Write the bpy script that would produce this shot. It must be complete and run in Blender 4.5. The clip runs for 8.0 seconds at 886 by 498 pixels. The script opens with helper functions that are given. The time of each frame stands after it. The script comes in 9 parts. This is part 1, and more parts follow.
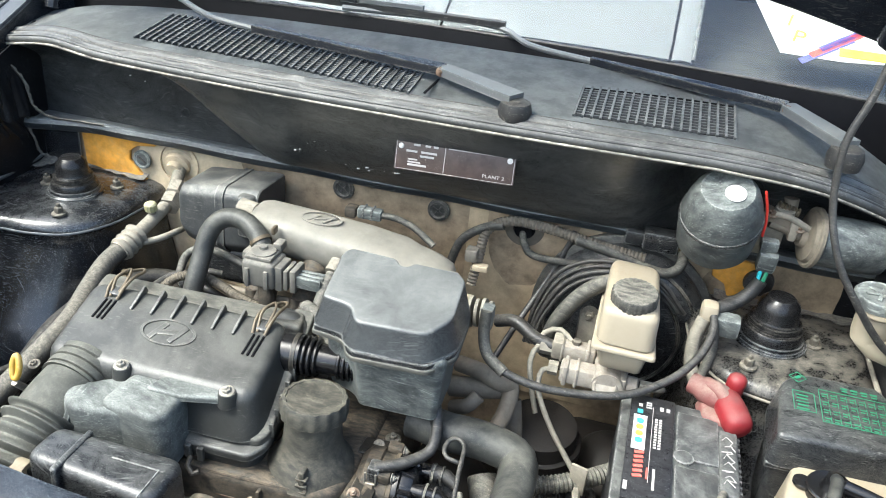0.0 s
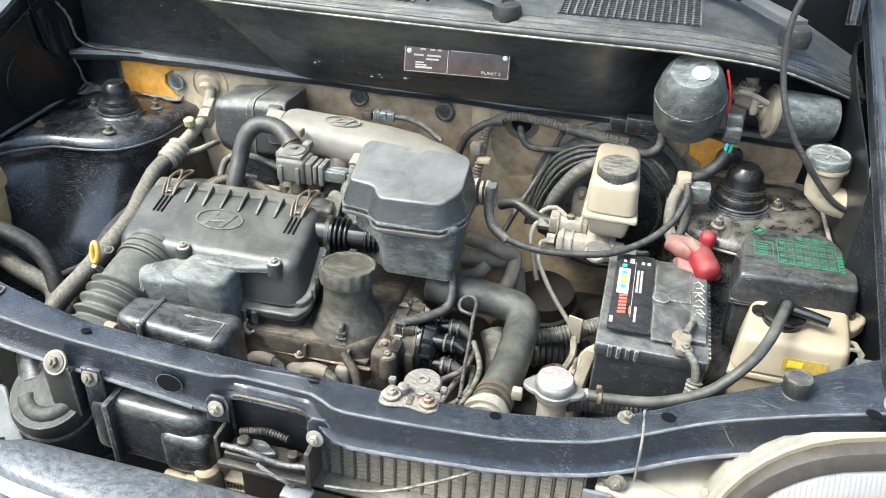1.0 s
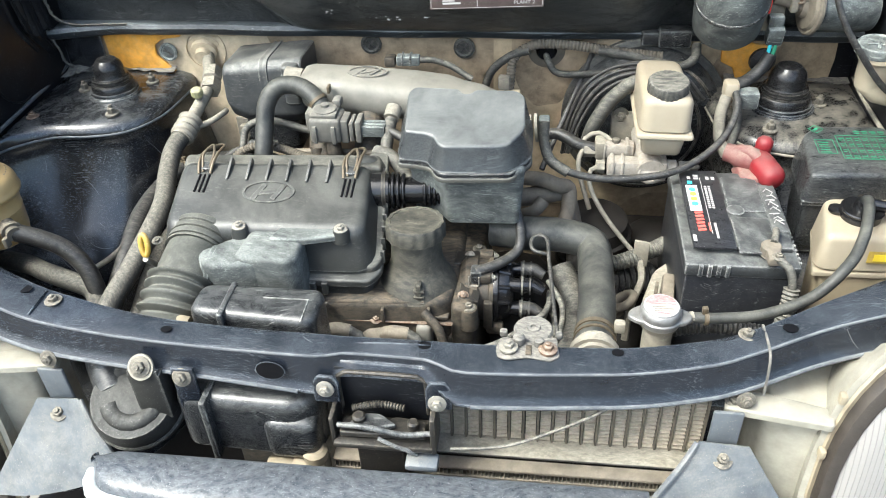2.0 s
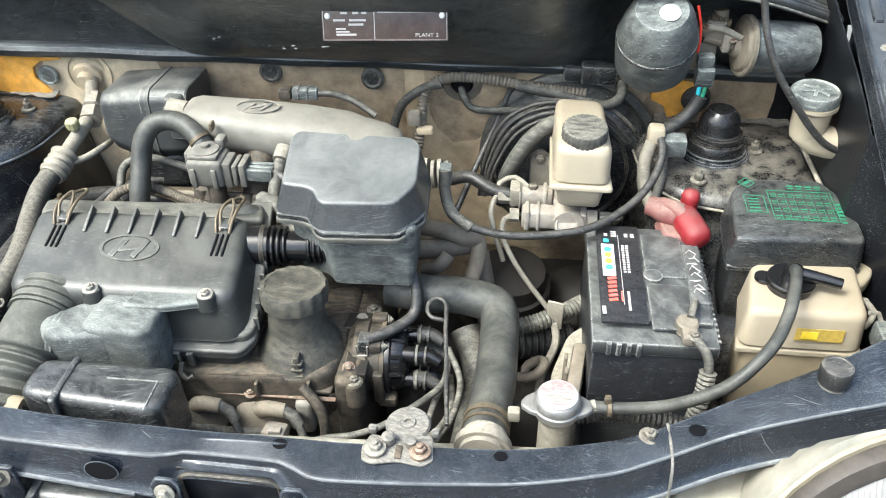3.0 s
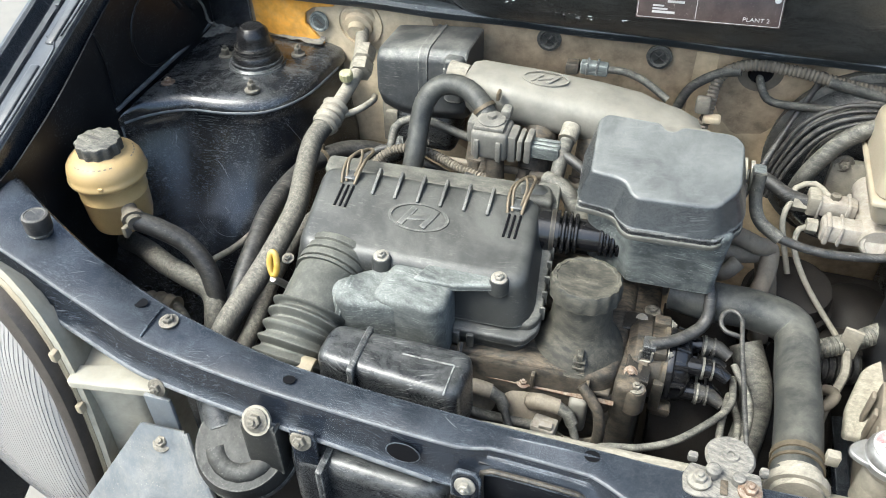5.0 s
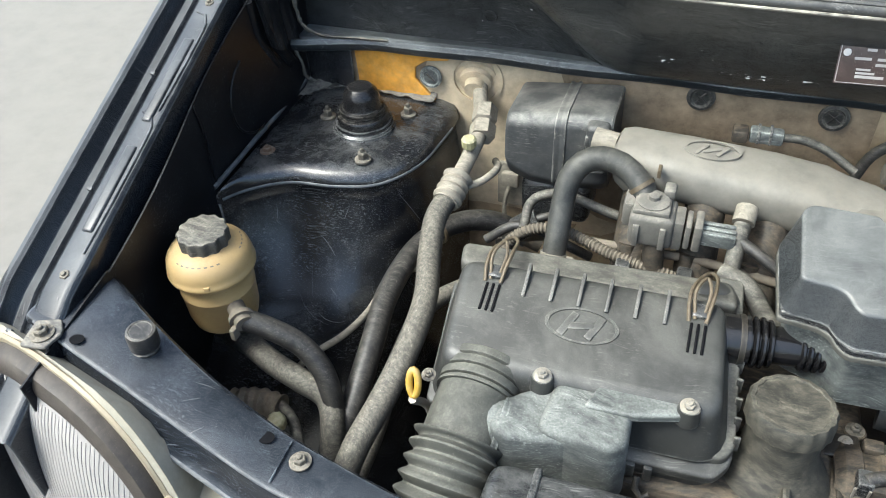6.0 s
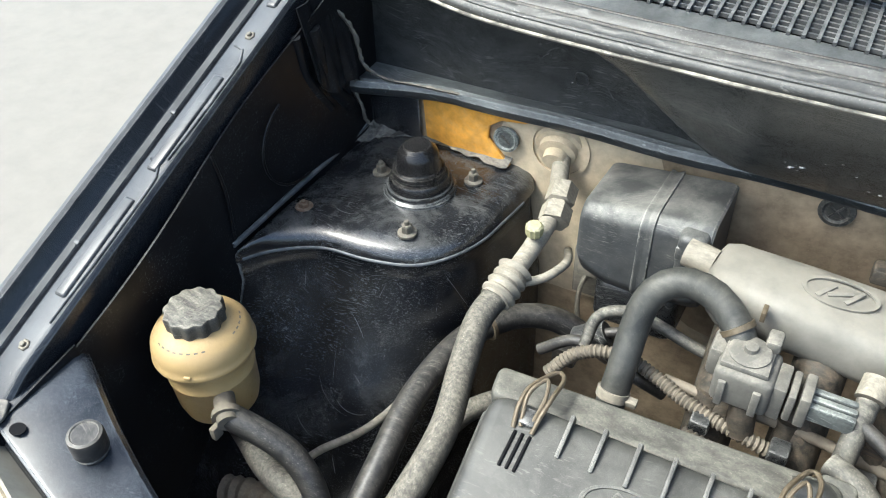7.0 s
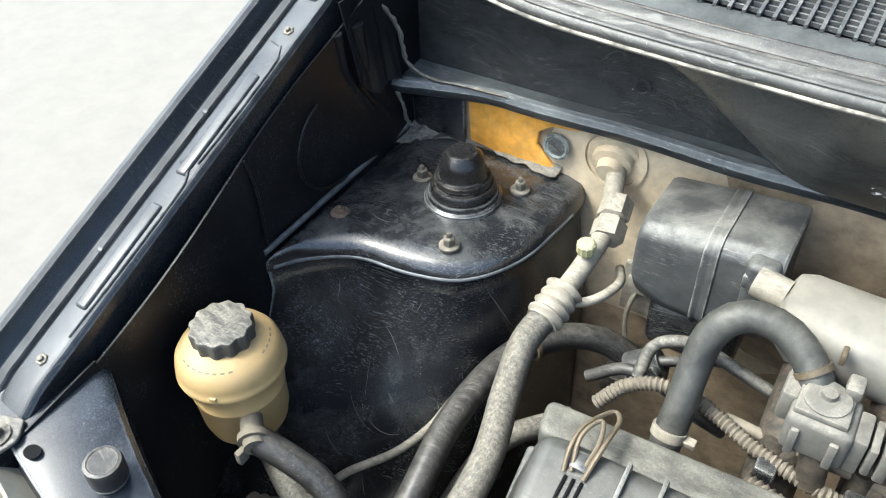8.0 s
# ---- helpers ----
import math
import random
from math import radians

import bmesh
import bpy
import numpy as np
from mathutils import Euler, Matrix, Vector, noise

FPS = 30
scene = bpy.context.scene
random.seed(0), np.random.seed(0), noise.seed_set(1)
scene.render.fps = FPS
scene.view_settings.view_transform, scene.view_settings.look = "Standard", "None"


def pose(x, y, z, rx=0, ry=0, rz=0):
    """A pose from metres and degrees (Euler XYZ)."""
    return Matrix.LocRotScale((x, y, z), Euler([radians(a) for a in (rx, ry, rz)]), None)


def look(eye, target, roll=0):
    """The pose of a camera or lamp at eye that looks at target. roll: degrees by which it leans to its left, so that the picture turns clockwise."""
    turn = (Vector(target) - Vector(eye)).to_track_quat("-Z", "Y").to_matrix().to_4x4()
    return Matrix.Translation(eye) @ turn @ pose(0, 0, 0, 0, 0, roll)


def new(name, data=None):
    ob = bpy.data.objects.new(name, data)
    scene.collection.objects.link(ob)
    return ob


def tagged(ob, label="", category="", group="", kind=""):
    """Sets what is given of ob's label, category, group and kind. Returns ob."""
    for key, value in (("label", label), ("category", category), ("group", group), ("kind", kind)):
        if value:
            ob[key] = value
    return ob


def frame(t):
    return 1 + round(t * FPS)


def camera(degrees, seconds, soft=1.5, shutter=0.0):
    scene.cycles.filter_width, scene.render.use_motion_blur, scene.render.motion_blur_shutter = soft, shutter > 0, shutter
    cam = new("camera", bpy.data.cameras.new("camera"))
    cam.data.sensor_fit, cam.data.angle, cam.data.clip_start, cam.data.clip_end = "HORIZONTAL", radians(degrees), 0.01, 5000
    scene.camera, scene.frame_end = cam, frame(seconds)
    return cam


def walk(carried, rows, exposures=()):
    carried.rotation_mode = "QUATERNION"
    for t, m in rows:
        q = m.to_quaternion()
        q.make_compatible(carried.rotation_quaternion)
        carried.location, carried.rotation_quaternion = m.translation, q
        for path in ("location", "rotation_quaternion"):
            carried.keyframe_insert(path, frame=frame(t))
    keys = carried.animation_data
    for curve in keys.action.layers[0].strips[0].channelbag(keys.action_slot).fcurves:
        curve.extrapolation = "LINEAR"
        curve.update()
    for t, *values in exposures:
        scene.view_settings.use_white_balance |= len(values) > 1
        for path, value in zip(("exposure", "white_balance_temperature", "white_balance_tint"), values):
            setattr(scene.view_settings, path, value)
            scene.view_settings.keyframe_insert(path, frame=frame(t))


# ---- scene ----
from mathutils import bvhtree
cam = camera(57.7, 8.0, soft=1.0)
METRES, EYE, TILT, LEAN, TURN = 1.4, 1.5, -38.0, -8.0, 0.0
PATH = [
    (0, (0.291, -0.452, 1.281), (-0.12, 1.25, 0.314), 5.1),
    (0.4, (0.37, -0.555, 1.285), (-0.037, 1.111, 0.256), 4.1),
    (0.5, (0.376, -0.569, 1.291), (-0.035, 1.073, 0.226), 3.2),
    (1, (0.335, -0.615, 1.289), (-0.074, 1.014, 0.203), 2.0),
    (1.2, (0.282, -0.623, 1.279), (-0.122, 0.982, 0.156), 0.8),
    (2.3, (0.159, -0.593, 1.287), (-0.038, 0.972, 0.057), -3.1),
    (2.5, (0.191, -0.555, 1.289), (0.002, 1.009, 0.056), -2.9),
    (3, (0.253, -0.465, 1.278), (0.068, 1.098, 0.044), -1.0),
    (3.5, (0.276, -0.437, 1.276), (0.02, 1.099, 0.021), -0.2),
    (4, (0.292, -0.427, 1.272), (0.025, 1.095, 0.002), 0.1),
    (4.5, (0.23, -0.435, 1.264), (-0.157, 1.039, -0.03), -0.6),
    (5, (0.057, -0.436, 1.281), (-0.4, 0.99, -0.043), -0.9),
    (5.2, (-0.012, -0.433, 1.288), (-0.496, 0.982, -0.039), -2.0),
    (6.3, (-0.107, -0.245, 1.264), (-0.665, 1.159, -0.046), -3.1),
    (6.5, (-0.104, -0.194, 1.255), (-0.701, 1.199, -0.049), -2.7),
    (7, (-0.111, -0.125, 1.244), (-0.912, 1.164, -0.059), -3.0),
    (7.5, (-0.138, -0.098, 1.236), (-0.985, 1.15, -0.078), -3.1),
    (8, (-0.155, -0.085, 1.233), (-0.997, 1.148, -0.098), -2.8),
]
walk(cam, [(t, look(eye, target, roll)) for t, eye, target, roll in PATH], [(0.0, 1.34, 5920, 1), (1.0, 1.42, 5960, 1), (2.5, 1.30, 5960, 1), (3.5, 1.48, 5920, 1), (4.0, 1.43, 5920, 1), (5.0, 1.25, 5920, 1), (6.4, 0.98, 5920, 1), (7.0, 1.24, 5920, 1), (8.0, 1.42, 5920, 1)])

# ---- world, sun ----
world = bpy.data.worlds.new("sky")
scene.world = world
world.use_nodes = True
wn, wl = world.node_tree.nodes, world.node_tree.links
sky = wn.new("ShaderNodeTexSky")
sky.sky_type, sky.sun_disc = "NISHITA", False
SUN_EL, SUN_AZ = radians(56), radians(235)
sky.sun_elevation, sky.sun_rotation = SUN_EL, SUN_AZ
sky.air_density, sky.dust_density, sky.ozone_density = 1.0, 6.0, 1.0
wl.new(sky.outputs[0], wn["Background"].inputs[0])
wn["Background"].inputs[1].default_value = 0.20
lamp = bpy.data.lights.new("sun", "SUN")
lamp.energy, lamp.angle, lamp.color = 1.6, radians(16), (1.0, 0.97, 0.92)
sun = new("sun", lamp)
sun_dir = Vector((math.sin(SUN_AZ) * math.cos(SUN_EL), math.cos(SUN_AZ) * math.cos(SUN_EL), math.sin(SUN_EL)))
sun.matrix_world = look(sun_dir * 20, (0, 0, 0))

# ---- materials ----
DUST = (0.578, 0.535, 0.442)


def mat(name, col, rough=0.5, metal=0.0, dust=0.3, dustcol=DUST, scale=9.0, bump=0.15, streak=0.0, spec=0.5, vary=0.25, fine=120.0, turns=((0.3, 0.2, 0.5), (0.2, -0.3, -0.7)), film=0.22, edge=0.0, specks=0.35, span=(0.39, 0.64), grain=True, side=0.16, rise=(0.05, 0.92), run=14, swirl=0.09):
    """Painted, moulded or bare surface: two sizes of mottling, dust that settles on upward faces, thin scratches."""
    m = bpy.data.materials.new(name)
    m.use_nodes = True
    n, l = m.node_tree.nodes, m.node_tree.links
    b = n["Principled BSDF"]
    geo = n.new("ShaderNodeNewGeometry")

    def noise_node(sc, detail=5.0, rgh=0.6, vec=None):
        t = n.new("ShaderNodeTexNoise")
        t.inputs["Scale"].default_value, t.inputs["Detail"].default_value, t.inputs["Roughness"].default_value = sc, detail, rgh
        l.new(vec or geo.outputs["Position"], t.inputs["Vector"])
        return t.outputs["Fac"]

    def remap(v, a, b_, c=0.0, d=1.0):
        r = n.new("ShaderNodeMapRange")
        for i, val in enumerate((a, b_, c, d), 1):
            r.inputs[i].default_value = val
        l.new(v, r.inputs[0])
        return r.outputs[0]

    def op(kind, a, b_):
        r = n.new("ShaderNodeMath")
        r.operation = kind
        for i, v in enumerate((a, b_)):
            if isinstance(v, (int, float)):
                r.inputs[i].default_value = v
            else:
                l.new(v, r.inputs[i])
        return r.outputs[0]

    def blend(f, a, b_):
        r = n.new("ShaderNodeMix")
        r.data_type = "RGBA"
        if isinstance(f, (int, float)):
            r.inputs[0].default_value = f
        else:
            l.new(f, r.inputs[0])
        for i, v in ((6, a), (7, b_)):
            if isinstance(v, tuple):
                r.inputs[i].default_value = (*v, 1)
            else:
                l.new(v, r.inputs[i])
        return r.outputs[2]

    big, small = noise_node(scale, 4.0), noise_node(fine * 4.0, 3.0, 0.7)
    dark = tuple(c * (1 - vary) for c in col)
    lite = tuple(min(1, c * (1 + vary)) for c in col)
    base = blend(remap(noise_node(scale * 4.0, 9.0, 0.65), 0.30, 0.70), dark, lite)
    sep = n.new("ShaderNodeSeparateXYZ")
    l.new(geo.outputs["Normal"], sep.inputs[0])
    up = remap(sep.outputs[2], rise[0], rise[1], side, 1.0)
    warp = n.new("ShaderNodeTexNoise")
    warp.inputs["Scale"].default_value, warp.inputs["Detail"].default_value = 7.0, 2.0
    l.new(geo.outputs["Position"], warp.inputs["Vector"])
    bend = n.new("ShaderNodeVectorMath")
    bend.operation = "MULTIPLY_ADD"
    l.new(warp.outputs["Color"], bend.inputs[0])
    bend.inputs[1].default_value = (swirl, swirl, swirl)
    l.new(geo.outputs["Position"], bend.inputs[2])
    brush = n.new("ShaderNodeMapping")
    brush.inputs["Scale"].default_value, brush.inputs["Rotation"].default_value = ((scale * 3.0, scale * 7.0, scale * 6.0) if streak > 0 and grain else (scale * 3.4,) * 3), turns[0]
    l.new(bend.outputs[0], brush.inputs[0])
    patch = op("MULTIPLY", remap(noise_node(1.0, 11.0, 0.68, brush.outputs[0]), span[0], span[1], film * 0.7, 1.12), remap(small, 0.30, 0.70, 0.62, 1.32))
    speck = op("MULTIPLY", remap(noise_node(fine * 6.0, 1.0), 0.69, 0.72, 0.0, specks), remap(noise_node(scale * 3.0, 3.0), 0.42, 0.56))
    mask = op("ADD", op("MULTIPLY", op("MULTIPLY", patch, up), dust), speck)
    if streak > 0:
        where = remap(noise_node(scale * 2.2, 5.0, 0.7), 0.46, 0.58)
        for turn in turns:
            mp = n.new("ShaderNodeMapping")
            mp.inputs["Scale"].default_value, mp.inputs["Rotation"].default_value = (run, 520, 520), turn
            l.new(bend.outputs[0], mp.inputs[0])
            mask = op("ADD", mask, op("MULTIPLY", remap(noise_node(1.0, 2.0, 0.6, mp.outputs[0]), 0.62, 0.67), op("MULTIPLY", where, streak)))
    if edge > 0:
        soft_edge = n.new("ShaderNodeBevel")
        soft_edge.samples = 3
        soft_edge.inputs["Radius"].default_value = 0.0035
        dot = n.new("ShaderNodeVectorMath")
        dot.operation = "DOT_PRODUCT"
        l.new(soft_edge.outputs[0], dot.inputs[0])
        l.new(geo.outputs["Normal"], dot.inputs[1])
        mask = op("ADD", mask, op("MULTIPLY", op("MULTIPLY", remap(dot.outputs["Value"], 0.995, 0.90), remap(noise_node(scale * 6.0, 6.0, 0.75), 0.40, 0.58)), edge))
    cl = n.new("ShaderNodeClamp")
    l.new(mask, cl.inputs[0])
    l.new(blend(cl.outputs[0], base, dustcol), b.inputs["Base Color"])
    l.new(op("ADD", remap(cl.outputs[0], 0, 1, rough, 0.9), remap(small, 0.3, 0.7, -0.06, 0.08)), b.inputs["Roughness"])
    if metal > 0:
        l.new(remap(cl.outputs[0], 0, 0.7, metal, 0.0), b.inputs["Metallic"])
    b.inputs["Specular IOR Level"].default_value = spec
    bp = n.new("ShaderNodeBump")
    bp.inputs["Strength"].default_value, bp.inputs["Distance"].default_value = bump, 0.002
    l.new(op("ADD", op("MULTIPLY", big, 0.55), op("MULTIPLY", small, 0.25)), bp.inputs["Height"])
    l.new(bp.outputs[0], b.inputs["Normal"])
    return m


BLUEGREY = (0.442, 0.476, 0.493)
M_PAINT = mat("black_body_paint", edge=0.25, col=(0.01, 0.012, 0.017), rough=0.20, dust=0.02, streak=0.08, bump=0.04, scale=7, specks=0.25, spec=0.35, fine=380.0)
# Grey film on upward faces paints in the sky reflection, with some dust
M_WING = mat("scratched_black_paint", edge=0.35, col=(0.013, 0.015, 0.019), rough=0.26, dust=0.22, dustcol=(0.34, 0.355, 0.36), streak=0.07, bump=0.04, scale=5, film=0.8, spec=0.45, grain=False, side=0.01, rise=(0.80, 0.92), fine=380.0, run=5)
# Bluish top film paints in sky sheen; pale edges mix wear and highlight
M_PAINTD = mat("scuffed_black_paint", edge=0.45, col=(0.011, 0.0135, 0.019), rough=0.21, dust=0.08, dustcol=(0.36, 0.40, 0.44), streak=0.08, bump=0.05, scale=6, film=0.5, specks=0.6, turns=((0.0, 0.1, 0.25), (0.1, -0.2, -0.9), (0.0, 0.05, 0.05)), spec=0.42, side=0.03, rise=(0.4, 0.95), span=(0.36, 0.66), grain=False, fine=380.0, run=7)
# Pale film carries dust and part of the panel's sky sheen
M_SCUTTLE = mat("streaked_black_paint", (0.018, 0.02, 0.022), 0.26, dust=0.36, dustcol=(0.442, 0.459, 0.442), streak=0.12, bump=0.10, scale=9, film=0.55, turns=((0.0, 0.05, 0.0), (0.05, -0.06, 0.04)), spec=0.6, fine=380.0, run=6)
M_TOWER = mat("glossy_black_paint", edge=0.8, col=(0.008, 0.009, 0.012), rough=0.19, dust=0.24, dustcol=(0.33, 0.335, 0.32), streak=0.14, bump=0.03, scale=4.5, specks=0.3, film=0.1, spec=0.85, side=0.22, span=(0.44, 0.7), grain=False, fine=380.0, run=5, turns=((0.4, 0.9, 0.5), (0.6, 1.2, -0.4), (0.2, 0.5, 1.2)), swirl=0.07, rise=(0.3, 0.95))
M_TOWERR = mat("stained_black_paint", edge=0.6, col=(0.011, 0.011, 0.012), rough=0.24, dust=0.42, dustcol=(0.36, 0.33, 0.27), streak=0.25, bump=0.15, scale=11, film=0.15, specks=0.35, spec=0.6, span=(0.45, 0.62), grain=False, turns=((0.3, 0.2, 0.5), (0.2, -0.3, -0.7), (0.1, 0.2, 1.5)), run=6)
M_PLAST = mat("black_plastic", edge=0.7, col=(0.011, 0.012, 0.014), rough=0.26, dust=0.14, dustcol=(0.476, 0.476, 0.442), streak=0.22, bump=0.10, scale=16, film=0.3, specks=0.5, spec=0.5, fine=380.0, run=9)
M_AIRBOX = mat("dusty_grey_black_plastic", edge=0.5, col=(0.024, 0.025, 0.024), rough=0.36, dust=0.19, dustcol=(0.40, 0.39, 0.345), bump=0.05, scale=6, streak=0.12, film=0.5, specks=0.25, grain=False, rise=(0.2, 0.98), fine=380.0, run=6)
M_GREYPL = mat("dusty_grey_plastic", edge=0.7, col=(0.024, 0.027, 0.030), rough=0.40, dust=0.5, dustcol=(0.44, 0.47, 0.43), bump=0.12, scale=13, streak=0.30, film=0.25, specks=0.3, spec=0.4, span=(0.38, 0.68), side=0.45, turns=((1.2, 0.1, 0.2), (1.0, -0.3, 0.1)))
M_TOPPL = mat("faded_plastic_lid", edge=0.8, col=(0.014, 0.017, 0.021), rough=0.24, dust=0.43, dustcol=(0.385, 0.395, 0.37), bump=0.06, scale=5, streak=0.07, film=0.5, vary=0.1, specks=0.15, spec=0.6, side=0.16, span=(0.34, 0.7), grain=False, rise=(0.45, 0.98), fine=380.0, run=6)
M_RUBBER = mat("black_rubber", (0.013, 0.013, 0.014), 0.42, dust=0.15, dustcol=(0.476, 0.442, 0.374), bump=0.15, scale=22, streak=0.15, edge=0.2, specks=0.15)
M_RUBBERD = mat("dusty_rubber", (0.024, 0.024, 0.022), 0.58, dust=0.46, dustcol=(0.408, 0.383, 0.315), bump=0.30, scale=20, film=0.28, streak=0.15, edge=0.4)
M_DOME = mat("shiny_rubber", (0.007, 0.007, 0.008), 0.17, dust=0.012, bump=0.03, scale=20, streak=0.03, specks=0.0, film=0.5, spec=0.6, fine=380.0)
M_ALU = mat("dusty_cast_aluminium", (0.2208, 0.2098, 0.1822), 0.5, metal=0.30, dust=0.65, dustcol=(0.2484, 0.23, 0.1886), bump=0.18, scale=10, film=0.5)
M_ALUP = mat("pale_dirty_metal", (0.3648, 0.3337, 0.2893), 0.5, metal=0.2, dust=0.85, dustcol=(0.2768, 0.239, 0.1887), bump=0.30, scale=26, film=0.1)
M_BLOCK = mat("grimy_engine_metal", edge=0.4, col=(0.04185, 0.03788, 0.03157), rough=0.55, metal=0.3, dust=0.75, dustcol=(0.15, 0.118, 0.08), bump=0.7, scale=22, film=0.05, streak=0.2, vary=0.5, span=(0.42, 0.62), side=0.4)
# Brown darkened almost to black: the shade deep in the bay is in the colour
M_DEEP = mat("shade_darkened_grime", (0.008, 0.0064, 0.005), 0.6, dust=0.4, dustcol=(0.030, 0.023, 0.017), bump=0.5, scale=16, film=0.2)
M_BROWN = mat("brown_dusty_metal", (0.134, 0.115, 0.0884), 0.65, dust=0.6, dustcol=(0.281, 0.241, 0.184), bump=0.35, scale=14, film=0.3)
M_STEEL = mat("zinc_steel", (0.2703, 0.2576, 0.227), 0.42, metal=0.6, dust=0.70, dustcol=(0.2949, 0.2643, 0.2023), bump=0.3, scale=70)
M_RADCAP = mat("tarnished_tinplate", (0.257, 0.251, 0.239), 0.36, metal=0.6, dust=0.35, dustcol=(0.245, 0.226, 0.196), bump=0.1, scale=22, film=0.2)
M_WIRE = mat("tarnished_wire", (0.12, 0.095, 0.062), 0.45, metal=0.4, dust=0.45, dustcol=(0.17, 0.14, 0.095), bump=0.2, scale=60)
M_OILY = mat("dusty_oil_filler", edge=0.5, col=(0.022, 0.022, 0.019), rough=0.55, dust=0.5, dustcol=(0.184, 0.168, 0.126), bump=0.25, scale=18, streak=0.2, film=0.2, side=0.45, fine=300.0)
M_HOSE = mat("dusty_hose_rubber", (0.018, 0.020, 0.021), 0.42, dust=0.3, dustcol=(0.36, 0.345, 0.285), bump=0.12, scale=12, film=0.2, spec=0.4, side=0.35, edge=0.2, grain=False, fine=380.0, span=(0.36, 0.7))
M_LATCH = mat("oily_black_steel", (0.012, 0.011, 0.01), 0.40, dust=0.1, dustcol=(0.26, 0.224, 0.167), bump=0.25, scale=26, streak=0.15, film=0.15, edge=0.4)
M_HORN = mat("dull_black_enamel", (0.016, 0.016, 0.015), 0.55, dust=0.16, dustcol=(0.40, 0.39, 0.35), bump=0.20, scale=20, film=0.5, edge=0.4, spec=0.25)
M_EARTH = mat("sand_crusted_plate", (0.0935, 0.08925, 0.08075), 0.6, dust=0.85, dustcol=(0.289, 0.2677, 0.2253), bump=0.5, scale=40, film=0.15, streak=0.3, specks=0.5)
M_BOLTD = mat("dusty_bolt_steel", (0.09594, 0.08736, 0.07176), 0.5, metal=0.4, dust=0.8, dustcol=(0.248, 0.2239, 0.1763), bump=0.4, scale=70, film=0.1, edge=0.5)
M_CAPG = mat("yellow_green_cap", (0.34, 0.323, 0.17), 0.5, dust=0.4, bump=0.1, scale=40)
M_SANDH = mat("sandy_speckled_hose", (0.03, 0.029, 0.026), 0.65, dust=0.42, dustcol=(0.425, 0.391, 0.315), bump=0.7, scale=70, film=0.5, specks=0.5)
M_APRON = mat("dull_black_paint", (0.0065, 0.007, 0.009), 0.34, dust=0.03, dustcol=BLUEGREY, streak=0.14, bump=0.06, scale=8, film=0.2, spec=0.25, run=5, specks=0.06)
M_CAPR = mat("grey_sheen_rubber", (0.009, 0.009, 0.01), 0.25, dust=0.01, bump=0.06, scale=20, streak=0.03, film=0.2, edge=0.15, spec=0.45, specks=0.1, fine=380.0)
# Pale film on the ledge's top paints in its sheen
M_LEDGE = mat("painted_sheen_black", edge=0.5, col=(0.016, 0.020, 0.024), rough=0.32, dust=0.45, dustcol=(0.40, 0.43, 0.43), streak=0.3, bump=0.05, scale=8, film=0.6, spec=0.6, side=0.05, turns=((0.0, 0.05, 0.0), (0.05, -0.06, 0.04)), fine=380.0)
M_SURGE = mat("dusty_blue_black_plastic", edge=0.7, col=(0.020, 0.023, 0.027), rough=0.38, dust=0.46, dustcol=(0.42, 0.41, 0.36), bump=0.08, scale=9, streak=0.18, film=0.4, specks=0.3, grain=False, side=0.2, fine=380.0)
# Paler grey for worn edges, seams and the highlights along folds
M_LIP = mat("scuff_and_highlight_grey", (0.060, 0.066, 0.074), 0.34, dust=0.35, dustcol=(0.36, 0.37, 0.36), streak=0.3, bump=0.08, scale=14, film=0.35, spec=0.5)
M_CAPLAB = mat("worn_white_label", (0.426, 0.418, 0.402), 0.42, dust=0.4, dustcol=(0.344, 0.295, 0.262), bump=0.03, scale=50, vary=0.08, film=0.1)
M_RIMB = mat("brown_lamp_sealant", (0.0375, 0.031, 0.026), 0.5, dust=0.3, dustcol=(0.15, 0.13, 0.105), bump=0.2, scale=20, film=0.2)
M_SCRATCH = mat("bare_scratch", (0.10, 0.105, 0.11), 0.4, dust=0.25, dustcol=(0.30, 0.29, 0.27), bump=0.0, vary=0.5, scale=40)
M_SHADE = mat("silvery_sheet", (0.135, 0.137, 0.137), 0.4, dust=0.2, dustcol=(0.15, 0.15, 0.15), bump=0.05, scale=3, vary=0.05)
M_BRTAN = mat("caked_brown_sand", (0.405, 0.317, 0.203), 0.8, dust=0.6, dustcol=(0.621, 0.499, 0.324), bump=0.4, scale=9, film=0.2, vary=0.4, side=0.4)
M_SLEEVE = mat("sandy_ribbed_sleeve", (0.12, 0.105, 0.081), 0.7, dust=0.7, dustcol=(0.216, 0.186, 0.141), bump=0.3, scale=30, film=0.2, side=0.3)
M_CHALKY = mat("chalky_scuffed_plastic", edge=0.7, col=(0.03, 0.033, 0.034), rough=0.5, dust=0.46, dustcol=(0.4, 0.42, 0.385), bump=0.12, scale=9, streak=0.26, film=0.35, specks=0.3, spec=0.3, side=0.5, run=9, turns=((1.3, 0.2, 0.3), (1.1, -0.2, 0.1), (1.5, 0.5, 0.2)), span=(0.36, 0.66))
M_BOOT = mat("dusty_brown_rubber", (0.159, 0.134, 0.101), 0.65, dust=0.6, dustcol=(0.323, 0.281, 0.212), bump=0.3, scale=30, film=0.3)
M_VALVE = mat("pale_dusty_plastic", (0.09432, 0.09072, 0.07992), 0.6, dust=0.6, dustcol=(0.3146, 0.2945, 0.247), bump=0.25, scale=20, film=0.3, edge=0.4)
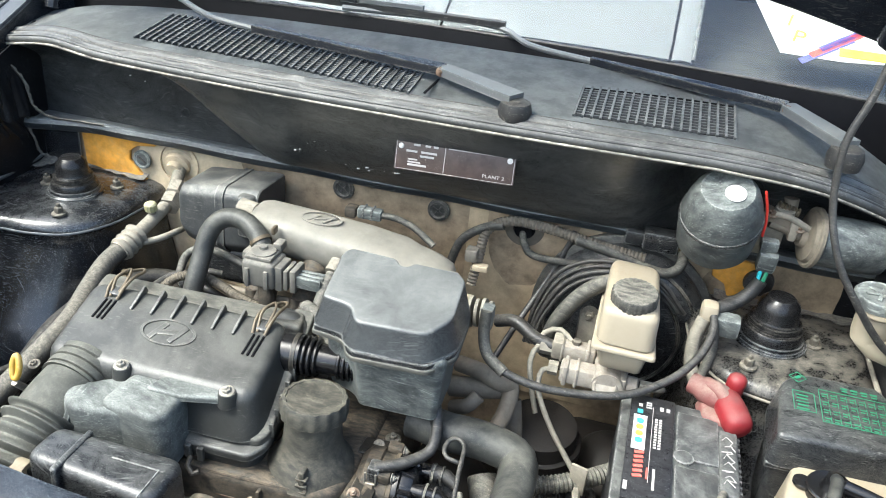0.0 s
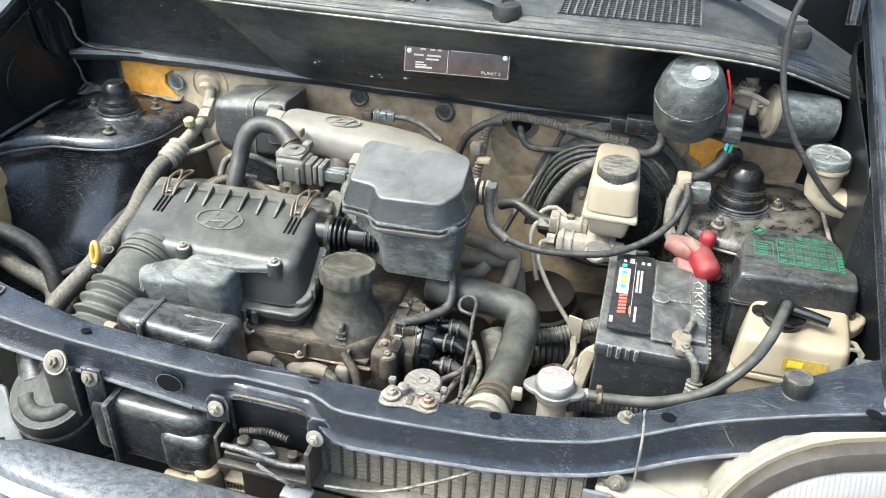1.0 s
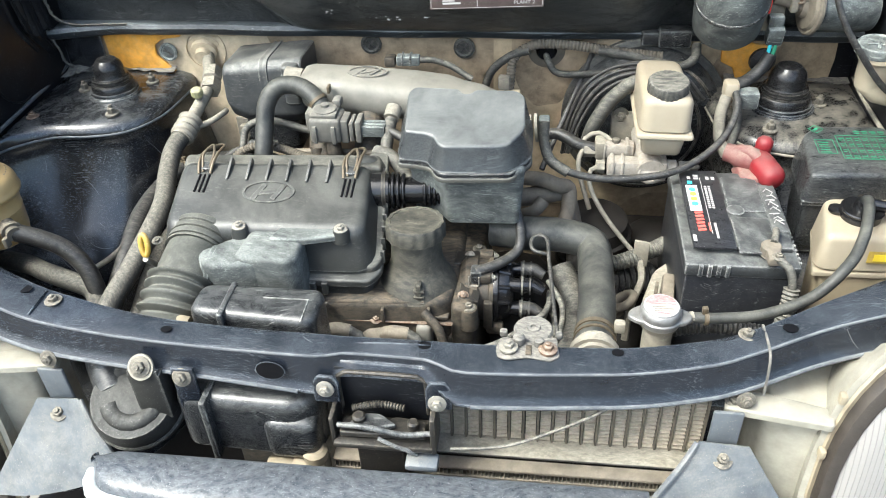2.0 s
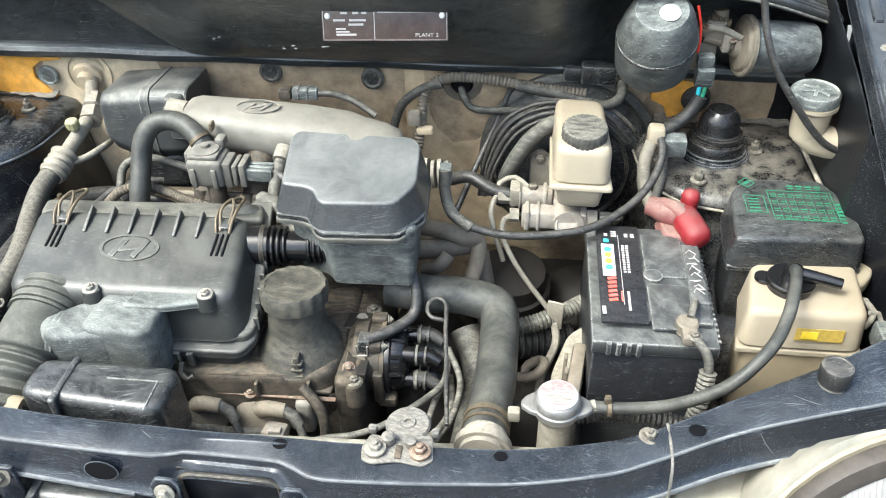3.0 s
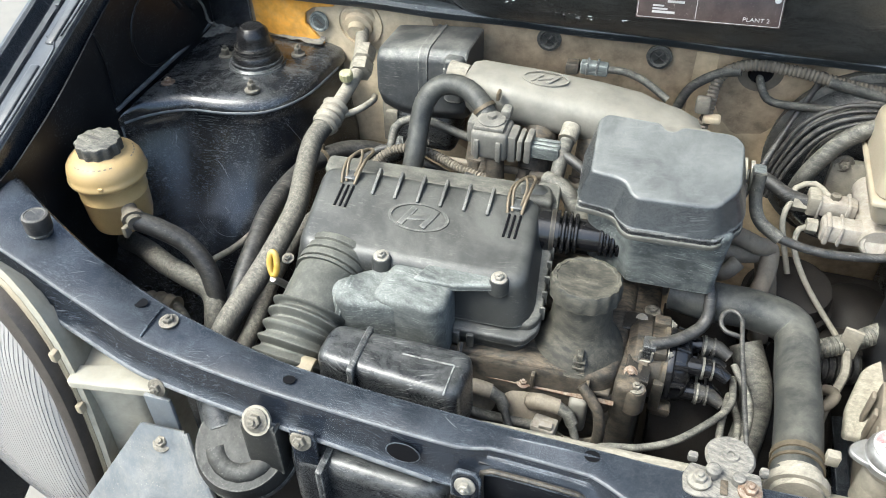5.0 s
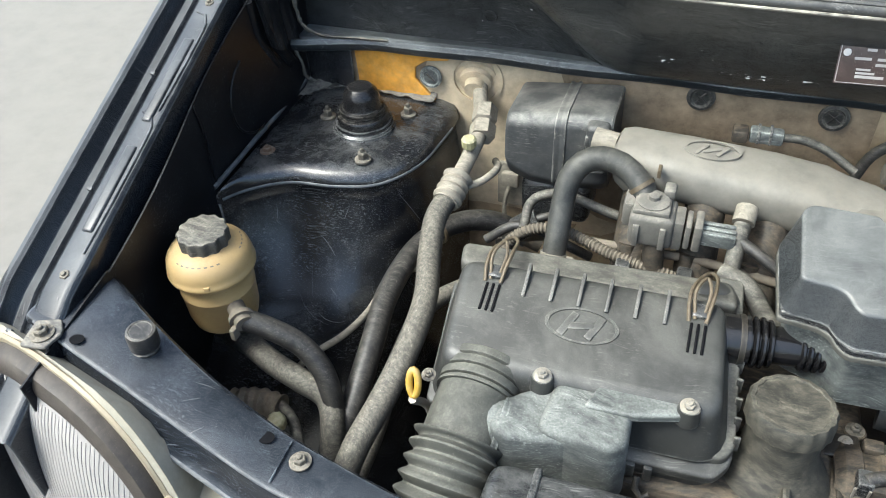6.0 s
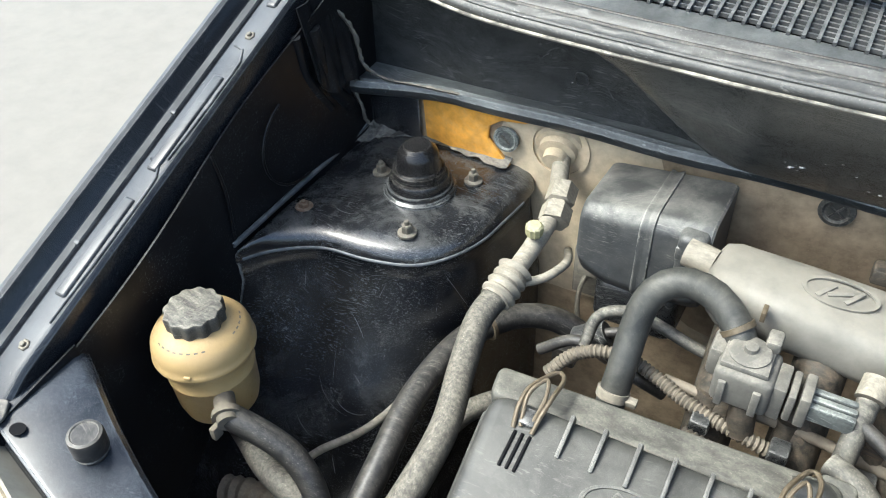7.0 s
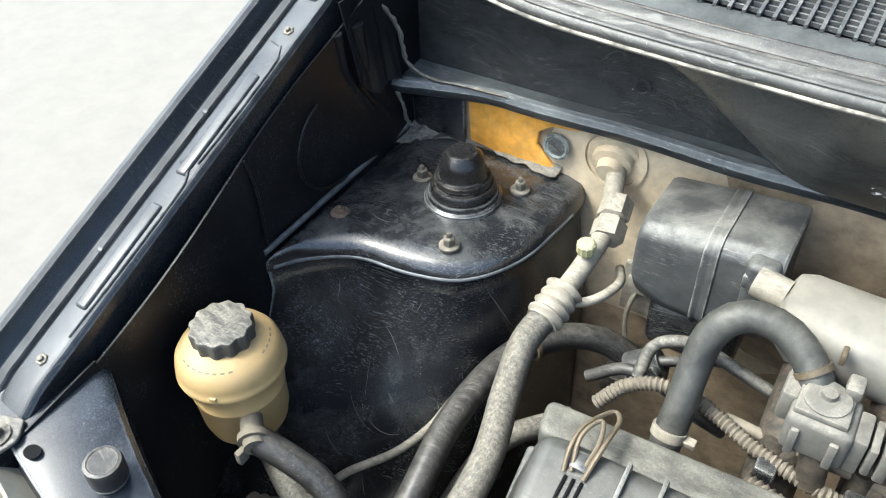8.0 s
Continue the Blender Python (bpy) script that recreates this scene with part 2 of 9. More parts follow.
M_AIRD = mat("sandy_plastic_rim", (0.04005, 0.04005, 0.03563), 0.55, dust=0.45, dustcol=(0.306, 0.2933, 0.2423), bump=0.12, scale=12, film=0.4, streak=0.1)
M_BELL = mat("olive_dusty_rubber", (0.027, 0.028, 0.024), 0.6, dust=0.42, dustcol=(0.289, 0.284, 0.236), bump=0.2, scale=9, film=0.55, edge=0.3)
M_RUST = mat("rusty_steel", (0.134, 0.0786, 0.0472), 0.7, metal=0.2, dust=0.35, bump=0.4, scale=40)
M_FIRE = mat("dusty_firewall", (0.2882, 0.2211, 0.1441), 0.7, dust=0.75, dustcol=(0.5588, 0.4422, 0.2937), bump=0.3, scale=10, film=0.3, vary=0.5, streak=0.12)
M_DUSTY = mat("sand_coated_metal", (0.2007, 0.1818, 0.1458), 0.7, dust=0.8, dustcol=(0.3978, 0.3645, 0.2925), bump=0.35, scale=26, film=0.15, streak=0.3)
M_TAN = mat("tan_sound_deadening", (0.494, 0.411, 0.284), 0.85, dust=0.6, dustcol=(0.658, 0.548, 0.384), bump=0.4, scale=12)
M_ORANGE = mat("orange_foam", (0.74, 0.36, 0.05), 0.75, dust=0.85, dustcol=(0.6, 0.44, 0.23), bump=0.6, scale=16, film=0.0, span=(0.46, 0.6))
M_CREAM = mat("cream_plastic", (0.35, 0.305, 0.228), 0.36, dust=0.40, dustcol=(0.339, 0.274, 0.181), bump=0.05, scale=9, vary=0.06)
M_TANK = mat("dirty_tank_plastic", (0.323, 0.268, 0.182), 0.38, dust=0.60, dustcol=(0.269, 0.211, 0.137), bump=0.06, scale=10, vary=0.08)
M_CREAMD = mat("aged_cream_plastic", (0.3162, 0.2695, 0.1861), 0.45, dust=0.7, dustcol=(0.261, 0.215, 0.1487), bump=0.12, scale=12, vary=0.12)
M_AMBER = mat("amber_plastic", (0.425, 0.30, 0.135), 0.30, dust=0.6, dustcol=(0.33, 0.235, 0.12), bump=0.04, scale=10, vary=0.10, film=0.3, edge=0.3)
M_RED = mat("red_rubber_cover", (0.20, 0.010, 0.015), 0.42, dust=0.8, dustcol=(0.2, 0.085, 0.075), bump=0.12, scale=12, film=0.35, span=(0.36, 0.66), side=0.1, rise=(0.35, 0.95), grain=False)
M_REDD = mat("dusty_red_rubber", (0.15, 0.032, 0.032), 0.55, dust=0.95, dustcol=(0.245, 0.17, 0.14), bump=0.15, scale=14, film=0.4, side=0.35, span=(0.34, 0.6))
M_REDW = mat("red_insulation", (0.85, 0.051, 0.034), 0.4, dust=0.1)
M_BATT = mat("dusty_battery_case", edge=0.75, col=(0.020, 0.022, 0.024), rough=0.40, dust=0.32, dustcol=(0.42, 0.42, 0.39), bump=0.08, scale=14, streak=0.1, film=0.35, specks=0.35, spec=0.45, side=0.15, grain=False, span=(0.42, 0.68), fine=380.0, run=8)
M_BATS = mat("black_battery_case", edge=0.4, col=(0.011, 0.012, 0.015), rough=0.33, dust=0.1, dustcol=(0.425, 0.425, 0.408), bump=0.10, scale=24, streak=0.18, specks=0.25, spec=0.45, fine=380.0, run=6)
M_LABEL = mat("black_label", (0.01, 0.01, 0.012), 0.30, dust=0.08, dustcol=(0.374, 0.374, 0.374), bump=0.04, scale=20, streak=0.05)
M_PLATE = mat("brown_black_plate", (0.044, 0.0264, 0.0242), 0.35, dust=0.14, bump=0.05, scale=16)
M_WHITE = mat("white_print", (0.68, 0.68, 0.663), 0.45, dust=0.2, bump=0.02, vary=0.05)
M_PRINT = mat("pale_print", (0.442, 0.425, 0.408), 0.5, dust=0.2, bump=0.02, vary=0.1)
M_CHALK = mat("silver_scrawl", (0.654, 0.654, 0.643), 0.5, dust=0.3, bump=0.02, vary=0.1)
M_GREEN = mat("green_print", (0.0374, 0.272, 0.145), 0.5, dust=0.45, dustcol=(0.0831, 0.108, 0.0914), bump=0.02, scale=30)
M_REDP = mat("red_print", (0.85, 0.0817, 0.0572), 0.45, dust=0.2, bump=0.02, vary=0.05)
M_PINKP = mat("worn_red_print", (0.714, 0.145, 0.145), 0.5, dust=0.25, dustcol=(0.85, 0.782, 0.714), bump=0.02, vary=0.2, scale=60)
M_BLUEP = mat("blue_print", (0.085, 0.102, 0.408), 0.45, dust=0.15, bump=0.02, vary=0.05)
M_TEALP = mat("teal_print", (0.051, 0.51, 0.578), 0.45, dust=0.1, bump=0.02, vary=0.05)
M_YELLP = mat("yellow_print", (0.85, 0.644, 0.0411), 0.45, dust=0.15, bump=0.02, vary=0.05)
M_YELLOW = mat("yellow_plastic", (0.433, 0.267, 0.0255), 0.45, dust=0.3, bump=0.1, scale=25)
M_YLABEL = mat("faded_yellow_label", (0.442, 0.316, 0.0629), 0.5, dust=0.5, dustcol=(0.359, 0.296, 0.178), bump=0.05, scale=40)
M_FIN = mat("dusty_radiator_fins", (0.425, 0.383, 0.306), 0.65, metal=0.3, dust=0.7, dustcol=(0.612, 0.544, 0.425), bump=0.4, scale=26, film=0.1)
# Dark backing that paints in the shaded depth between the fins
M_FINDK = mat("shaded_core_backing", (0.03, 0.028, 0.024), 0.8, dust=0.3, bump=0.2)
M_GREYBL = mat("grey_blue_paint", (0.08755, 0.1003, 0.1139), 0.40, dust=0.30, bump=0.08, scale=8)
M_TRIM = mat("dark_grey_painted_trim", (0.046, 0.053, 0.062), 0.30, dust=0.12, dustcol=(0.6888, 0.6888, 0.6888), bump=0.04, scale=30, film=0.0, streak=0.05, spec=0.45)
M_EDGE = mat("worn_highlight_white", (0.562, 0.598, 0.606), 0.30, dust=0.2, dustcol=(0.272, 0.272, 0.272), bump=0.03, scale=20, vary=0.1)
M_CHROME = mat("worn_chrome", (0.815, 0.838, 0.85), 0.22, metal=0.9, dust=0.15, bump=0.03)
M_LAMP = mat("dusty_lamp_housing", (0.3002, 0.2858, 0.2348), 0.5, dust=0.6, dustcol=(0.3298, 0.3002, 0.2402), bump=0.10, scale=9, streak=0.2)
M_SEAL = mat("grey_weather_strip", (0.040, 0.041, 0.040), 0.42, dust=0.3, dustcol=(0.44, 0.43, 0.40), bump=0.10, scale=7, streak=0.3, film=0.35, turns=((0, 0, 0), (0.02, 0.05, -0.1)))
M_SEALD = mat("sandy_seal_lip", (0.0813, 0.0759, 0.0677), 0.7, dust=1.0, dustcol=(0.5, 0.47, 0.39), bump=0.3, scale=16, film=0.1)
M_COWL = mat("faded_cowl_plastic", edge=0.35, col=(0.085, 0.089, 0.092), rough=0.38, dust=0.3, dustcol=(0.40, 0.42, 0.41), bump=0.05, scale=4, streak=0.08, film=0.6, grain=False, vary=0.12, fine=380.0)
M_GRID = mat("dark_grid_plastic", (0.0555, 0.058, 0.0592), 0.5, dust=0.45, dustcol=(0.374, 0.374, 0.357), bump=0.1, scale=20)
# Near-black that paints in the shade of holes, trough and grille depth
M_VOID = mat("shade_and_glass_black", (0.006, 0.006, 0.007), 0.6, dust=0.0, spec=0.08, specks=0.0)
M_CONC = mat("pale_concrete", (0.1968, 0.1853, 0.1613), 0.85, dust=0.5, dustcol=(0.2266, 0.2131, 0.1843), bump=0.4, scale=3.0, fine=60, vary=0.08, specks=0.1)
M_DASH = mat("dashboard_vinyl", (0.016, 0.017, 0.018), 0.6, dust=0.1, bump=0.2)


def glass(name, tint, rough=0.02):
    m = bpy.data.materials.new(name)
    m.use_nodes = True
    b = m.node_tree.nodes["Principled BSDF"]
    b.inputs["Base Color"].default_value = (*tint, 1)
    b.inputs["Roughness"].default_value = rough
    b.inputs["Transmission Weight"].default_value = 1.0
    b.inputs["IOR"].default_value = 1.45
    return m


M_GLASS = glass("windscreen_glass", (0.90, 0.925, 0.915))
M_LENS = glass("ribbed_lamp_glass", (0.92, 0.92, 0.90), 0.06)
M_LENS.node_tree.nodes["Principled BSDF"].inputs["Transmission Weight"].default_value = 0.35
M_LENS.node_tree.nodes["Principled BSDF"].inputs["Base Color"].default_value = (0.44, 0.42, 0.40, 1)

M_RIB = glass("glass_rib", (0.40, 0.385, 0.37), 0.12)
M_RIB.node_tree.nodes["Principled BSDF"].inputs["Transmission Weight"].default_value = 0.4

# ---- geometry ----


def thing(name, at, label, category, group="", kind=""):
    ob = new(name)
    ob.location = at
    ob.empty_display_size = 0.05
    return tagged(ob, label, category, group, kind)


def root_at(ob):
    while ob.parent:
        ob = ob.parent
    return ob.location.copy()


def part(name, bm, material, parent, label="", smooth=40):
    """Links a bmesh, built in world places, as one mesh object under a thing or a part."""
    bmesh.ops.translate(bm, verts=bm.verts, vec=-root_at(parent))
    bmesh.ops.recalc_face_normals(bm, faces=bm.faces)
    me = bpy.data.meshes.new(name)
    bm.to_mesh(me)
    bm.free()
    me.materials.append(material)
    if smooth:
        me.shade_smooth()
        me.set_sharp_from_angle(angle=radians(smooth))
    ob = new(name, me)
    ob.parent = parent
    return tagged(ob, label)


def shared(name, me, parent, m):
    """One more piece on a shared mesh, at the world pose m."""
    ob = new(name, me)
    ob.parent = parent
    ob.matrix_basis = Matrix.Translation(-root_at(parent)) @ m
    return ob


def join(*bms):
    out = bms[0]
    for b in bms[1:]:
        me = bpy.data.meshes.new("tmp")
        b.to_mesh(me)
        out.from_mesh(me)
        bpy.data.meshes.remove(me)
        b.free()
    return out


def bev(bm, r, seg=2, angle=25):
    if r > 0:
        es = [e for e in bm.edges if len(e.link_faces) == 2 and e.calc_face_angle(0) > radians(angle)]
        bmesh.ops.bevel(bm, geom=es, offset=r, segments=seg, profile=0.5, affect="EDGES", clamp_overlap=True)
    return bm


def box(c, s, r=0.003, seg=2, m=None, taper=1.0):
    """A rounded box with centre c and size s, turned by m about c; taper: size of its top against its base."""
    bm = bmesh.new()
    bmesh.ops.create_cube(bm, size=1.0)
    for v in bm.verts:
        k = taper if v.co.z > 0 else 1.0
        v.co = Vector((v.co.x * s[0] * k, v.co.y * s[1] * k, v.co.z * s[2]))
    bev(bm, min(r, min(s) * 0.45), seg)
    bmesh.ops.transform(bm, matrix=Matrix.Translation(c) @ (m or Matrix()), verts=bm.verts)
    return bm


def rounded(outline, rc, k=5):
    """The outline with its corners rounded to about rc."""
    n, out = len(outline), []
    area = sum(outline[i - 1][0] * outline[i][1] - outline[i][0] * outline[i - 1][1] for i in range(n))
    P = [Vector(p) for p in (outline if area > 0 else outline[::-1])]
    for i in range(n):
        a, b, c = P[i - 1], P[i], P[(i + 1) % n]
        u, v = (a - b), (c - b)
        d = min(rc * (1.0 if u.angle(v) < 2.2 else 1.6), u.length * 0.48, v.length * 0.48)
        p, q = b + u.normalized() * d, b + v.normalized() * d
        for j in range(k + 1):
            t = j / k
            out.append(p * (1 - t) ** 2 + b * 2 * t * (1 - t) + q * t * t)
    return out


def prism(outline, z0, z1, r=0.003, seg=3, grow=0.0, tilt=None):
    """A block with the given outline from z0 to z1, corners and upper edge rounded; grow: by how much its base is wider than its top; tilt(x, y): added height."""
    r = min(r, abs(z1 - z0) * 0.45)
    P = rounded(outline, r * 1.5 + 0.001)
    n = len(P)
    nor = []
    for i in range(n):
        d = (P[(i + 1) % n] - P[i - 1])
        nor.append(Vector((d.y, -d.x)).normalized())
    rings = [[(p.x + m.x * (grow - r * 0.5), p.y + m.y * (grow - r * 0.5), z0) for p, m in zip(P, nor)], [(p.x + m.x * grow, p.y + m.y * grow, z0 + r * 0.5) for p, m in zip(P, nor)]]
    steps = max(3, seg + 1)
    for j in range(steps + 1):
        a = 0.5 * math.pi * j / steps
        off, zz = -r * (1 - math.cos(a)), z1 - r + r * math.sin(a)
        rings.append([(p.x + m.x * off, p.y + m.y * off, zz) for p, m in zip(P, nor)])
    for ring in rings:
        # closes folds of the inset outline at tight corners
        for _ in range(8):
            for i in range(n):
                j = (i + 1) % n
                (ax, ay, az), (bx, by, bz) = ring[i], ring[j]
                d = P[j] - P[i]
                if (bx - ax) * d.x + (by - ay) * d.y < 0:
                    ring[i] = ring[j] = ((ax + bx) / 2, (ay + by) / 2, az)
    bm = loft(rings)
    bmesh.ops.remove_doubles(bm, verts=bm.verts, dist=0.00002)
    if tilt:
        for v in bm.verts:
            v.co.z += tilt(v.co.x, v.co.y)
    return bm


def spline(pts, step):
    """Points along a smooth curve through pts."""
    P = [Vector(p) for p in pts]
    P = [P[0] * 2 - P[1]] + P + [P[-1] * 2 - P[-2]]
    out = []
    for i in range(1, len(P) - 2):
        a, b, c, d = P[i - 1:i + 3]
        k = max(1, int((c - b).length / step))
        for j in range(k):
            t = j / k
            out.append(0.5 * ((2 * b) + (c - a) * t + (2 * a - 5 * b + 4 * c - d) * t * t + (3 * b - a - 3 * c + d) * t ** 3))
    out.append(P[-2])
    return out


def tube(pts, r, seg=12, step=0.008, rib=0.0, pitch=0.008, ends=None, close=True):
    """A hose, pipe or cable along a smooth curve; rib: depth of its corrugation (minus: narrow grooves), pitch: its period; ends: radius at the far end."""
    if rib:
        step = pitch / (10 if rib < 0 else 8 if r > 0.03 else 4)
    C = spline(pts, step)
    bm = bmesh.new()
    rings, up, run = [], Vector((0.13, 0.2, 1)), 0.0
    total = sum((C[i + 1] - C[i]).length for i in range(len(C) - 1))
    for i, c in enumerate(C):
        d = (C[min(i + 1, len(C) - 1)] - C[max(i - 1, 0)]).normalized()
        x = d.cross(up).normalized()
        up = x.cross(d).normalized()
        if i:
            run += (c - C[i - 1]).length
        rad = r + ((ends - r) * run / total if ends else 0)
        if rib > 0:
            rad += rib * math.cos(2 * math.pi * run / pitch)
        elif rib < 0:
            rad += rib * max(0.0, math.cos(2 * math.pi * run / pitch)) ** 9
        rings.append([bm.verts.new(c + (x * math.cos(2 * math.pi * j / seg) + up * math.sin(2 * math.pi * j / seg)) * rad) for j in range(seg)])
    for a, b in zip(rings, rings[1:]):
        for j in range(seg):
            bm.faces.new((a[j], a[(j + 1) % seg], b[(j + 1) % seg], b[j]))
    if close:
        bm.faces.new(rings[0][::-1])
        bm.faces.new(rings[-1])
    return bm


def lathe(profile, at, axis=(0, 0, 1), seg=28, wave=0, depth=0.0):
    """A turned body: profile of (radius, height) along axis from at; wave, depth: lobes round its rim."""
    q = Vector(axis).normalized().to_track_quat("Z", "Y").to_matrix().to_4x4()
    m = Matrix.Translation(at) @ q
    bm = bmesh.new()
    rings = []
    for r, z in profile:
        ring = []
        for j in range(seg):
            a = 2 * math.pi * j / seg
            rr = r - (depth * (0.5 - 0.5 * math.cos(wave * a)) if wave and r > 0.004 else 0)
            ring.append(bm.verts.new(m @ Vector((rr * math.cos(a), rr * math.sin(a), z))))
        rings.append(ring)
    for a, b in zip(rings, rings[1:]):
        for j in range(seg):
            bm.faces.new((a[j], a[(j + 1) % seg], b[(j + 1) % seg], b[j]))
    bm.faces.new(rings[0][::-1])
    bm.faces.new(rings[-1])
    return bm


def loft(rings, thick=0.0, closed=True, cap=(True, True)):
    """A skin through rings of equally many points."""
    bm = bmesh.new()
    R = [[bm.verts.new(p) for p in ring] for ring in rings]
    k = len(R[0])
    for a, b in zip(R, R[1:]):
        for j in range(k if closed else k - 1):
            bm.faces.new((a[j], a[(j + 1) % k], b[(j + 1) % k], b[j]))
    if closed and cap[0]:
        bm.faces.new(R[0][::-1])
    if closed and cap[1]:
        bm.faces.new(R[-1])
    if thick:
        bmesh.ops.recalc_face_normals(bm, faces=bm.faces)
        bmesh.ops.solidify(bm, geom=bm.faces[:], thickness=thick)
    return bm


def sheet(fn, nu, nv, thick=0.002):
    """A panel from fn(u, v), u and v from 0 to 1."""
    return loft([[fn(i / nu, j / nv) for j in range(nv + 1)] for i in range(nu + 1)], thick, closed=False)


def dense(pts, k):
    """pts with k - 1 more between each two, smoothly."""
    P = [Vector(p) for p in pts]
    P = [P[0] * 2 - P[1]] + P + [P[-1] * 2 - P[-2]]
    out = []
    for i in range(1, len(P) - 2):
        a, b, c, d = P[i - 1:i + 3]
        for j in range(k):
            t = j / k
            out.append(0.5 * ((2 * b) + (c - a) * t + (2 * a - 5 * b + 4 * c - d) * t * t + (3 * b - a - 3 * c + d) * t ** 3))
    return out + [P[-2]]


def interp(x, table):
    """Columns of a table of rows (x, a, b, ...), on a smooth curve that does not overshoot."""
    i = 0
    while i < len(table) - 2 and x > table[i + 1][0]:
        i += 1
    p, q = table[i], table[i + 1]
    h = q[0] - p[0]
    t = min(1.0, max(0.0, (x - p[0]) / h))

    def slope(k, c):
        if k == 0 or k == len(table) - 1:
            m, n = (0, 1) if k == 0 else (len(table) - 2, len(table) - 1)
            return (table[n][c] - table[m][c]) / (table[n][0] - table[m][0])
        u = (table[k][c] - table[k - 1][c]) / (table[k][0] - table[k - 1][0])
        v = (table[k + 1][c] - table[k][c]) / (table[k + 1][0] - table[k][0])
        return 0.0 if u * v <= 0 else 2 * u * v / (u + v)

    return [(2 * t ** 3 - 3 * t ** 2 + 1) * p[c] + (t ** 3 - 2 * t ** 2 + t) * h * slope(i, c) + (3 * t ** 2 - 2 * t ** 3) * q[c] + (t ** 3 - t ** 2) * h * slope(i + 1, c) for c in range(1, len(p))]


def toward(axis):
    return Vector(axis).normalized().to_track_quat("Z", "Y").to_matrix().to_4x4()


def bolt_mesh(name, material, r=0.0056):
    bm = join(lathe([(r * 1.7, 0), (r * 1.7, r * 0.25), (r * 1.55, r * 0.32)], (0, 0, 0), seg=18),
              lathe([(r, r * 0.3), (r, r * 1.0), (r * 0.85, r * 1.15)], (0, 0, 0), seg=6),
              lathe([(r * 0.45, r * 1.1), (r * 0.45, r * 1.5), (r * 0.35, r * 1.6)], (0, 0, 0), seg=10))
    bmesh.ops.recalc_face_normals(bm, faces=bm.faces)
    me = bpy.data.meshes.new(name)
    bm.to_mesh(me)
    bm.free()
    me.materials.append(material)
    me.shade_smooth()
    me.set_sharp_from_angle(angle=radians(35))
    return me


BOLT, BOLT_R, BOLT_D = bolt_mesh("bolt", M_STEEL), bolt_mesh("rusty_bolt", M_RUST), bolt_mesh("dusty_bolt", M_BOLTD)


def bolt(parent, at, axis=(0, 0, 1), size=1.0, me=None, name="bolt", tall=1.0):
    return shared(name, me or BOLT, parent, Matrix.Translation(at) @ toward(axis) @ Matrix.Diagonal((size, size, size * tall, 1)))


def letters(name, text, size, m, material, parent, label=""):
    cu = bpy.data.curves.new("text", "FONT")
    cu.body, cu.size, cu.extrude, cu.align_x, cu.align_y = text, size, 0.0003, "CENTER", "CENTER"
    tmp = new("text", cu)
    bpy.context.view_layer.update()
    me = bpy.data.meshes.new_from_object(tmp)
    bpy.data.objects.remove(tmp)
    bpy.data.curves.remove(cu)
    bm = bmesh.new()
    bm.from_mesh(me)
    bpy.data.meshes.remove(me)
    bmesh.ops.transform(bm, matrix=m, verts=bm.verts)
    return part(name, bm, material, parent, label, smooth=0)


def bars(m, rows, material, parent, name="print_line", t=0.0006):
    """Unreadable lines of print as plain bars on the plane of m: rows of (x, y, width, height)."""
    bm = None
    for x, y, w, h in rows:
        b = box((0, 0, 0), (w, h, t), 0)
        bmesh.ops.transform(b, matrix=m @ Matrix.Translation((x, y, t / 2)), verts=b.verts)
        bm = join(bm, b) if bm else b
    return part(name, bm, material, parent, smooth=0)


def ring_disc(m, r0, r1, t, seg=28, squash=1.0):
    """A flat oval ring on the plane of m."""
    bm = bmesh.new()
    R = []
    for r, z in ((r0, 0), (r0, t), (r1, t), (r1, 0)):
        R.append([bm.verts.new(m @ Vector((r * math.cos(2 * math.pi * j / seg), squash * r * math.sin(2 * math.pi * j / seg), z))) for j in range(seg)])
    for a, b in zip(R, R[1:] + R[:1]):
        for j in range(seg):
            bm.faces.new((a[j], a[(j + 1) % seg], b[(j + 1) % seg], b[j]))
    return bm

# ---- ground ----
gb = bmesh.new()
bmesh.ops.create_grid(gb, x_segments=2, y_segments=2, size=1.0)
for v in gb.verts:
    v.co = Vector((v.co.x * 500, v.co.y * 500, 0))
gm = bpy.data.meshes.new("ground")
gb.to_mesh(gm)
gb.free()
gm.materials.append(M_CONC)
tagged(new("ground", gm), "pale sunlit concrete yard under the car", "ground", kind="structure")

# ---- car body shell ----
car = thing("car_body", (0, 0.3, 0.0), "black small hatchback with its bonnet open, dusty engine bay", "car")


def zf(y):
    """Height of the wing's top edge along the car."""
    return 0.785 + (max(y, 0.03) - 0.078) * 0.404


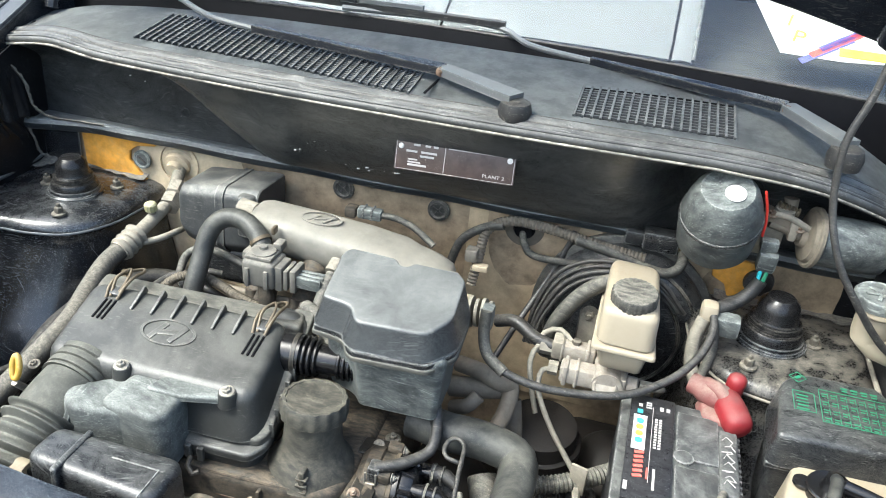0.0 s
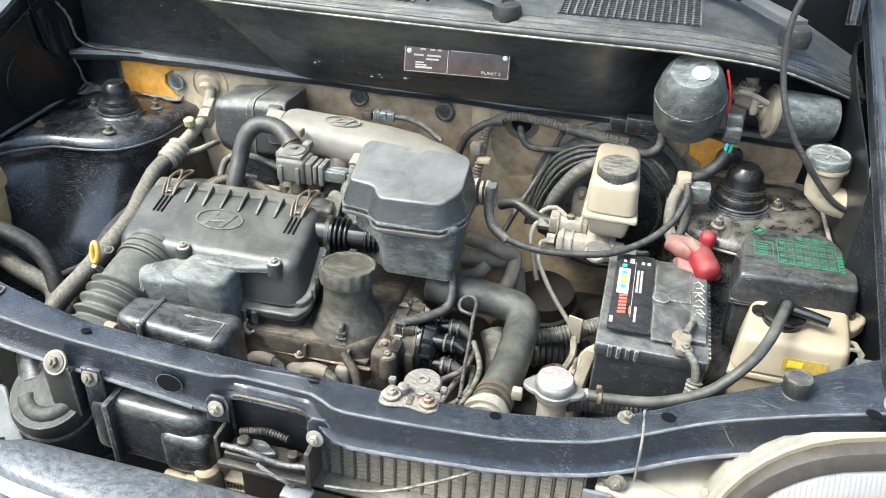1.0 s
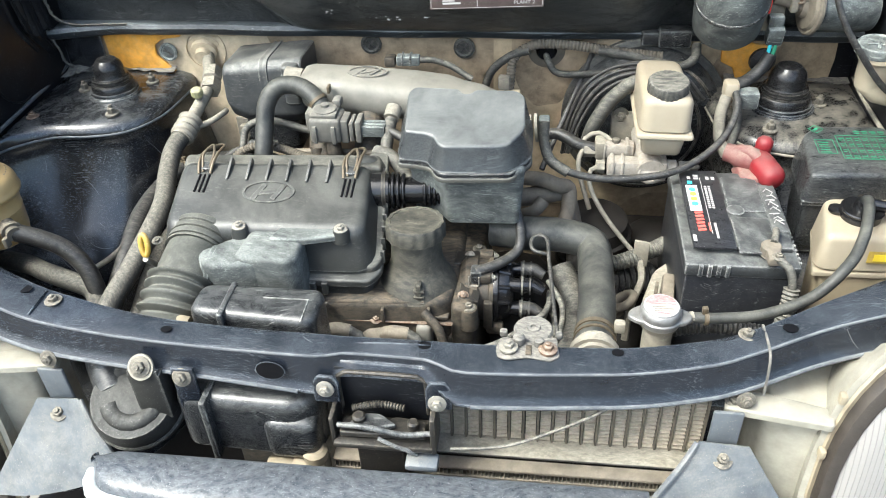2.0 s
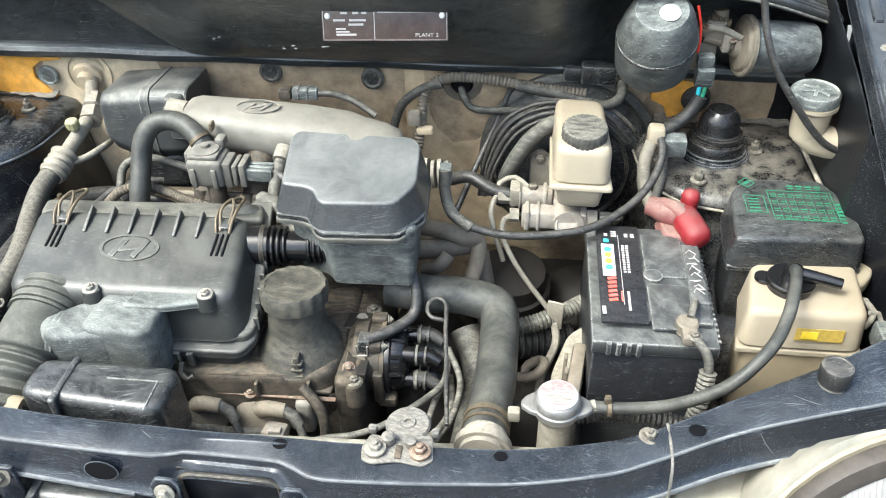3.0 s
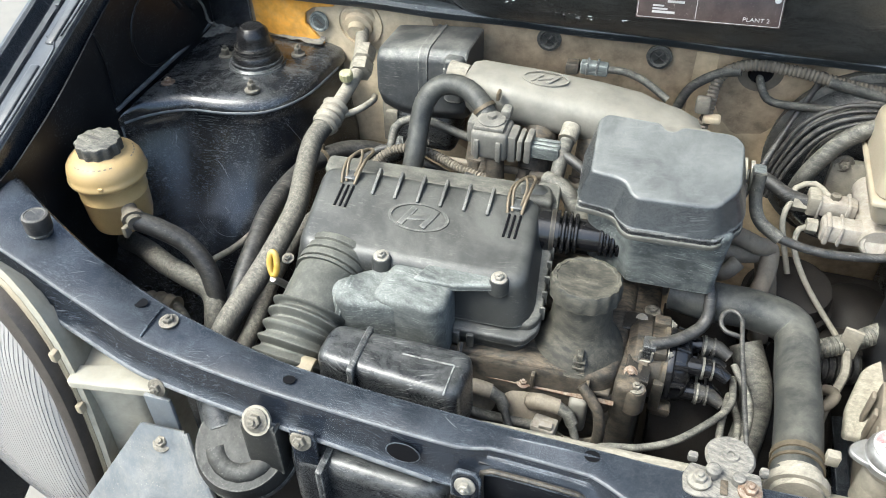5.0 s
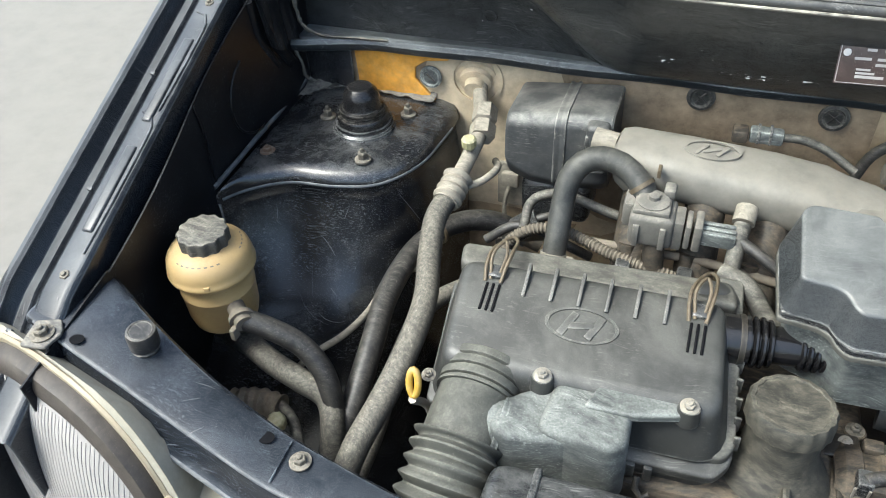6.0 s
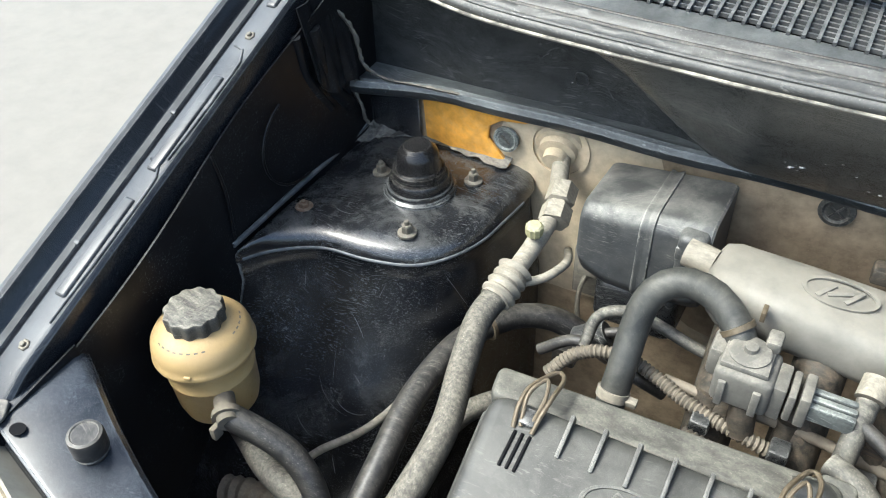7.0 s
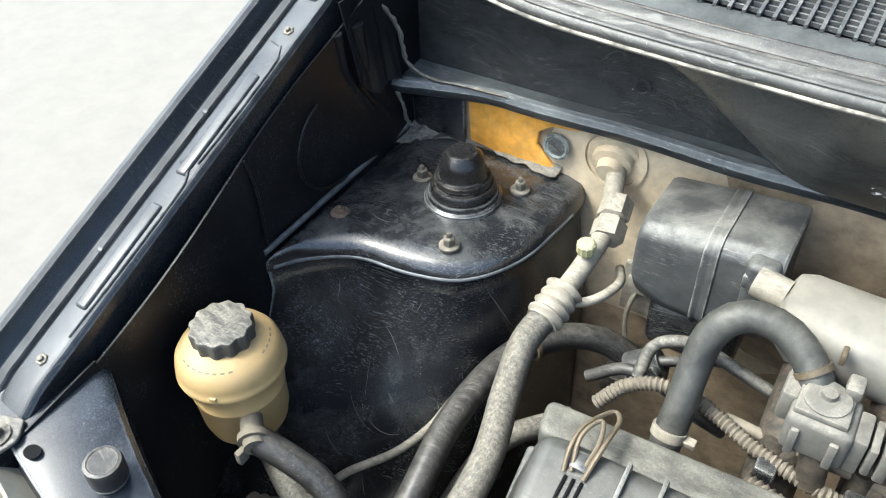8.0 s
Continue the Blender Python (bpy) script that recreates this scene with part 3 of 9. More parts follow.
# radiator support: x, rear edge y, front edge y, top z, depth of the front face
RAIL = [(-0.65, 0.130, 0.034, 0.767, 0.034), (-0.60, 0.104, 0.018, 0.763, 0.034), (-0.53, 0.068, 0.000, 0.752, 0.034), (-0.45, 0.036, -0.020, 0.735, 0.034),
        (-0.36, 0.013, -0.038, 0.716, 0.031), (-0.22, -0.012, -0.050, 0.709, 0.029), (-0.10, -0.020, -0.056, 0.709, 0.036), (-0.055, -0.021, -0.057, 0.709, 0.040),
        (-0.025, -0.022, -0.050, 0.709, 0.018), (0.055, -0.022, -0.052, 0.709, 0.018), (0.095, -0.022, -0.066, 0.708, 0.034), (0.24, -0.017, -0.057, 0.708, 0.032),
        (0.34, -0.002, -0.040, 0.712, 0.032), (0.38, 0.010, -0.026, 0.717, 0.034), (0.45, 0.036, -0.004, 0.735, 0.034),
        (0.53, 0.068, 0.012, 0.752, 0.034), (0.60, 0.104, 0.025, 0.763, 0.034), (0.65, 0.130, 0.040, 0.767, 0.034)]
rings = []
for i in range(131):
    x = -0.65 + 1.30 * i / 130
    yr, yf, zt, dp = interp(x, RAIL)
    crown = 0.0015 * math.sin(x * 40)
    rings.append([(x, yr + 0.002, zt - 0.032), (x, yr + 0.001, zt - 0.006), (x, yr - 0.003, zt - 0.001), (x, yr - 0.012, zt + 0.001 + crown),
                  (x, (yr + yf) / 2, zt + crown), (x, yf + 0.005, zt - 0.0008), (x, yf + 0.0025, zt - 0.0018), (x, yf + 0.0008, zt - 0.0045), (x, yf - 0.0002, zt - 0.010),
                  (x, yf - 0.0030, zt - dp + 0.007), (x, yf - 0.0065, zt - dp + 0.001), (x, yf - 0.0100, zt - dp - 0.0025), (x, yf - 0.0102, zt - dp - 0.005),
                  (x, yf - 0.004, zt - dp - 0.004), (x, yf + 0.004, zt - 0.018)])
rail = part("radiator_support", loft(rings), M_PAINTD, car, "black painted steel cross rail with scuffs and sand", 30)


# Paler tubes along the rail: edge wear with the highlight painted in
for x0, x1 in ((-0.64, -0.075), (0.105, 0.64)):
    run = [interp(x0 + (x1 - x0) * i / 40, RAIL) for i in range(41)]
    part("lower_lip", tube([(x0 + (x1 - x0) * i / 40, r[1] - 0.0100, r[2] - r[3] - 0.0045) for i, r in enumerate(run)], 0.0024, 8), M_LIP, rail, "lower lip, its wear and highlight in a paler grey")
run = [interp(-0.64 + 1.28 * i / 90, RAIL) for i in range(91)]
part("fold", tube([(-0.64 + 1.28 * i / 90, r[1] + 0.0022, r[2] - 0.0030) for i, r in enumerate(run)], 0.0015, 8), M_LIP, rail, "rail fold, scuffs and highlight painted paler")


# A black disc laid on the sheet paints in the hole's shade; nothing is cut
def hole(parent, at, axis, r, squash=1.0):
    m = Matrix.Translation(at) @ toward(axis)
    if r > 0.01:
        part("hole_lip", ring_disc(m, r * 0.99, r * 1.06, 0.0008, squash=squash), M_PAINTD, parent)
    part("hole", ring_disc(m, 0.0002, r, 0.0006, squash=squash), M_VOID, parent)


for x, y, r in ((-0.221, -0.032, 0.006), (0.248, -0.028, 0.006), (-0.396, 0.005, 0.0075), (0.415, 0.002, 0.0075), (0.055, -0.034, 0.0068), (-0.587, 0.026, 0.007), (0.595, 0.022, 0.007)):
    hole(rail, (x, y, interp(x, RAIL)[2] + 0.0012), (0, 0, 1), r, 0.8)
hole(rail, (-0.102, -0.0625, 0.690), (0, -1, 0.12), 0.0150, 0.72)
for at, ax, me, s in (((0.140, -0.034, 0.7145), (0, 0, 1), BOLT, 1.0), ((0.179, -0.034, 0.7145), (0, 0, 1), BOLT_R, 1.0), ((0.376, 0.000, 0.716), (0, 0, 1), BOLT_D, 1.0),
                      ((-0.361, -0.004, 0.716), (0, 0, 1), BOLT_D, 1.0), ((-0.044, -0.070, 0.676), (0, -1, 0.2), BOLT, 1.0), ((0.072, -0.078, 0.674), (0, -1, 0.2), BOLT, 1.0),
                      ((0.376, -0.042, 0.668), (0, -1, 0.3), BOLT_D, 1.0), ((-0.355, -0.052, 0.676), (0, -1, 0.3), BOLT_D, 1.0)):
    bolt(rail, at, ax, s, me)
# tabs on the front face
for x in (-0.044, 0.072):
    tb_ = prism([(-0.0135, -0.018), (-0.0135, 0.008), (-0.008, 0.016), (0.008, 0.016), (0.0135, 0.008), (0.0135, -0.018)], -0.002, 0.002, 0.0012)
    bmesh.ops.transform(tb_, matrix=Matrix.Translation((x, -0.0665, 0.674)) @ Matrix.Rotation(radians(84), 4, "X"), verts=tb_.verts)
    part("tab", tb_, M_PAINTD, rail)
part("seam", tube([(0.3925, 0.014, 0.718), (0.3925, -0.004, 0.7195), (0.3925, -0.026, 0.7165), (0.3925, -0.034, 0.70), (0.3925, -0.038, 0.672)], 0.0014, 8), M_EARTH, rail, "sandy welded seam")
part("seam", tube([(-0.3755, 0.010, 0.7190), (-0.3755, -0.01, 0.7190), (-0.3755, -0.030, 0.7183)], 0.0010, 8), M_PAINTD, rail)

for s in (-1, 1):
    # wing with its flange, gutter and outer skin
    rows = []
    for i in range(41):
        y = -0.06 + 0.80 * i / 40
        z = zf(y)
        dr = 0.0 if y > 0.05 else (0.05 - y) * 0.5
        z2 = z - dr
        prof = ((0.611, -0.080 if s < 0 else -0.020), (0.6125, -0.024 if s < 0 else -0.012), (0.613, -0.002), (0.616, 0.002), (0.619, 0.000), (0.622, 0.000), (0.644, 0.000), (0.648, -0.003), (0.651, -0.010), (0.654, -0.011), (0.657, -0.006), (0.660, -0.011), (0.672, -0.013),
                (0.677, -0.006), (0.680, 0.003), (0.684, 0.005), (0.690, 0.003), (0.695, -0.004), (0.700, -0.020), (0.710, -0.07), (0.725, -0.15), (0.735, -0.30), (0.73, -0.50))
        rows.append([(s * x, y, z2 + dz) for x, dz in prof])
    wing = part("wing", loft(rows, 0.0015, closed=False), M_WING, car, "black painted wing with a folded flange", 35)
    for y in (0.39, 0.078, 0.24):
        if y != 0.24:
            bolt(wing, (s * 0.631, y, zf(y) - 0.005), (0, -0.37, 1), 0.95, BOLT if s > 0 else BOLT_D)
    for y0, y1 in ((0.115, 0.215), (0.235, 0.345), (0.42, 0.50)):
        k = (y0 + y1) / 2
        part("pressed_rib", box((s * 0.6315, k, zf(k) - 0.0008), (0.0125, y1 - y0, 0.0060), 0.0028, 3, Matrix.Rotation(radians(22), 4, "X")), M_WING, wing)
    for y0, y1 in ((0.098, 0.246), (0.252, 0.372)):
        part("pressed_line", tube([(s * 0.6225, y0, zf(y0) + 0.0004), (s * 0.6205, (y0 + y1) / 2, zf((y0 + y1) / 2) + 0.0006), (s * 0.6215, y1 - 0.012, zf(y1 - 0.012) + 0.0005), (s * 0.628, y1, zf(y1) + 0.0002), (s * 0.640, y1 + 0.003, zf(y1 + 0.003))], 0.0013, 8), M_WING, wing)
    for y in (0.02, 0.165, 0.30, 0.46):
        part("gutter_clip", box((s * 0.658, y, zf(y) - 0.007), (0.006, 0.004, 0.004), 0.001, 2, Matrix.Rotation(radians(22), 4, "X")), M_WING, wing)
    # inner apron
    part("inner_wing", sheet(lambda u, v: (s * (0.606 + (0.044 * min(1, max(0, (0.30 - 0.10 - 0.45 * u) / 0.04)) if s > 0 else 0) + 0.018 * v - 0.004 * math.sin(u * 9)), 0.10 + 0.45 * u, (zf(0.10 + 0.45 * u) - 0.022) * (1 - v) + 0.28 * v), 20, 14, 0.002), M_APRON, car)
    part("inner_wing_front", sheet(lambda u, v: (s * ((0.650 if s > 0 else 0.606) - 0.03 * v), 0.10 - 0.13 * u, (0.775 - 0.02 * u) * (1 - v) + 0.28 * v), 6, 10, 0.002), M_APRON, car)
    # strut tower, a loft from the mounting plate down to the wheel arch
    top = dense([(s * 0.610, 0.285, 0), (s * 0.585, 0.318, 0), (s * 0.544, 0.344, 0), (s * 0.493, 0.350, 0), (s * 0.446, 0.366, 0), (s * 0.416, 0.405, 0), (s * 0.404, 0.455, 0), (s * 0.404, 0.540, 0), (s * 0.47, 0.548, 0), (s * 0.55, 0.548, 0), (s * 0.612, 0.545, 0), (s * 0.612, 0.45, 0), (s * 0.612, 0.35, 0)], 4)
    mid = dense([(s * 0.608, 0.24, 0.60), (s * 0.575, 0.25, 0.60), (s * 0.53, 0.275, 0.60), (s * 0.48, 0.290, 0.60), (s * 0.43, 0.315, 0.60), (s * 0.398, 0.37, 0.60), (s * 0.385, 0.45, 0.60), (s * 0.392, 0.545, 0.60), (s * 0.47, 0.552, 0.60), (s * 0.55, 0.552, 0.60), (s * 0.616, 0.548, 0.60), (s * 0.616, 0.45, 0.60), (s * 0.616, 0.33, 0.60)], 4)
    low = dense([(s * 0.62, 0.10, 0.46), (s * 0.575, 0.10, 0.46), (s * 0.53, 0.12, 0.46), (s * 0.485, 0.16, 0.46), (s * 0.445, 0.22, 0.46), (s * 0.415, 0.32, 0.46), (s * 0.395, 0.45, 0.46), (s * 0.392, 0.545, 0.46), (s * 0.47, 0.552, 0.46), (s * 0.55, 0.552, 0.46), (s * 0.618, 0.548, 0.46), (s * 0.618, 0.45, 0.46), (s * 0.618, 0.25, 0.46)], 4)
    floor_ = [(p.x, p.y, 0.20) for p in low]
    cen = (s * 0.52, 0.45)

    def inset(p, k, z):
        return (cen[0] + (p.x - cen[0]) * k, cen[1] + (p.y - cen[1]) * k, z)

    rings = [[inset(p, 0.02, 0.737) for p in top], [inset(p, 0.45, 0.737) for p in top], [inset(p, 0.80, 0.735) for p in top], [inset(p, 0.93, 0.733) for p in top], [inset(p, 0.985, 0.7285) for p in top], [inset(p, 1.02, 0.722) for p in top],
             [inset(p, 1.03, 0.716) for p in top], [inset(p, 1.0, 0.712) for p in top], [inset(p, 1.0, 0.69) for p in top], [tuple(p) for p in mid], [tuple(p) for p in low], floor_]
    tw = part("strut_tower", loft(rings), M_TOWER if s < 0 else M_TOWERR, car,
              "scratched black strut tower" if s < 0 else "strut tower with brown sand and stains", 50)
    # The left lip's paler grey paints in its bright reflection line
    part("tower_lip", tube([inset(p, 1.025, 0.7175) for p in top[1:27]], 0.0019, 8, 0.006), M_LIP if s < 0 else M_DUSTY, tw)
    for p, me in (((0.466, 0.381), BOLT_D), ((0.546, 0.457), BOLT_D), ((0.449, 0.488), BOLT_D)):
        bolt(tw, (s * p[0], p[1], 0.7365), (0, 0, 1), 1.05, me, "stud_nut", 1.75)
    bolt(tw, (s * 0.587, 0.371, 0.7345), (0, 0, 1), 1.0, BOLT_R)
    # rubber strut cap
    cap = thing("strut_cap", (s * 0.494, 0.452, 0.737), "black rubber dust cap on the strut tower" if s < 0 else "glossy black rubber dust cap on the sandy strut tower", "rubber cap", "strut caps")
    k = 0.87 if s < 0 else 0.97
    part("seat_ring", lathe([(0.0455 * k, 0), (0.0450 * k, 0.003), (0.0415 * k, 0.005), (0.0400 * k, 0.010)], (s * 0.494, 0.452, 0.7365)), M_TOWER, cap)
    part("dome", lathe([(r * k, h * k) for r, h in ((0.0375, 0.007), (0.0370, 0.020), (0.0350, 0.0225), (0.0315, 0.0232), (0.0310, 0.026), (0.0325, 0.0275), (0.0318, 0.032), (0.0275, 0.0335), (0.0262, 0.036), (0.0258, 0.048), (0.0236, 0.056), (0.0175, 0.062), (0.0165, 0.0632), (0.008, 0.0645), (0.001, 0.065))],
                       (s * 0.494, 0.452, 0.7365), seg=40), M_CAPR, cap)
    part("dust_ring", lathe([(0.0385 * k, 0.0075), (0.0400 * k, 0.0085), (0.0385 * k, 0.0095)], (s * 0.494, 0.452, 0.7365), seg=36), M_DUSTY if s > 0 else M_RUBBERD, cap)
    # bonnet stop
    st = thing("bonnet_stop", (s * 0.530, 0.043, 0.752), "round black rubber bonnet stop on the front rail", "rubber stop", "bonnet stops")
    part("cap", lathe([(0.0128, 0.004), (0.0134, 0.005), (0.0137, 0.019), (0.0128, 0.0222), (0.0105, 0.0230), (0.0098, 0.0224), (0.001, 0.0224)], (s * 0.530, 0.043, 0.752), (s * -0.05, 0, 1)), M_RUBBER, st)
    part("thread", lathe([(0.011, -0.006), (0.011, 0.000), (0.0125, 0.001), (0.011, 0.002), (0.0125, 0.0035), (0.011, 0.005), (0.0125, 0.0065), (0.011, 0.008)], (s * 0.530, 0.043, 0.752)), M_RUBBER, st)

wd = part("dished_washer", lathe([(0.0195, 0.000), (0.0208, 0.0015), (0.0200, 0.0035), (0.0150, 0.0045), (0.0140, 0.0066), (0.0100, 0.0072), (0.001, 0.0072)], (0.625, 0.033, 0.7655), (0.05, -0.1, 1), 36), M_STEEL, rail, "large sandy dished washer")
bolt(rail, (0.625, 0.0325, 0.7722), (0.05, -0.1, 1), 1.0, BOLT_R)
part("corner_bracket", prism([(-0.628, 0.002), (-0.634, 0.032), (-0.612, 0.040), (-0.600, 0.026), (-0.604, 0.006)], 0.7645, 0.7680, 0.0015), M_EARTH, rail, "sandy bolted corner bracket")
bolt(rail, (-0.616, 0.019, 0.768), (0, 0, 1), 1.15, BOLT_D)
part("dark_corner", box((0.548, 0.5405, 0.770), (0.124, 0.004, 0.070), 0.001), M_APRON, car)
part("dark_corner", box((-0.577, 0.5415, 0.770), (0.070, 0.004, 0.070), 0.001), M_TOWER, car)
# firewall with its ledge
part("firewall", sheet(lambda u, v: (-0.62 + 1.24 * u, 0.545 + 0.004 * math.sin(u * 22) * math.sin(v * 5), 0.22 + 0.585 * v), 40, 16, 0.004), M_FIRE, car, "sand-brown dusty bulkhead")
ledge_rows = []
for i in range(61):
    x = -0.612 + 1.224 * i / 60
    yl = 0.520 - 0.028 * max(0, min(1, (-x - 0.50) / 0.10)) + 0.002 * math.sin(x * 31)
    ledge_rows.append([(x, 0.56, 0.813), (x, yl + 0.022, 0.813), (x, yl + 0.014, 0.8145), (x, yl + 0.008, 0.8185), (x, yl + 0.002, 0.8175), (x, yl - 0.001, 0.812), (x, yl + 0.001, 0.804), (x, yl + 0.006, 0.800)])
part("bulkhead_ledge", loft(ledge_rows, 0.002, closed=False), M_LEDGE, car, "folded black ledge along the bulkhead", 40)

SEAL = [(-0.62, 0.502, 0.938), (-0.52, 0.476, 0.957), (-0.40, 0.434, 0.963), (-0.20, 0.408, 0.968), (0.0, 0.400, 0.970), (0.20, 0.402, 0.970), (0.38, 0.420, 0.966), (0.50, 0.442, 0.950), (0.62, 0.500, 0.900)]


def cowl(u, v):
    x = -0.612 + 1.224 * u
    ys, zs = interp(x, SEAL)
    w = 1 / (1 + math.exp(-(x + 0.335 - 0.115 * (1 - v)) * 90)) * (1 / (1 + math.exp((x - 0.335) * 60)))
    z = 0.812 + (zs - 0.012 - 0.812) * v
    back = 0.552 - (0.552 - ys - 0.006) * max(0, (v - 0.72) / 0.28) ** 1.5
    lean = 0.525 - (0.525 - ys - 0.006) * (v ** 0.75)
    return (x, back + (lean - back) * w, z)


part("cowl_panel", sheet(cowl, 110, 24, 0.002), M_SCUTTLE, car, "black painted scuttle panel with scuffs")
top_rows = []
for i in range(121):
    x = -0.62 + 1.24 * i / 120
    ys, zs = interp(x, SEAL)
    wv = 0.0012 * math.sin(x * 37) + 0.0008 * math.sin(x * 91)
    top_rows.append([(x, ys + 0.004, zs - 0.010), (x, ys + 0.005, zs + 0.000), (x, ys + 0.008, zs + 0.003 + wv), (x, ys + 0.011, zs + 0.0035), (x, ys + 0.014, zs + 0.002), (x, ys + 0.0155, zs + 0.005),
                     (x, ys + 0.020, zs + 0.0075 + wv), (x, ys + 0.026, zs + 0.0075), (x, ys + 0.028, zs + 0.0045), (x, ys + 0.032, zs + 0.0060)])
part("cowl_edge", loft(top_rows, 0.002, closed=False), M_SEAL, car, "faded grey plastic lip", 50)
# Dark tubes paint in the shade between the lip's ridges
for k, (dy, dz, r) in enumerate(((0.0035, -0.0045, 0.0022), (0.0135, 0.0030, 0.0018), (0.0290, 0.0055, 0.0022))):
    pts = []
    for i in range(32):
        x = -0.615 + 1.23 * i / 31
        ys, zs = interp(x, SEAL)
        pts.append((x, ys + dy, zs + dz))
    part("lip_groove", tube(pts, r, 8, 0.012), M_RUBBER, car, "dark tube in place of a shaded groove")
crease = [cowl((-0.335 + 0.115 * (1 - v) + 0.612) / 1.224, v) for v in (0.0, 0.15, 0.3, 0.45, 0.6, 0.75, 0.9)]
part("panel_edge", tube([(x + 0.006, y - 0.010, z) for x, y, z in crease], 0.0016, 8), M_SCUTTLE, car)
part("drain_ring", ring_disc(Matrix.Translation((-0.358, 0.545, 0.852)) @ toward((0, -1, 0)), 0.006, 0.008, 0.002), M_SCUTTLE, car)

# The sheet's near-black colour puts the shade under the engine into it
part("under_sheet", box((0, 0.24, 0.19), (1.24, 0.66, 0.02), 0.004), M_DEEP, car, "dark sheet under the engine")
# inner wing ribs and seams
part("apron_arc", tube([(-0.6045, 0.400 + 0.055 * math.cos(radians(a)), 0.800 + 0.050 * math.sin(radians(a))) for a in range(110, 280, 14)], 0.0014, 8), M_APRON, car)
part("apron_crease", tube([(-0.606, 0.285, 0.845), (-0.605, 0.290, 0.80), (-0.607, 0.288, 0.745)], 0.0016, 8), M_APRON, car)
part("apron_rib", tube([(-0.604, 0.445, 0.90), (-0.606, 0.455, 0.84), (-0.607, 0.49, 0.79)], 0.009, 12), M_APRON, car)
part("apron_rib", tube([(-0.604, 0.420, 0.90), (-0.606, 0.430, 0.85), (-0.607, 0.46, 0.80)], 0.005, 10), M_APRON, car)
part("apron_seam", tube([(-0.609, 0.285, 0.738), (-0.607, 0.33, 0.741), (-0.609, 0.37, 0.740), (-0.607, 0.42, 0.743), (-0.609, 0.48, 0.742), (-0.606, 0.52, 0.748)], 0.0030, 8), M_LIP, car, "sandy seam")
def crust(pts, wide, lift, label, seed):
    """A ragged, low ridge of sand and old sealant along a seam."""
    rnd, rows_ = random.Random(seed), []
    for p in spline(pts, 0.003):
        a, b = wide * rnd.uniform(0.35, 1.2), wide * rnd.uniform(0.35, 1.2)
        rows_.append([p + Vector((-0.5, 0.15, -0.3)) * a, p + Vector((-0.2, -0.2, 0.1)) * a + Vector((0.2, -0.7, 0.5)) * lift * rnd.uniform(0.4, 1.0), p + Vector((0.2, -0.3, 0.3)) * b + Vector((0.2, -0.7, 0.5)) * lift * rnd.uniform(0.4, 1.0), p + Vector((0.5, 0.15, 0.4)) * b])
    part("corner_crust", loft([[tuple(q) for q in r] for r in rows_], 0.0008, closed=False), M_EARTH, car, label, 60)


crust([(-0.605, 0.484, 0.906), (-0.597, 0.492, 0.889), (-0.591, 0.496, 0.873), (-0.589, 0.498, 0.852), (-0.586, 0.499, 0.838), (-0.577, 0.503, 0.828), (-0.560, 0.508, 0.8205), (-0.530, 0.513, 0.8195), (-0.480, 0.516, 0.8195)], 0.0046, 0.0012, "sandy sealant in the corner", 3)
crust([(-0.594, 0.497, 0.822), (-0.602, 0.497, 0.808), (-0.600, 0.500, 0.792), (-0.597, 0.503, 0.778), (-0.600, 0.509, 0.760), (-0.594, 0.518, 0.746)], 0.0060, 0.0015, "sandy sealant in the corner", 4)
part("apron_seam", tube([(0.607, 0.285, 0.742), (0.606, 0.37, 0.742), (0.606, 0.48, 0.744), (0.606, 0.52, 0.75)], 0.003, 8), M_DUSTY, car, "sandy seam")

for s in (-1, 1):
    part("sand_strip", sheet(lambda u, v: (s * (0.428 + 0.177 * u), 0.5450 - (0.017 + 0.005 * math.sin(u * 7 + 1.0) + 0.0022 * math.sin(u * 23) + 0.0014 * math.sin(u * 51)) * v, 0.7385 + 0.005 * (1 - v) ** 2 + 0.0006 * math.sin(u * 40)), 40, 4, 0.001), M_EARTH, car, "sand gathered along the tower's edge")
part("sand_drift", sheet(lambda u, v: (-0.606 + 0.070 * u * (0.5 + 0.5 * v), 0.540 - (0.050 - 0.038 * u) * (1 - v) + 0.003 * math.sin(u * 17), 0.7390 + 0.010 * (1 - u) * v * v + 0.0012 * math.sin(u * 31 + v * 9)), 20, 10, 0.001), M_EARTH, car, "sand gathered in the tower's corner")
part("rubber_flap", sheet(lambda u, v: (-0.607 + 0.012 * v + (0.0022 * math.sin(u * 13 + 2.0 * v) + 0.0008 * math.sin(u * 31 + 1.0)) * (0.5 + 0.5 * v), 0.430 + 0.066 * u, 0.925 - (0.075 + 0.040 * u) * v - 0.010 * math.sin(u * 5) * v), 40, 14, 0.002), M_APRON, car, "creased black rubber flap in the corner", 60)
# rest of the shell behind the windscreen: sides, roof, windows and tail
low_ring = ((-0.70, 0.24), (-0.735, 0.50), (-0.735, 0.78), (-0.705, 0.92), (0.705, 0.92), (0.735, 0.78), (0.735, 0.50), (0.70, 0.24))
part("body_sides", loft([[(x * k, y, z + dz * (z > 0.9)) for x, z in low_ring] for y, k, dz in ((0.745, 0.99, 0.0), (1.2, 1.02, 0.0), (2.2, 1.03, 0.01), (3.0, 1.0, 0.02), (3.28, 0.95, 0.03), (3.36, 0.88, 0.02))]), M_PAINT, car, "black painted body sides", 50)
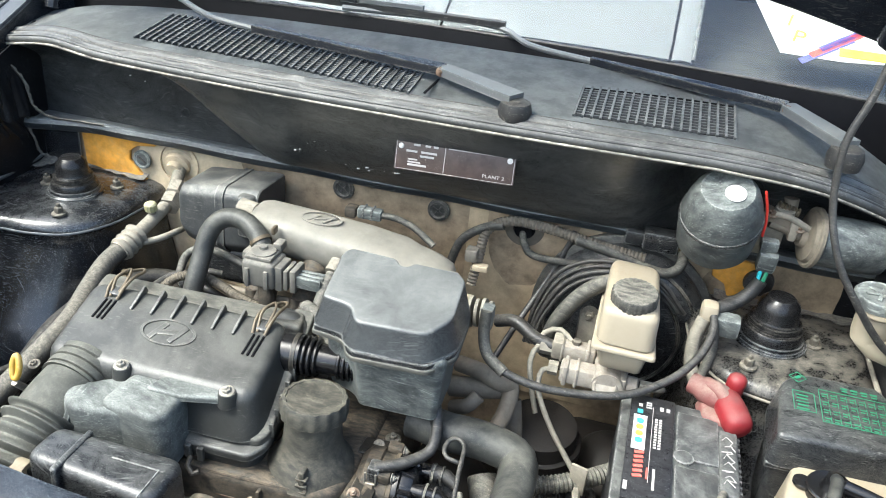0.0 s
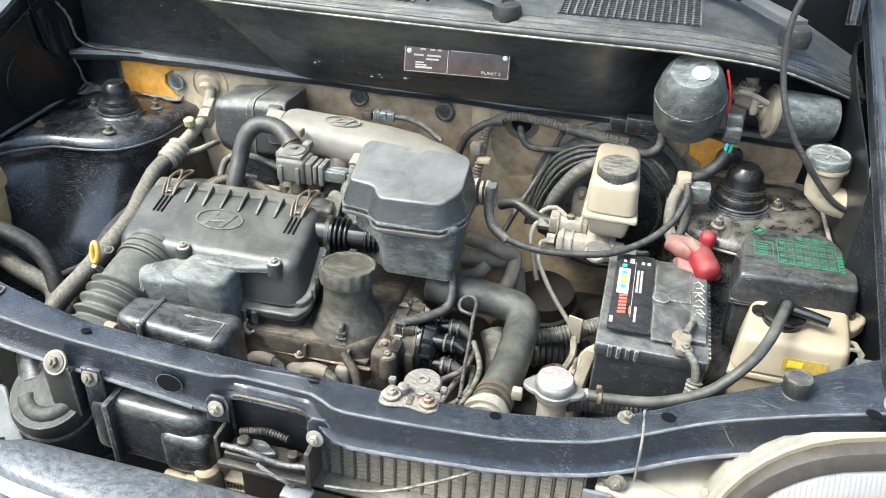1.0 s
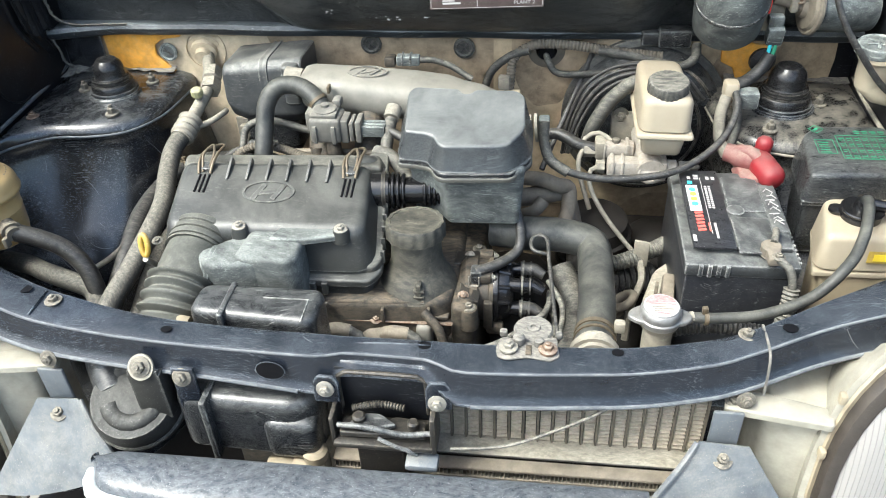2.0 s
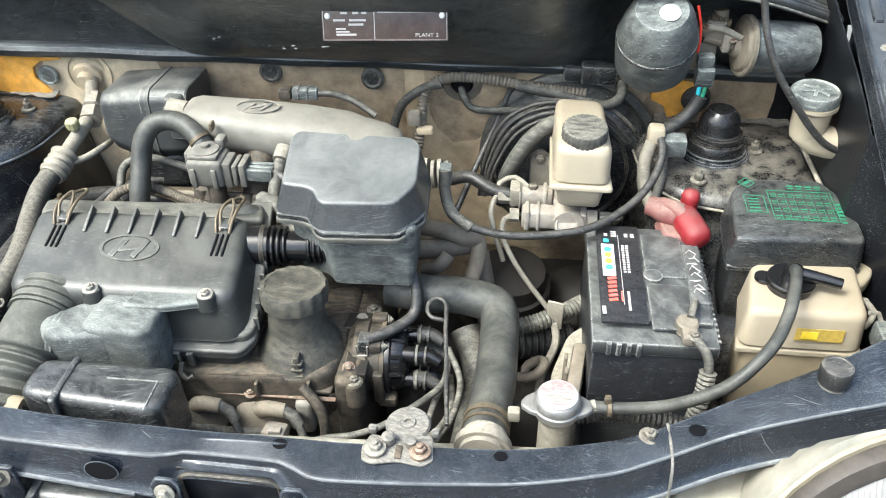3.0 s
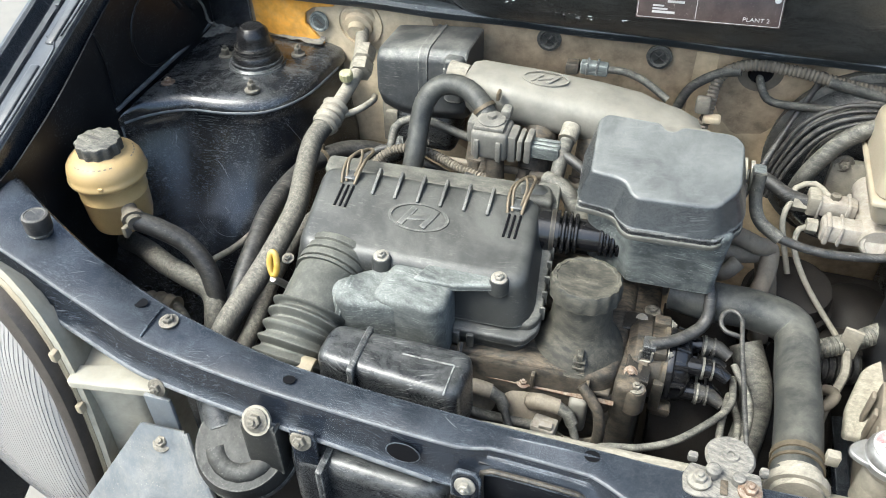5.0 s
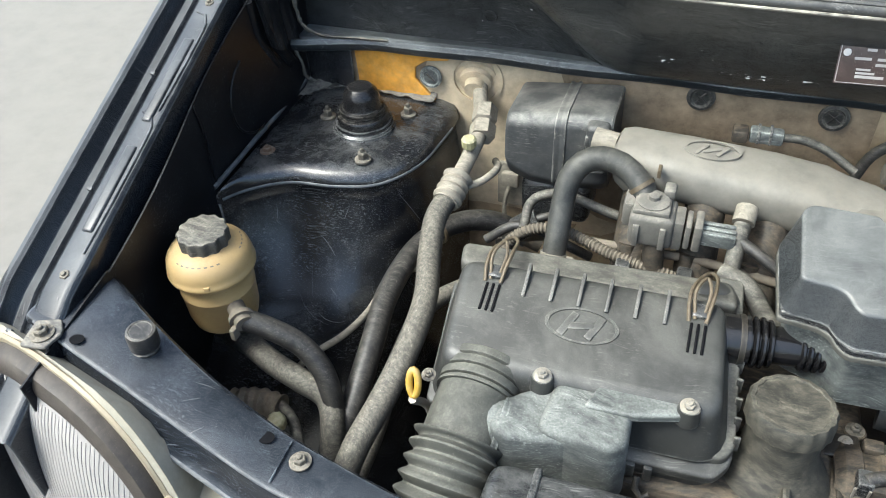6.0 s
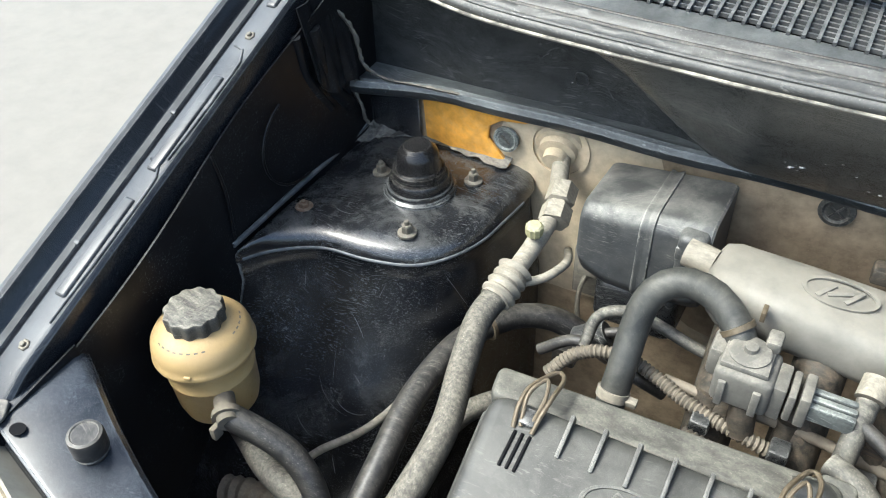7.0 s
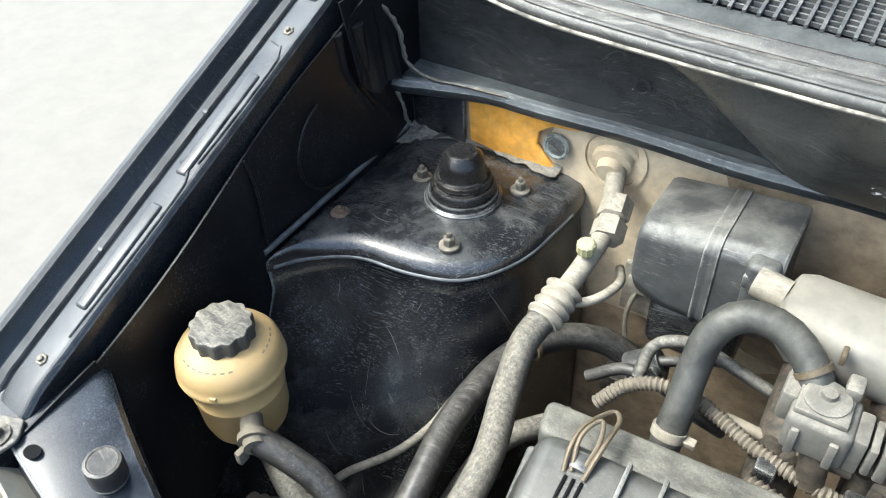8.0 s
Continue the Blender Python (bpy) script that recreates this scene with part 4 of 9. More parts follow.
part("roof", sheet(lambda u, v: ((-0.58 + 1.16 * u), 1.34 + 1.72 * v, 1.400 + 0.045 * math.sin(math.pi * v) + 0.03 * (1 - (2 * u - 1) ** 2)), 14, 12, 0.02), M_PAINT, car, "black painted roof")
for s in (-1, 1):
    part("side_window", sheet(lambda u, v: (s * (0.70 - 0.12 * v), 0.90 + 0.50 * v + (2.25 - 0.62 * v) * u, 0.925 + 0.485 * v + 0.04 * math.sin(math.pi * u) * v), 14, 6, 0.006), M_VOID, car, "dark side glass")
part("tailgate", sheet(lambda u, v: ((-0.64 + 1.28 * u) * (1 - 0.10 * v), 3.30 - 0.26 * v, 0.90 + 0.51 * v), 10, 6, 0.02), M_PAINT, car, "black painted tailgate")
random.seed(5)
chips = []
for x0, x1, v0, v1, k in ((-0.152, -0.138, 0.30, 0.38, 12), (-0.09, 0.01, 0.22, 0.27, 34), (-0.17, -0.05, 0.40, 0.52, 6), (-0.45, -0.30, 0.2, 0.7, 6), (0.02, 0.30, 0.15, 0.5, 6)):
    for _ in range(k):
        x, v = random.uniform(x0, x1), random.uniform(v0, v1)
        q = Vector(cowl((x + 0.612) / 1.224, v))
        w = random.choice((0.0010, 0.0013, 0.0018, 0.0040 if k > 10 else 0.0012))
        chips.append(box(q + Vector((0, -0.0022, 0.0004)), (w * random.uniform(0.8, 2.2), 0.0007, w * random.uniform(0.4, 0.9)), 0, m=Matrix.Rotation(random.uniform(-0.5, 0.5), 4, "Y")))
tagged(part("paint_chips", join(*chips), M_CHALK, car, "small pale chips in the scuttle paint", 0), kind="stuff")
for s in (-1, 1):
    part("windscreen_pillar", tube([(s * 0.66, 0.60, 0.93), (s * 0.665, 0.72, 1.01), (s * 0.65, 1.05, 1.22), (s * 0.63, 1.4, 1.42)], 0.045, 12, 0.05), M_PAINT, car)
    ty = part("tyre", lathe([(0.17, -0.075), (0.255, -0.078), (0.272, -0.060), (0.276, 0.0), (0.272, 0.060), (0.255, 0.078), (0.17, 0.075)], (s * 0.655, 0.44, 0.276), (1, 0, 0), 40), M_RUBBER, car, "black rubber front tyre")
    part("rim", lathe([(0.10, -0.05), (0.168, -0.06), (0.168, 0.06), (0.10, 0.05)], (s * 0.655, 0.44, 0.276), (1, 0, 0), 32), M_STEEL, ty)

# ---- scuttle: plastic cover, grilles, seal, wipers, windscreen ----
def zc(x, y):
    """Height of the scuttle cover's surface."""
    ys, zs = interp(x, SEAL)
    return zs + 0.006 + (y - ys - 0.026) * 0.13


# front and back edge of the grilles along the cover
GEDGE = [(-0.62, 0.548, 0.580), (-0.40, 0.486, 0.576), (-0.18, 0.456, 0.536), (0.02, 0.434, 0.494), (0.20, 0.446, 0.526), (0.41, 0.474, 0.562), (0.62, 0.548, 0.580)]
cover = thing("scuttle_cover", (0, 0.5, 0.97), "faded dark grey plastic scuttle cover below the windscreen", "cowl cover")
GR = ((-0.386, 0.018, 38), (0.214, 0.396, 18))
xs = sorted([-0.62 + 1.24 * i / 62 for i in range(63)] + [g[0] for g in GR] + [g[1] for g in GR])
cb = bmesh.new()
grid = []
for x in xs:
    ys, zs = interp(x, SEAL)
    g0, g1 = interp(x, GEDGE)
    f0 = ys + 0.026
    lines = [f0, f0 + (g0 - f0) * 0.5, g0, g0 + (g1 - g0) * 0.33, g0 + (g1 - g0) * 0.66, g1, 0.602]
    grid.append([cb.verts.new((x, y, zc(x, y))) for y in lines])
for i in range(len(xs) - 1):
    cx = (xs[i] + xs[i + 1]) / 2
    for j in range(6):
        if 2 <= j <= 4 and any(a < cx < b for a, b, k in GR):
            continue
        cb.faces.new((grid[i][j], grid[i + 1][j], grid[i + 1][j + 1], grid[i][j + 1]))
bmesh.ops.solidify(cb, geom=cb.faces[:], thickness=0.002)
part("cover_panel", cb, M_COWL, cover)


def bar(p, q, w, hgt):
    """A straight slat between two points."""
    p, q = Vector(p), Vector(q)
    m = Matrix.Translation((p + q) / 2) @ (q - p).to_track_quat("X", "Z").to_matrix().to_4x4()
    t = box((0, 0, 0), ((q - p).length, w, hgt), 0)
    bmesh.ops.transform(t, matrix=m, verts=t.verts)
    return t


for a, b, nx in GR:
    pieces = []
    for i in range(nx + 1):
        x = a + (b - a) * i / nx
        g0, g1 = interp(x, GEDGE)
        pieces.append(bar((x, g0 - 0.002, zc(x, g0) + 0.0005), (x, g1 + 0.002, zc(x, g1) + 0.0005), 0.0026, 0.0045))
        if i < nx:
            x1 = a + (b - a) * (i + 1) / nx
            h0, h1 = interp(x1, GEDGE)
            for j in range(1, 12):
                y, y1 = g0 + (g1 - g0) * j / 12, h0 + (h1 - h0) * j / 12
                pieces.append(bar((x, y, zc(x, y) - 0.0008), (x1, y1, zc(x1, y1) - 0.0008), 0.0024, 0.003))
    part("air_grille", join(*pieces), M_GRID, cover, "dark plastic air intake grid", 0)
    c, d = interp((a + b) / 2, GEDGE)
    # Black sheet under the grid paints in its shaded depth
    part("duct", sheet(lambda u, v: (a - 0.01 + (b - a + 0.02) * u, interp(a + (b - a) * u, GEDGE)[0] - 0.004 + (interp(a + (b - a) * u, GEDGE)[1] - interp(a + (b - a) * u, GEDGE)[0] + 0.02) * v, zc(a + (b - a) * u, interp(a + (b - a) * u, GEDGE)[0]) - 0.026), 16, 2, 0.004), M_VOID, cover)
part("joint_line", box((0.040, 0.475, zc(0.04, 0.475) + 0.0008), (0.003, 0.10, 0.0015), 0.0005), M_VOID, cover)
seal = thing("bonnet_seal", (0, 0.41, 0.95), "dusty grey rubber weather strip along the scuttle", "rubber seal")
sp = [(x, y, z) for x, y, z in SEAL]
part("strip", tube([tuple(Vector(p) + Vector((0, 0.002, -0.006))) for p in sp], 0.0052, 12, 0.012), M_SEAL, seal)
part("ridge", tube([tuple(Vector(p) + Vector((0, 0.0015, -0.0005))) for p in sp], 0.0020, 8, 0.012), M_SEAL, seal)
for a, b in ((0, 3), (3, 6), (6, 8)):
    part("lip", tube([tuple(Vector(p) + Vector((0, -0.003, -0.011))) for p in sp[a:b + 1]], 0.0017, 8, 0.012), M_SEALD, seal)

screen = thing("windscreen", (0, 0.66, 0.99), "dusty tinted windscreen glass", "windscreen")
pane = part("pane", sheet(lambda u, v: (-0.70 + 1.40 * u, 0.670 + 0.69 * v, 1.0025 + 0.4025 * v - 0.02 * (2 * u - 1) ** 2), 20, 10, 0.005), M_GLASS, screen)
pane.visible_shadow = False
# The trough's black puts the deep shadow of the gap into the colour
part("black_border", sheet(lambda u, v: (-0.70 + 1.40 * u, 0.556 + 0.112 * v, (0.885 + 0.114 * v ** 2) - 0.02 * (2 * u - 1) ** 2), 24, 6, 0.002), M_VOID, screen, "trough below the glass with its shadow in the colour")
part("glass_trim", tube([(-0.70 + 0.07 * i, 0.668, 1.0015 - 0.02 * (i / 10 - 1) ** 2) for i in range(21)], 0.0025, 8), M_RUBBER, screen)
dash = thing("dashboard", (0, 1.0, 0.9), "dark grey vinyl dashboard behind the windscreen", "dashboard")
part("top_pad", box((0, 1.02, 0.93), (1.30, 0.62, 0.10), 0.03, 3), M_DASH, dash)
part("cabin_back", box((0, 1.65, 0.95), (1.36, 0.06, 0.9), 0.02), M_DASH, dash)
shade = thing("sun_shade", (-0.15, 0.80, 1.04), "pale silvery folding sunshade behind the windscreen", "sunshade")
for x0, x1, dy in ((-0.66, -0.02, 0.0), (-0.017, 0.309, 0.004), (0.313, 0.340, 0.0)):
    part("panel", sheet(lambda u, v: (x0 + (x1 - x0) * u, 0.690 + 0.60 * v + dy, 0.9975 + 0.350 * v - 0.02 * (2 * u - 1) ** 2 * 0.1), 6, 4, 0.003), M_SHADE, shade)
part("rim", tube([(0.341, 0.690, 0.999), (0.341, 0.98, 1.168), (0.341, 1.29, 1.349)], 0.003, 8), M_PLAST, shade)
sticker = thing("paper_card", (0.49, 0.78, 0.99), "white card with red, blue and yellow stripes behind the glass", "card")
sm = Matrix.Translation((0.510, 0.775, 1.052)) @ Euler((radians(30.2), 0, 0)).to_matrix().to_4x4()
cb_ = bmesh.new()
vs = [cb_.verts.new(sm @ Vector(q)) for q in ((-0.100, 0.040, 0), (0.09, 0.060, 0), (0.09, -0.055, 0), (0.02, -0.062, 0), (-0.058, -0.062, 0))]
ex = bmesh.ops.extrude_face_region(cb_, geom=[cb_.faces.new(vs)])
bmesh.ops.translate(cb_, verts=[e for e in ex["geom"] if isinstance(e, bmesh.types.BMVert)], vec=sm.to_3x3() @ Vector((0, 0, -0.001)))
part("sheet", cb_, M_WHITE, sticker)
letters("letter", "I", 0.035, sm @ Matrix.Translation((-0.049, 0.002, 0.001)) @ pose(0, 0, 0, 0, 0, -12), M_YELLP, sticker)
letters("letter", "P", 0.035, sm @ Matrix.Translation((-0.036, -0.028, 0.001)) @ pose(0, 0, 0, 0, 0, -12), M_YELLP, sticker)
for k, (mt, yy) in enumerate(((M_BLUEP, 0.012), (M_REDP, -0.002), (M_BLUEP, -0.016))):
    bars(sm @ pose(0.015 + 0.9 * yy, yy - 0.030, 0.0006, 0, 0, 40), [(0, 0, 0.085, 0.010)], mt, sticker, "stripe")
bars(sm @ pose(0.052, -0.045, 0.0006), [(0, 0, 0.07, 0.016)], M_YELLP, sticker, "stripe")


def wiper(hub, knee, tip, *rest):
    w = thing("wiper", hub, "matt black windscreen wiper parked on the glass", "wiper", "wipers")
    part("hub", lathe([(0.018, -0.016), (0.020, -0.004), (0.017, 0.006), (0.009, 0.010)], hub), M_RUBBER, w)
    h, k, t = Vector(hub), Vector(knee), Vector(tip)

    def flat(p, q, w0, w1, th):
        d = (q - p).normalized()
        sd = d.cross(Vector((0, 0, 1))).normalized()
        up = sd.cross(d)
        return bev(loft([[p + sd * w0 + up * th, p - sd * w0 + up * th, p - sd * w0 - up * th, p + sd * w0 - up * th],
                         [q + sd * w1 + up * th, q - sd * w1 + up * th, q - sd * w1 - up * th, q + sd * w1 - up * th]]), 0.002)

    part("arm_root", flat(h + Vector((0, 0, 0.010)), k, 0.013, 0.011, 0.005), M_COWL, w)
    part("arm", flat(k, t, 0.011, 0.005, 0.005), M_PAINT, w)
    bolt(w, k + Vector((0, -0.012, 0)), (0, -1, 0.2), 0.6, BOLT_R, "pivot_pin")
    part("rod", tube(rest, 0.0042, 8), M_COWL, w)
    e = Vector(rest[-1])
    part("blade", flat(e + Vector((-0.21, 0.002, 0.004)), e + Vector((0.24, 0.012, 0.006)), 0.005, 0.006, 0.004), M_RUBBER, w)
    part("blade_spine", flat(e + Vector((-0.10, 0, 0.012)), e + Vector((0.12, 0.008, 0.014)), 0.004, 0.005, 0.003), M_COWL, w)
    part("blade_joint", box(e + Vector((0.0, 0.004, 0.013)), (0.05, 0.012, 0.010), 0.003), M_PLAST, w)


wiper((0.149, 0.425, 0.985), (0.046, 0.480, 0.998), (-0.229, 0.520, 1.000), (-0.229, 0.520, 1.000), (-0.300, 0.535, 1.003), (-0.388, 0.600, 1.004), (-0.47, 0.655, 1.010))
wiper((0.510, 0.455, 0.984), (0.452, 0.548, 0.998), (0.211, 0.606, 1.002), (0.211, 0.606, 1.002), (0.128, 0.626, 1.005), (0.050, 0.680, 1.012), (-0.16, 0.663, 1.010))

# maker's plate on the scuttle panel
plate = thing("maker_plate", (0.085, 0.43, 0.905), "brown-black riveted metal plate with pale print", "nameplate")
pm = Matrix.Translation((0.083, 0.4275, 0.911)) @ Matrix.Rotation(radians(-2), 4, "Y") @ Matrix.Rotation(radians(73), 4, "X") @ Matrix.Diagonal((1, 0.82, 1, 1))
pb = box((0, 0, 0), (0.150, 0.062, 0.001), 0.0004)
bmesh.ops.transform(pb, matrix=pm, verts=pb.verts)
part("plate", pb, M_PLATE, plate)
bars(pm @ pose(0, 0, 0.0006), [(-0.012, 0, 0.0008, 0.056), (0, 0.0295, 0.146, 0.0006), (0, -0.0295, 0.146, 0.0006), (-0.0735, 0, 0.0006, 0.058), (0.0735, 0, 0.0006, 0.058)], M_PRINT, plate, "frame_line", 0.0004)
rows_ = [(-0.055 + 0.010 * k, 0.024, 0.006, 0.004) for k in range(4)]
rows_ += [(-0.050, 0.014, 0.016, 0.003), (-0.030, 0.014, 0.010, 0.003), (-0.022, 0.014, 0.004, 0.003), (-0.048, 0.008, 0.008, 0.003), (-0.034, 0.008, 0.007, 0.003), (-0.024, 0.008, 0.006, 0.003)]
rows_ += [(-0.054, -0.002, 0.014, 0.003), (-0.032, -0.002, 0.020, 0.003), (-0.034, -0.008, 0.018, 0.003), (-0.052, -0.014, 0.012, 0.0022), (-0.050, -0.018, 0.016, 0.0022), (-0.046, -0.022, 0.024, 0.003)]
rows_ += [(0.030, 0.022, 0.076, 0.0038), (0.026, 0.010, 0.068, 0.0035)]
bars(pm @ pose(0, 0, 0.0006), rows_, M_PRINT, plate, "print_line", 0.0004)
letters("lettering", "PLANT 2", 0.0072, pm @ pose(0.050, -0.023, 0.001), M_PRINT, plate)
for x in (-0.068, 0.068):
    part("rivet", lathe([(0.0036, 0), (0.003, 0.0014), (0.0008, 0.002)], pm @ Vector((x, 0.004, 0.0004)), pm.to_3x3() @ Vector((0, 0, 1)), 14), M_WHITE, plate)
# stamped number as plain bars
bars(Matrix.Translation((-0.10, 0.455, 0.905)) @ Matrix.Rotation(radians(72), 4, "X"), [(-0.055 + 0.0068 * k, 0, 0.004, 0.006) for k in range(17)], M_PAINTD, car, "stamped_mark", 0.0005)

# ---- bonnet, held up by its rod ----
bonnet = thing("bonnet", (0, 0.62, 1.08), "black open bonnet tilted up above the engine", "bonnet")
HR, HT = radians(58), 0.84
part("skin", sheet(lambda u, v: (-0.66 + 1.32 * u, 0.600 - HT * v * math.cos(HR) + 0.05 * (2 * u - 1) ** 2 - 0.04 * math.sin(v * 3.1), 1.150 + HT * v * math.sin(HR) - 0.115 * (2 * u - 1) ** 2 * (1 - v) + 0.02 * math.sin(v * 3.1)), 24, 16, 0.003), M_PAINT, bonnet)
for x in (-0.55, -0.18, 0.18, 0.55):
    part("inner_rib", tube([(x, 0.585, 1.15 - 0.10 * (x / 0.66) ** 2), (x, 0.36, 1.50), (x * 0.95, 0.18, 1.82)], 0.018, 10), M_PAINT, bonnet)
for x in (-0.60, 0.60):
    part("hinge", tube([(x, 0.585, 0.965), (x, 0.60, 1.02), (x, 0.575, 1.085)], 0.010, 8), M_PAINT, bonnet)
rod = thing("prop_rod", (0.66, 0.36, 0.83), "thin black steel rod propping the bonnet", "prop rod")
part("rod", tube([(0.632, 0.36, 0.845), (0.640, 0.39, 0.90), (0.646, 0.45, 1.02), (0.63, 0.395, 1.40)], 0.0042, 10, 0.03), M_PAINT, rod)
part("pivot", box((0.632, 0.355, 0.843), (0.016, 0.022, 0.018), 0.004), M_PLAST, rod)

# ---- air cleaner ----
ac = thing("air_cleaner", (-0.165, 0.185, 0.56), "dusty grey-black plastic air filter box with a ribbed lid", "air filter")


def lid_z(x, y):
    return (y - 0.185) * 0.26


lid = part("lid", prism([(-0.297, 0.238), (-0.288, 0.126), (-0.038, 0.130), (-0.046, 0.242)], 0.684, 0.741, 0.013, 3, grow=0.010, tilt=lambda x, y: lid_z(x, y)), M_AIRBOX, ac)
part("flange", prism([(-0.312, 0.250), (-0.300, 0.122), (-0.262, 0.108), (-0.036, 0.112), (-0.022, 0.130), (-0.030, 0.256)], 0.675, 0.685, 0.003, tilt=lid_z), M_AIRBOX, ac)
part("body", prism([(-0.305, 0.262), (-0.295, 0.128), (-0.255, 0.114), (-0.042, 0.118), (-0.030, 0.135), (-0.038, 0.268)], 0.53, 0.668, 0.008, grow=-0.01), M_AIRBOX, ac)
part("rear_rim", prism([(-0.300, 0.236), (-0.306, 0.268), (-0.044, 0.280), (-0.036, 0.246)], 0.690, 0.744, 0.006, 3), M_AIRD, ac)
part("side_rim", prism([(-0.060, 0.124), (-0.030, 0.126), (-0.022, 0.138), (-0.034, 0.284), (-0.060, 0.284)], 0.667, 0.677, 0.003, tilt=lambda x, y: (y - 0.124) * 0.42), M_AIRD, ac)
part("rear_bulge", tube([(-0.075, 0.262, 0.736), (-0.055, 0.266, 0.736), (-0.043, 0.262, 0.726)], 0.012, 14), M_AIRBOX, ac)
for k in range(6):
    x = -0.228 + 0.0258 * k
    part("rib", box((x, 0.220, 0.7505), (0.0034, 0.034, 0.010), 0.001, m=Matrix.Rotation(radians(23), 4, "X")), M_AIRBOX, lid)
# raised oval badge with a slanted bar sign
bm_ = Matrix.Translation((-0.169, 0.186, 0.7405)) @ Matrix.Rotation(radians(14.5), 4, "X")
part("badge", ring_disc(bm_, 0.0300, 0.0335, 0.0022, 44, 0.54), M_AIRBOX, lid)
for dx, ang in ((-0.0125, -24), (0.0125, -24), (0.0, -80)):
    b = box((0, 0, 0), (0.0072, 0.027 if ang > -60 else 0.024, 0.0026), 0.0008)
    bmesh.ops.transform(b, matrix=bm_ @ pose(dx, 0, 0.0008, 0, 0, ang), verts=b.verts)
    part("badge_bar", b, M_AIRBOX, lid)
for x, s in ((-0.258, -1), (-0.070, 1)):
    z = 0.741 + lid_z(x, 0.235)
    cl = part("clip", tube([(x - 0.009, 0.212, z - 0.006), (x - 0.011, 0.226, z + 0.004), (x - 0.009, 0.244, z + 0.008), (x + 0.002, 0.268, z + 0.004), (x + 0.010, 0.262, z + 0.006), (x + 0.010, 0.240, z + 0.009), (x + 0.008, 0.224, z + 0.004), (x + 0.006, 0.212, z - 0.005)], 0.0019, 8, 0.003), M_WIRE, ac, "bent tarnished wire clip")
    part("clip", tube([(x - 0.004, 0.214, z - 0.004), (x - 0.007, 0.234, z + 0.010), (x + 0.001, 0.250, z + 0.014), (x + 0.006, 0.236, z + 0.010), (x + 0.003, 0.216, z - 0.003)], 0.0017, 8, 0.003), M_WIRE, ac, "bent tarnished wire clip")
    part("clip_pad", box((x, 0.222, z - 0.001), (0.014, 0.014, 0.005), 0.002, m=Matrix.Rotation(radians(14), 4, "X")), M_PLAST, ac)
    # Black bars on the surface paint in the shade of three slots
    for k in range(3):
        part("slot", box((x - 0.006 + 0.006 * k, 0.196, 0.741 + lid_z(x, 0.196) + 0.0006), (0.0026, 0.030, 0.0022), 0.0008, m=Matrix.Rotation(radians(14.5), 4, "X")), M_VOID, lid)
for p in ((-0.191, 0.130, 0.729), (-0.067, 0.132, 0.729)):
    part("boss", lathe([(0.011, -0.016), (0.0100, -0.004), (0.009, 0)], p), M_AIRBOX, lid)
    bolt(ac, p, (0, -0.2, 1), 0.85, BOLT)
for k in range(7):
    part("edge_tab", box((-0.0225 - 0.0013 * k, 0.142 + 0.016 * k, 0.675 + (0.018 + 0.016 * k) * 0.42), (0.006, 0.003, 0.018), 0.001), M_AIRBOX, ac)
for x in (-0.105, -0.090):
    part("hook", box((x, 0.110, 0.655), (0.008, 0.006, 0.018), 0.002), M_AIRBOX, ac)

# ribbed duct from the air cleaner to the throttle side
duct = thing("air_duct", (0.00, 0.215, 0.68), "short ribbed black rubber intake duct", "air duct")
part("duct", tube([(-0.040, 0.2270, 0.722), (0.00, 0.230, 0.722), (0.06, 0.236, 0.722)], 0.0172, 28), M_DOME, duct)
for x, r in ((-0.0200, 0.0235), (-0.0135, 0.0235), (-0.0070, 0.0220), (0.0200, 0.0200), (0.0260, 0.0205), (0.0320, 0.0205), (0.0380, 0.0200)):
    part("fold", lathe([(0.0165, -0.0027), (r - 0.0014, -0.0022), (r, -0.0009), (r, 0.0009), (r - 0.0014, 0.0022), (0.0165, 0.0027)], (x, 0.2300 + 0.09 * x, 0.722), (1, 0.09, 0), 28), M_DOME, duct)
cf = part("cuff", tube([(-0.048, 0.226, 0.722), (-0.025, 0.228, 0.722)], 0.0232, 26), M_DOME, duct)
part("clamp", tube([(-0.034, 0.2270, 0.722), (-0.029, 0.2275, 0.722)], 0.0240, 26), M_LATCH, cf, "dark steel hose clamp")

# bellows, resonator, dark box at the rail
bel = thing("intake_bellows", (-0.25, 0.05, 0.62), "dusty ribbed rubber intake bellows", "air hose")
part("collar", tube([(-0.246, 0.152, 0.700), (-0.248, 0.118, 0.692)], 0.039, 30, rib=-0.004, pitch=0.010), M_BELL, bel)
part("elbow", tube([(-0.248, 0.122, 0.693), (-0.250, 0.092, 0.686), (-0.251, 0.070, 0.678)], 0.0355, 28), M_BELL, bel)
part("bellows", tube([(-0.251, 0.076, 0.680), (-0.253, 0.048, 0.668), (-0.255, 0.024, 0.652), (-0.256, 0.010, 0.636)], 0.0395, 32, rib=0.0036, pitch=0.0130), M_BELL, bel)
part("cuff", tube([(-0.256, 0.014, 0.640), (-0.257, 0.002, 0.622), (-0.258, -0.008, 0.595)], 0.039, 28), M_BELL, bel)
res = thing("resonator", (-0.165, 0.09, 0.64), "faded grey plastic intake resonator with a mounting arm", "resonator")
part("neck_box", prism([(-0.226, 0.078), (-0.222, 0.108), (-0.196, 0.130), (-0.150, 0.134), (-0.150, 0.080), (-0.212, 0.068)], 0.658, 0.716, 0.0075, 3, grow=0.001), M_CHALKY, res)
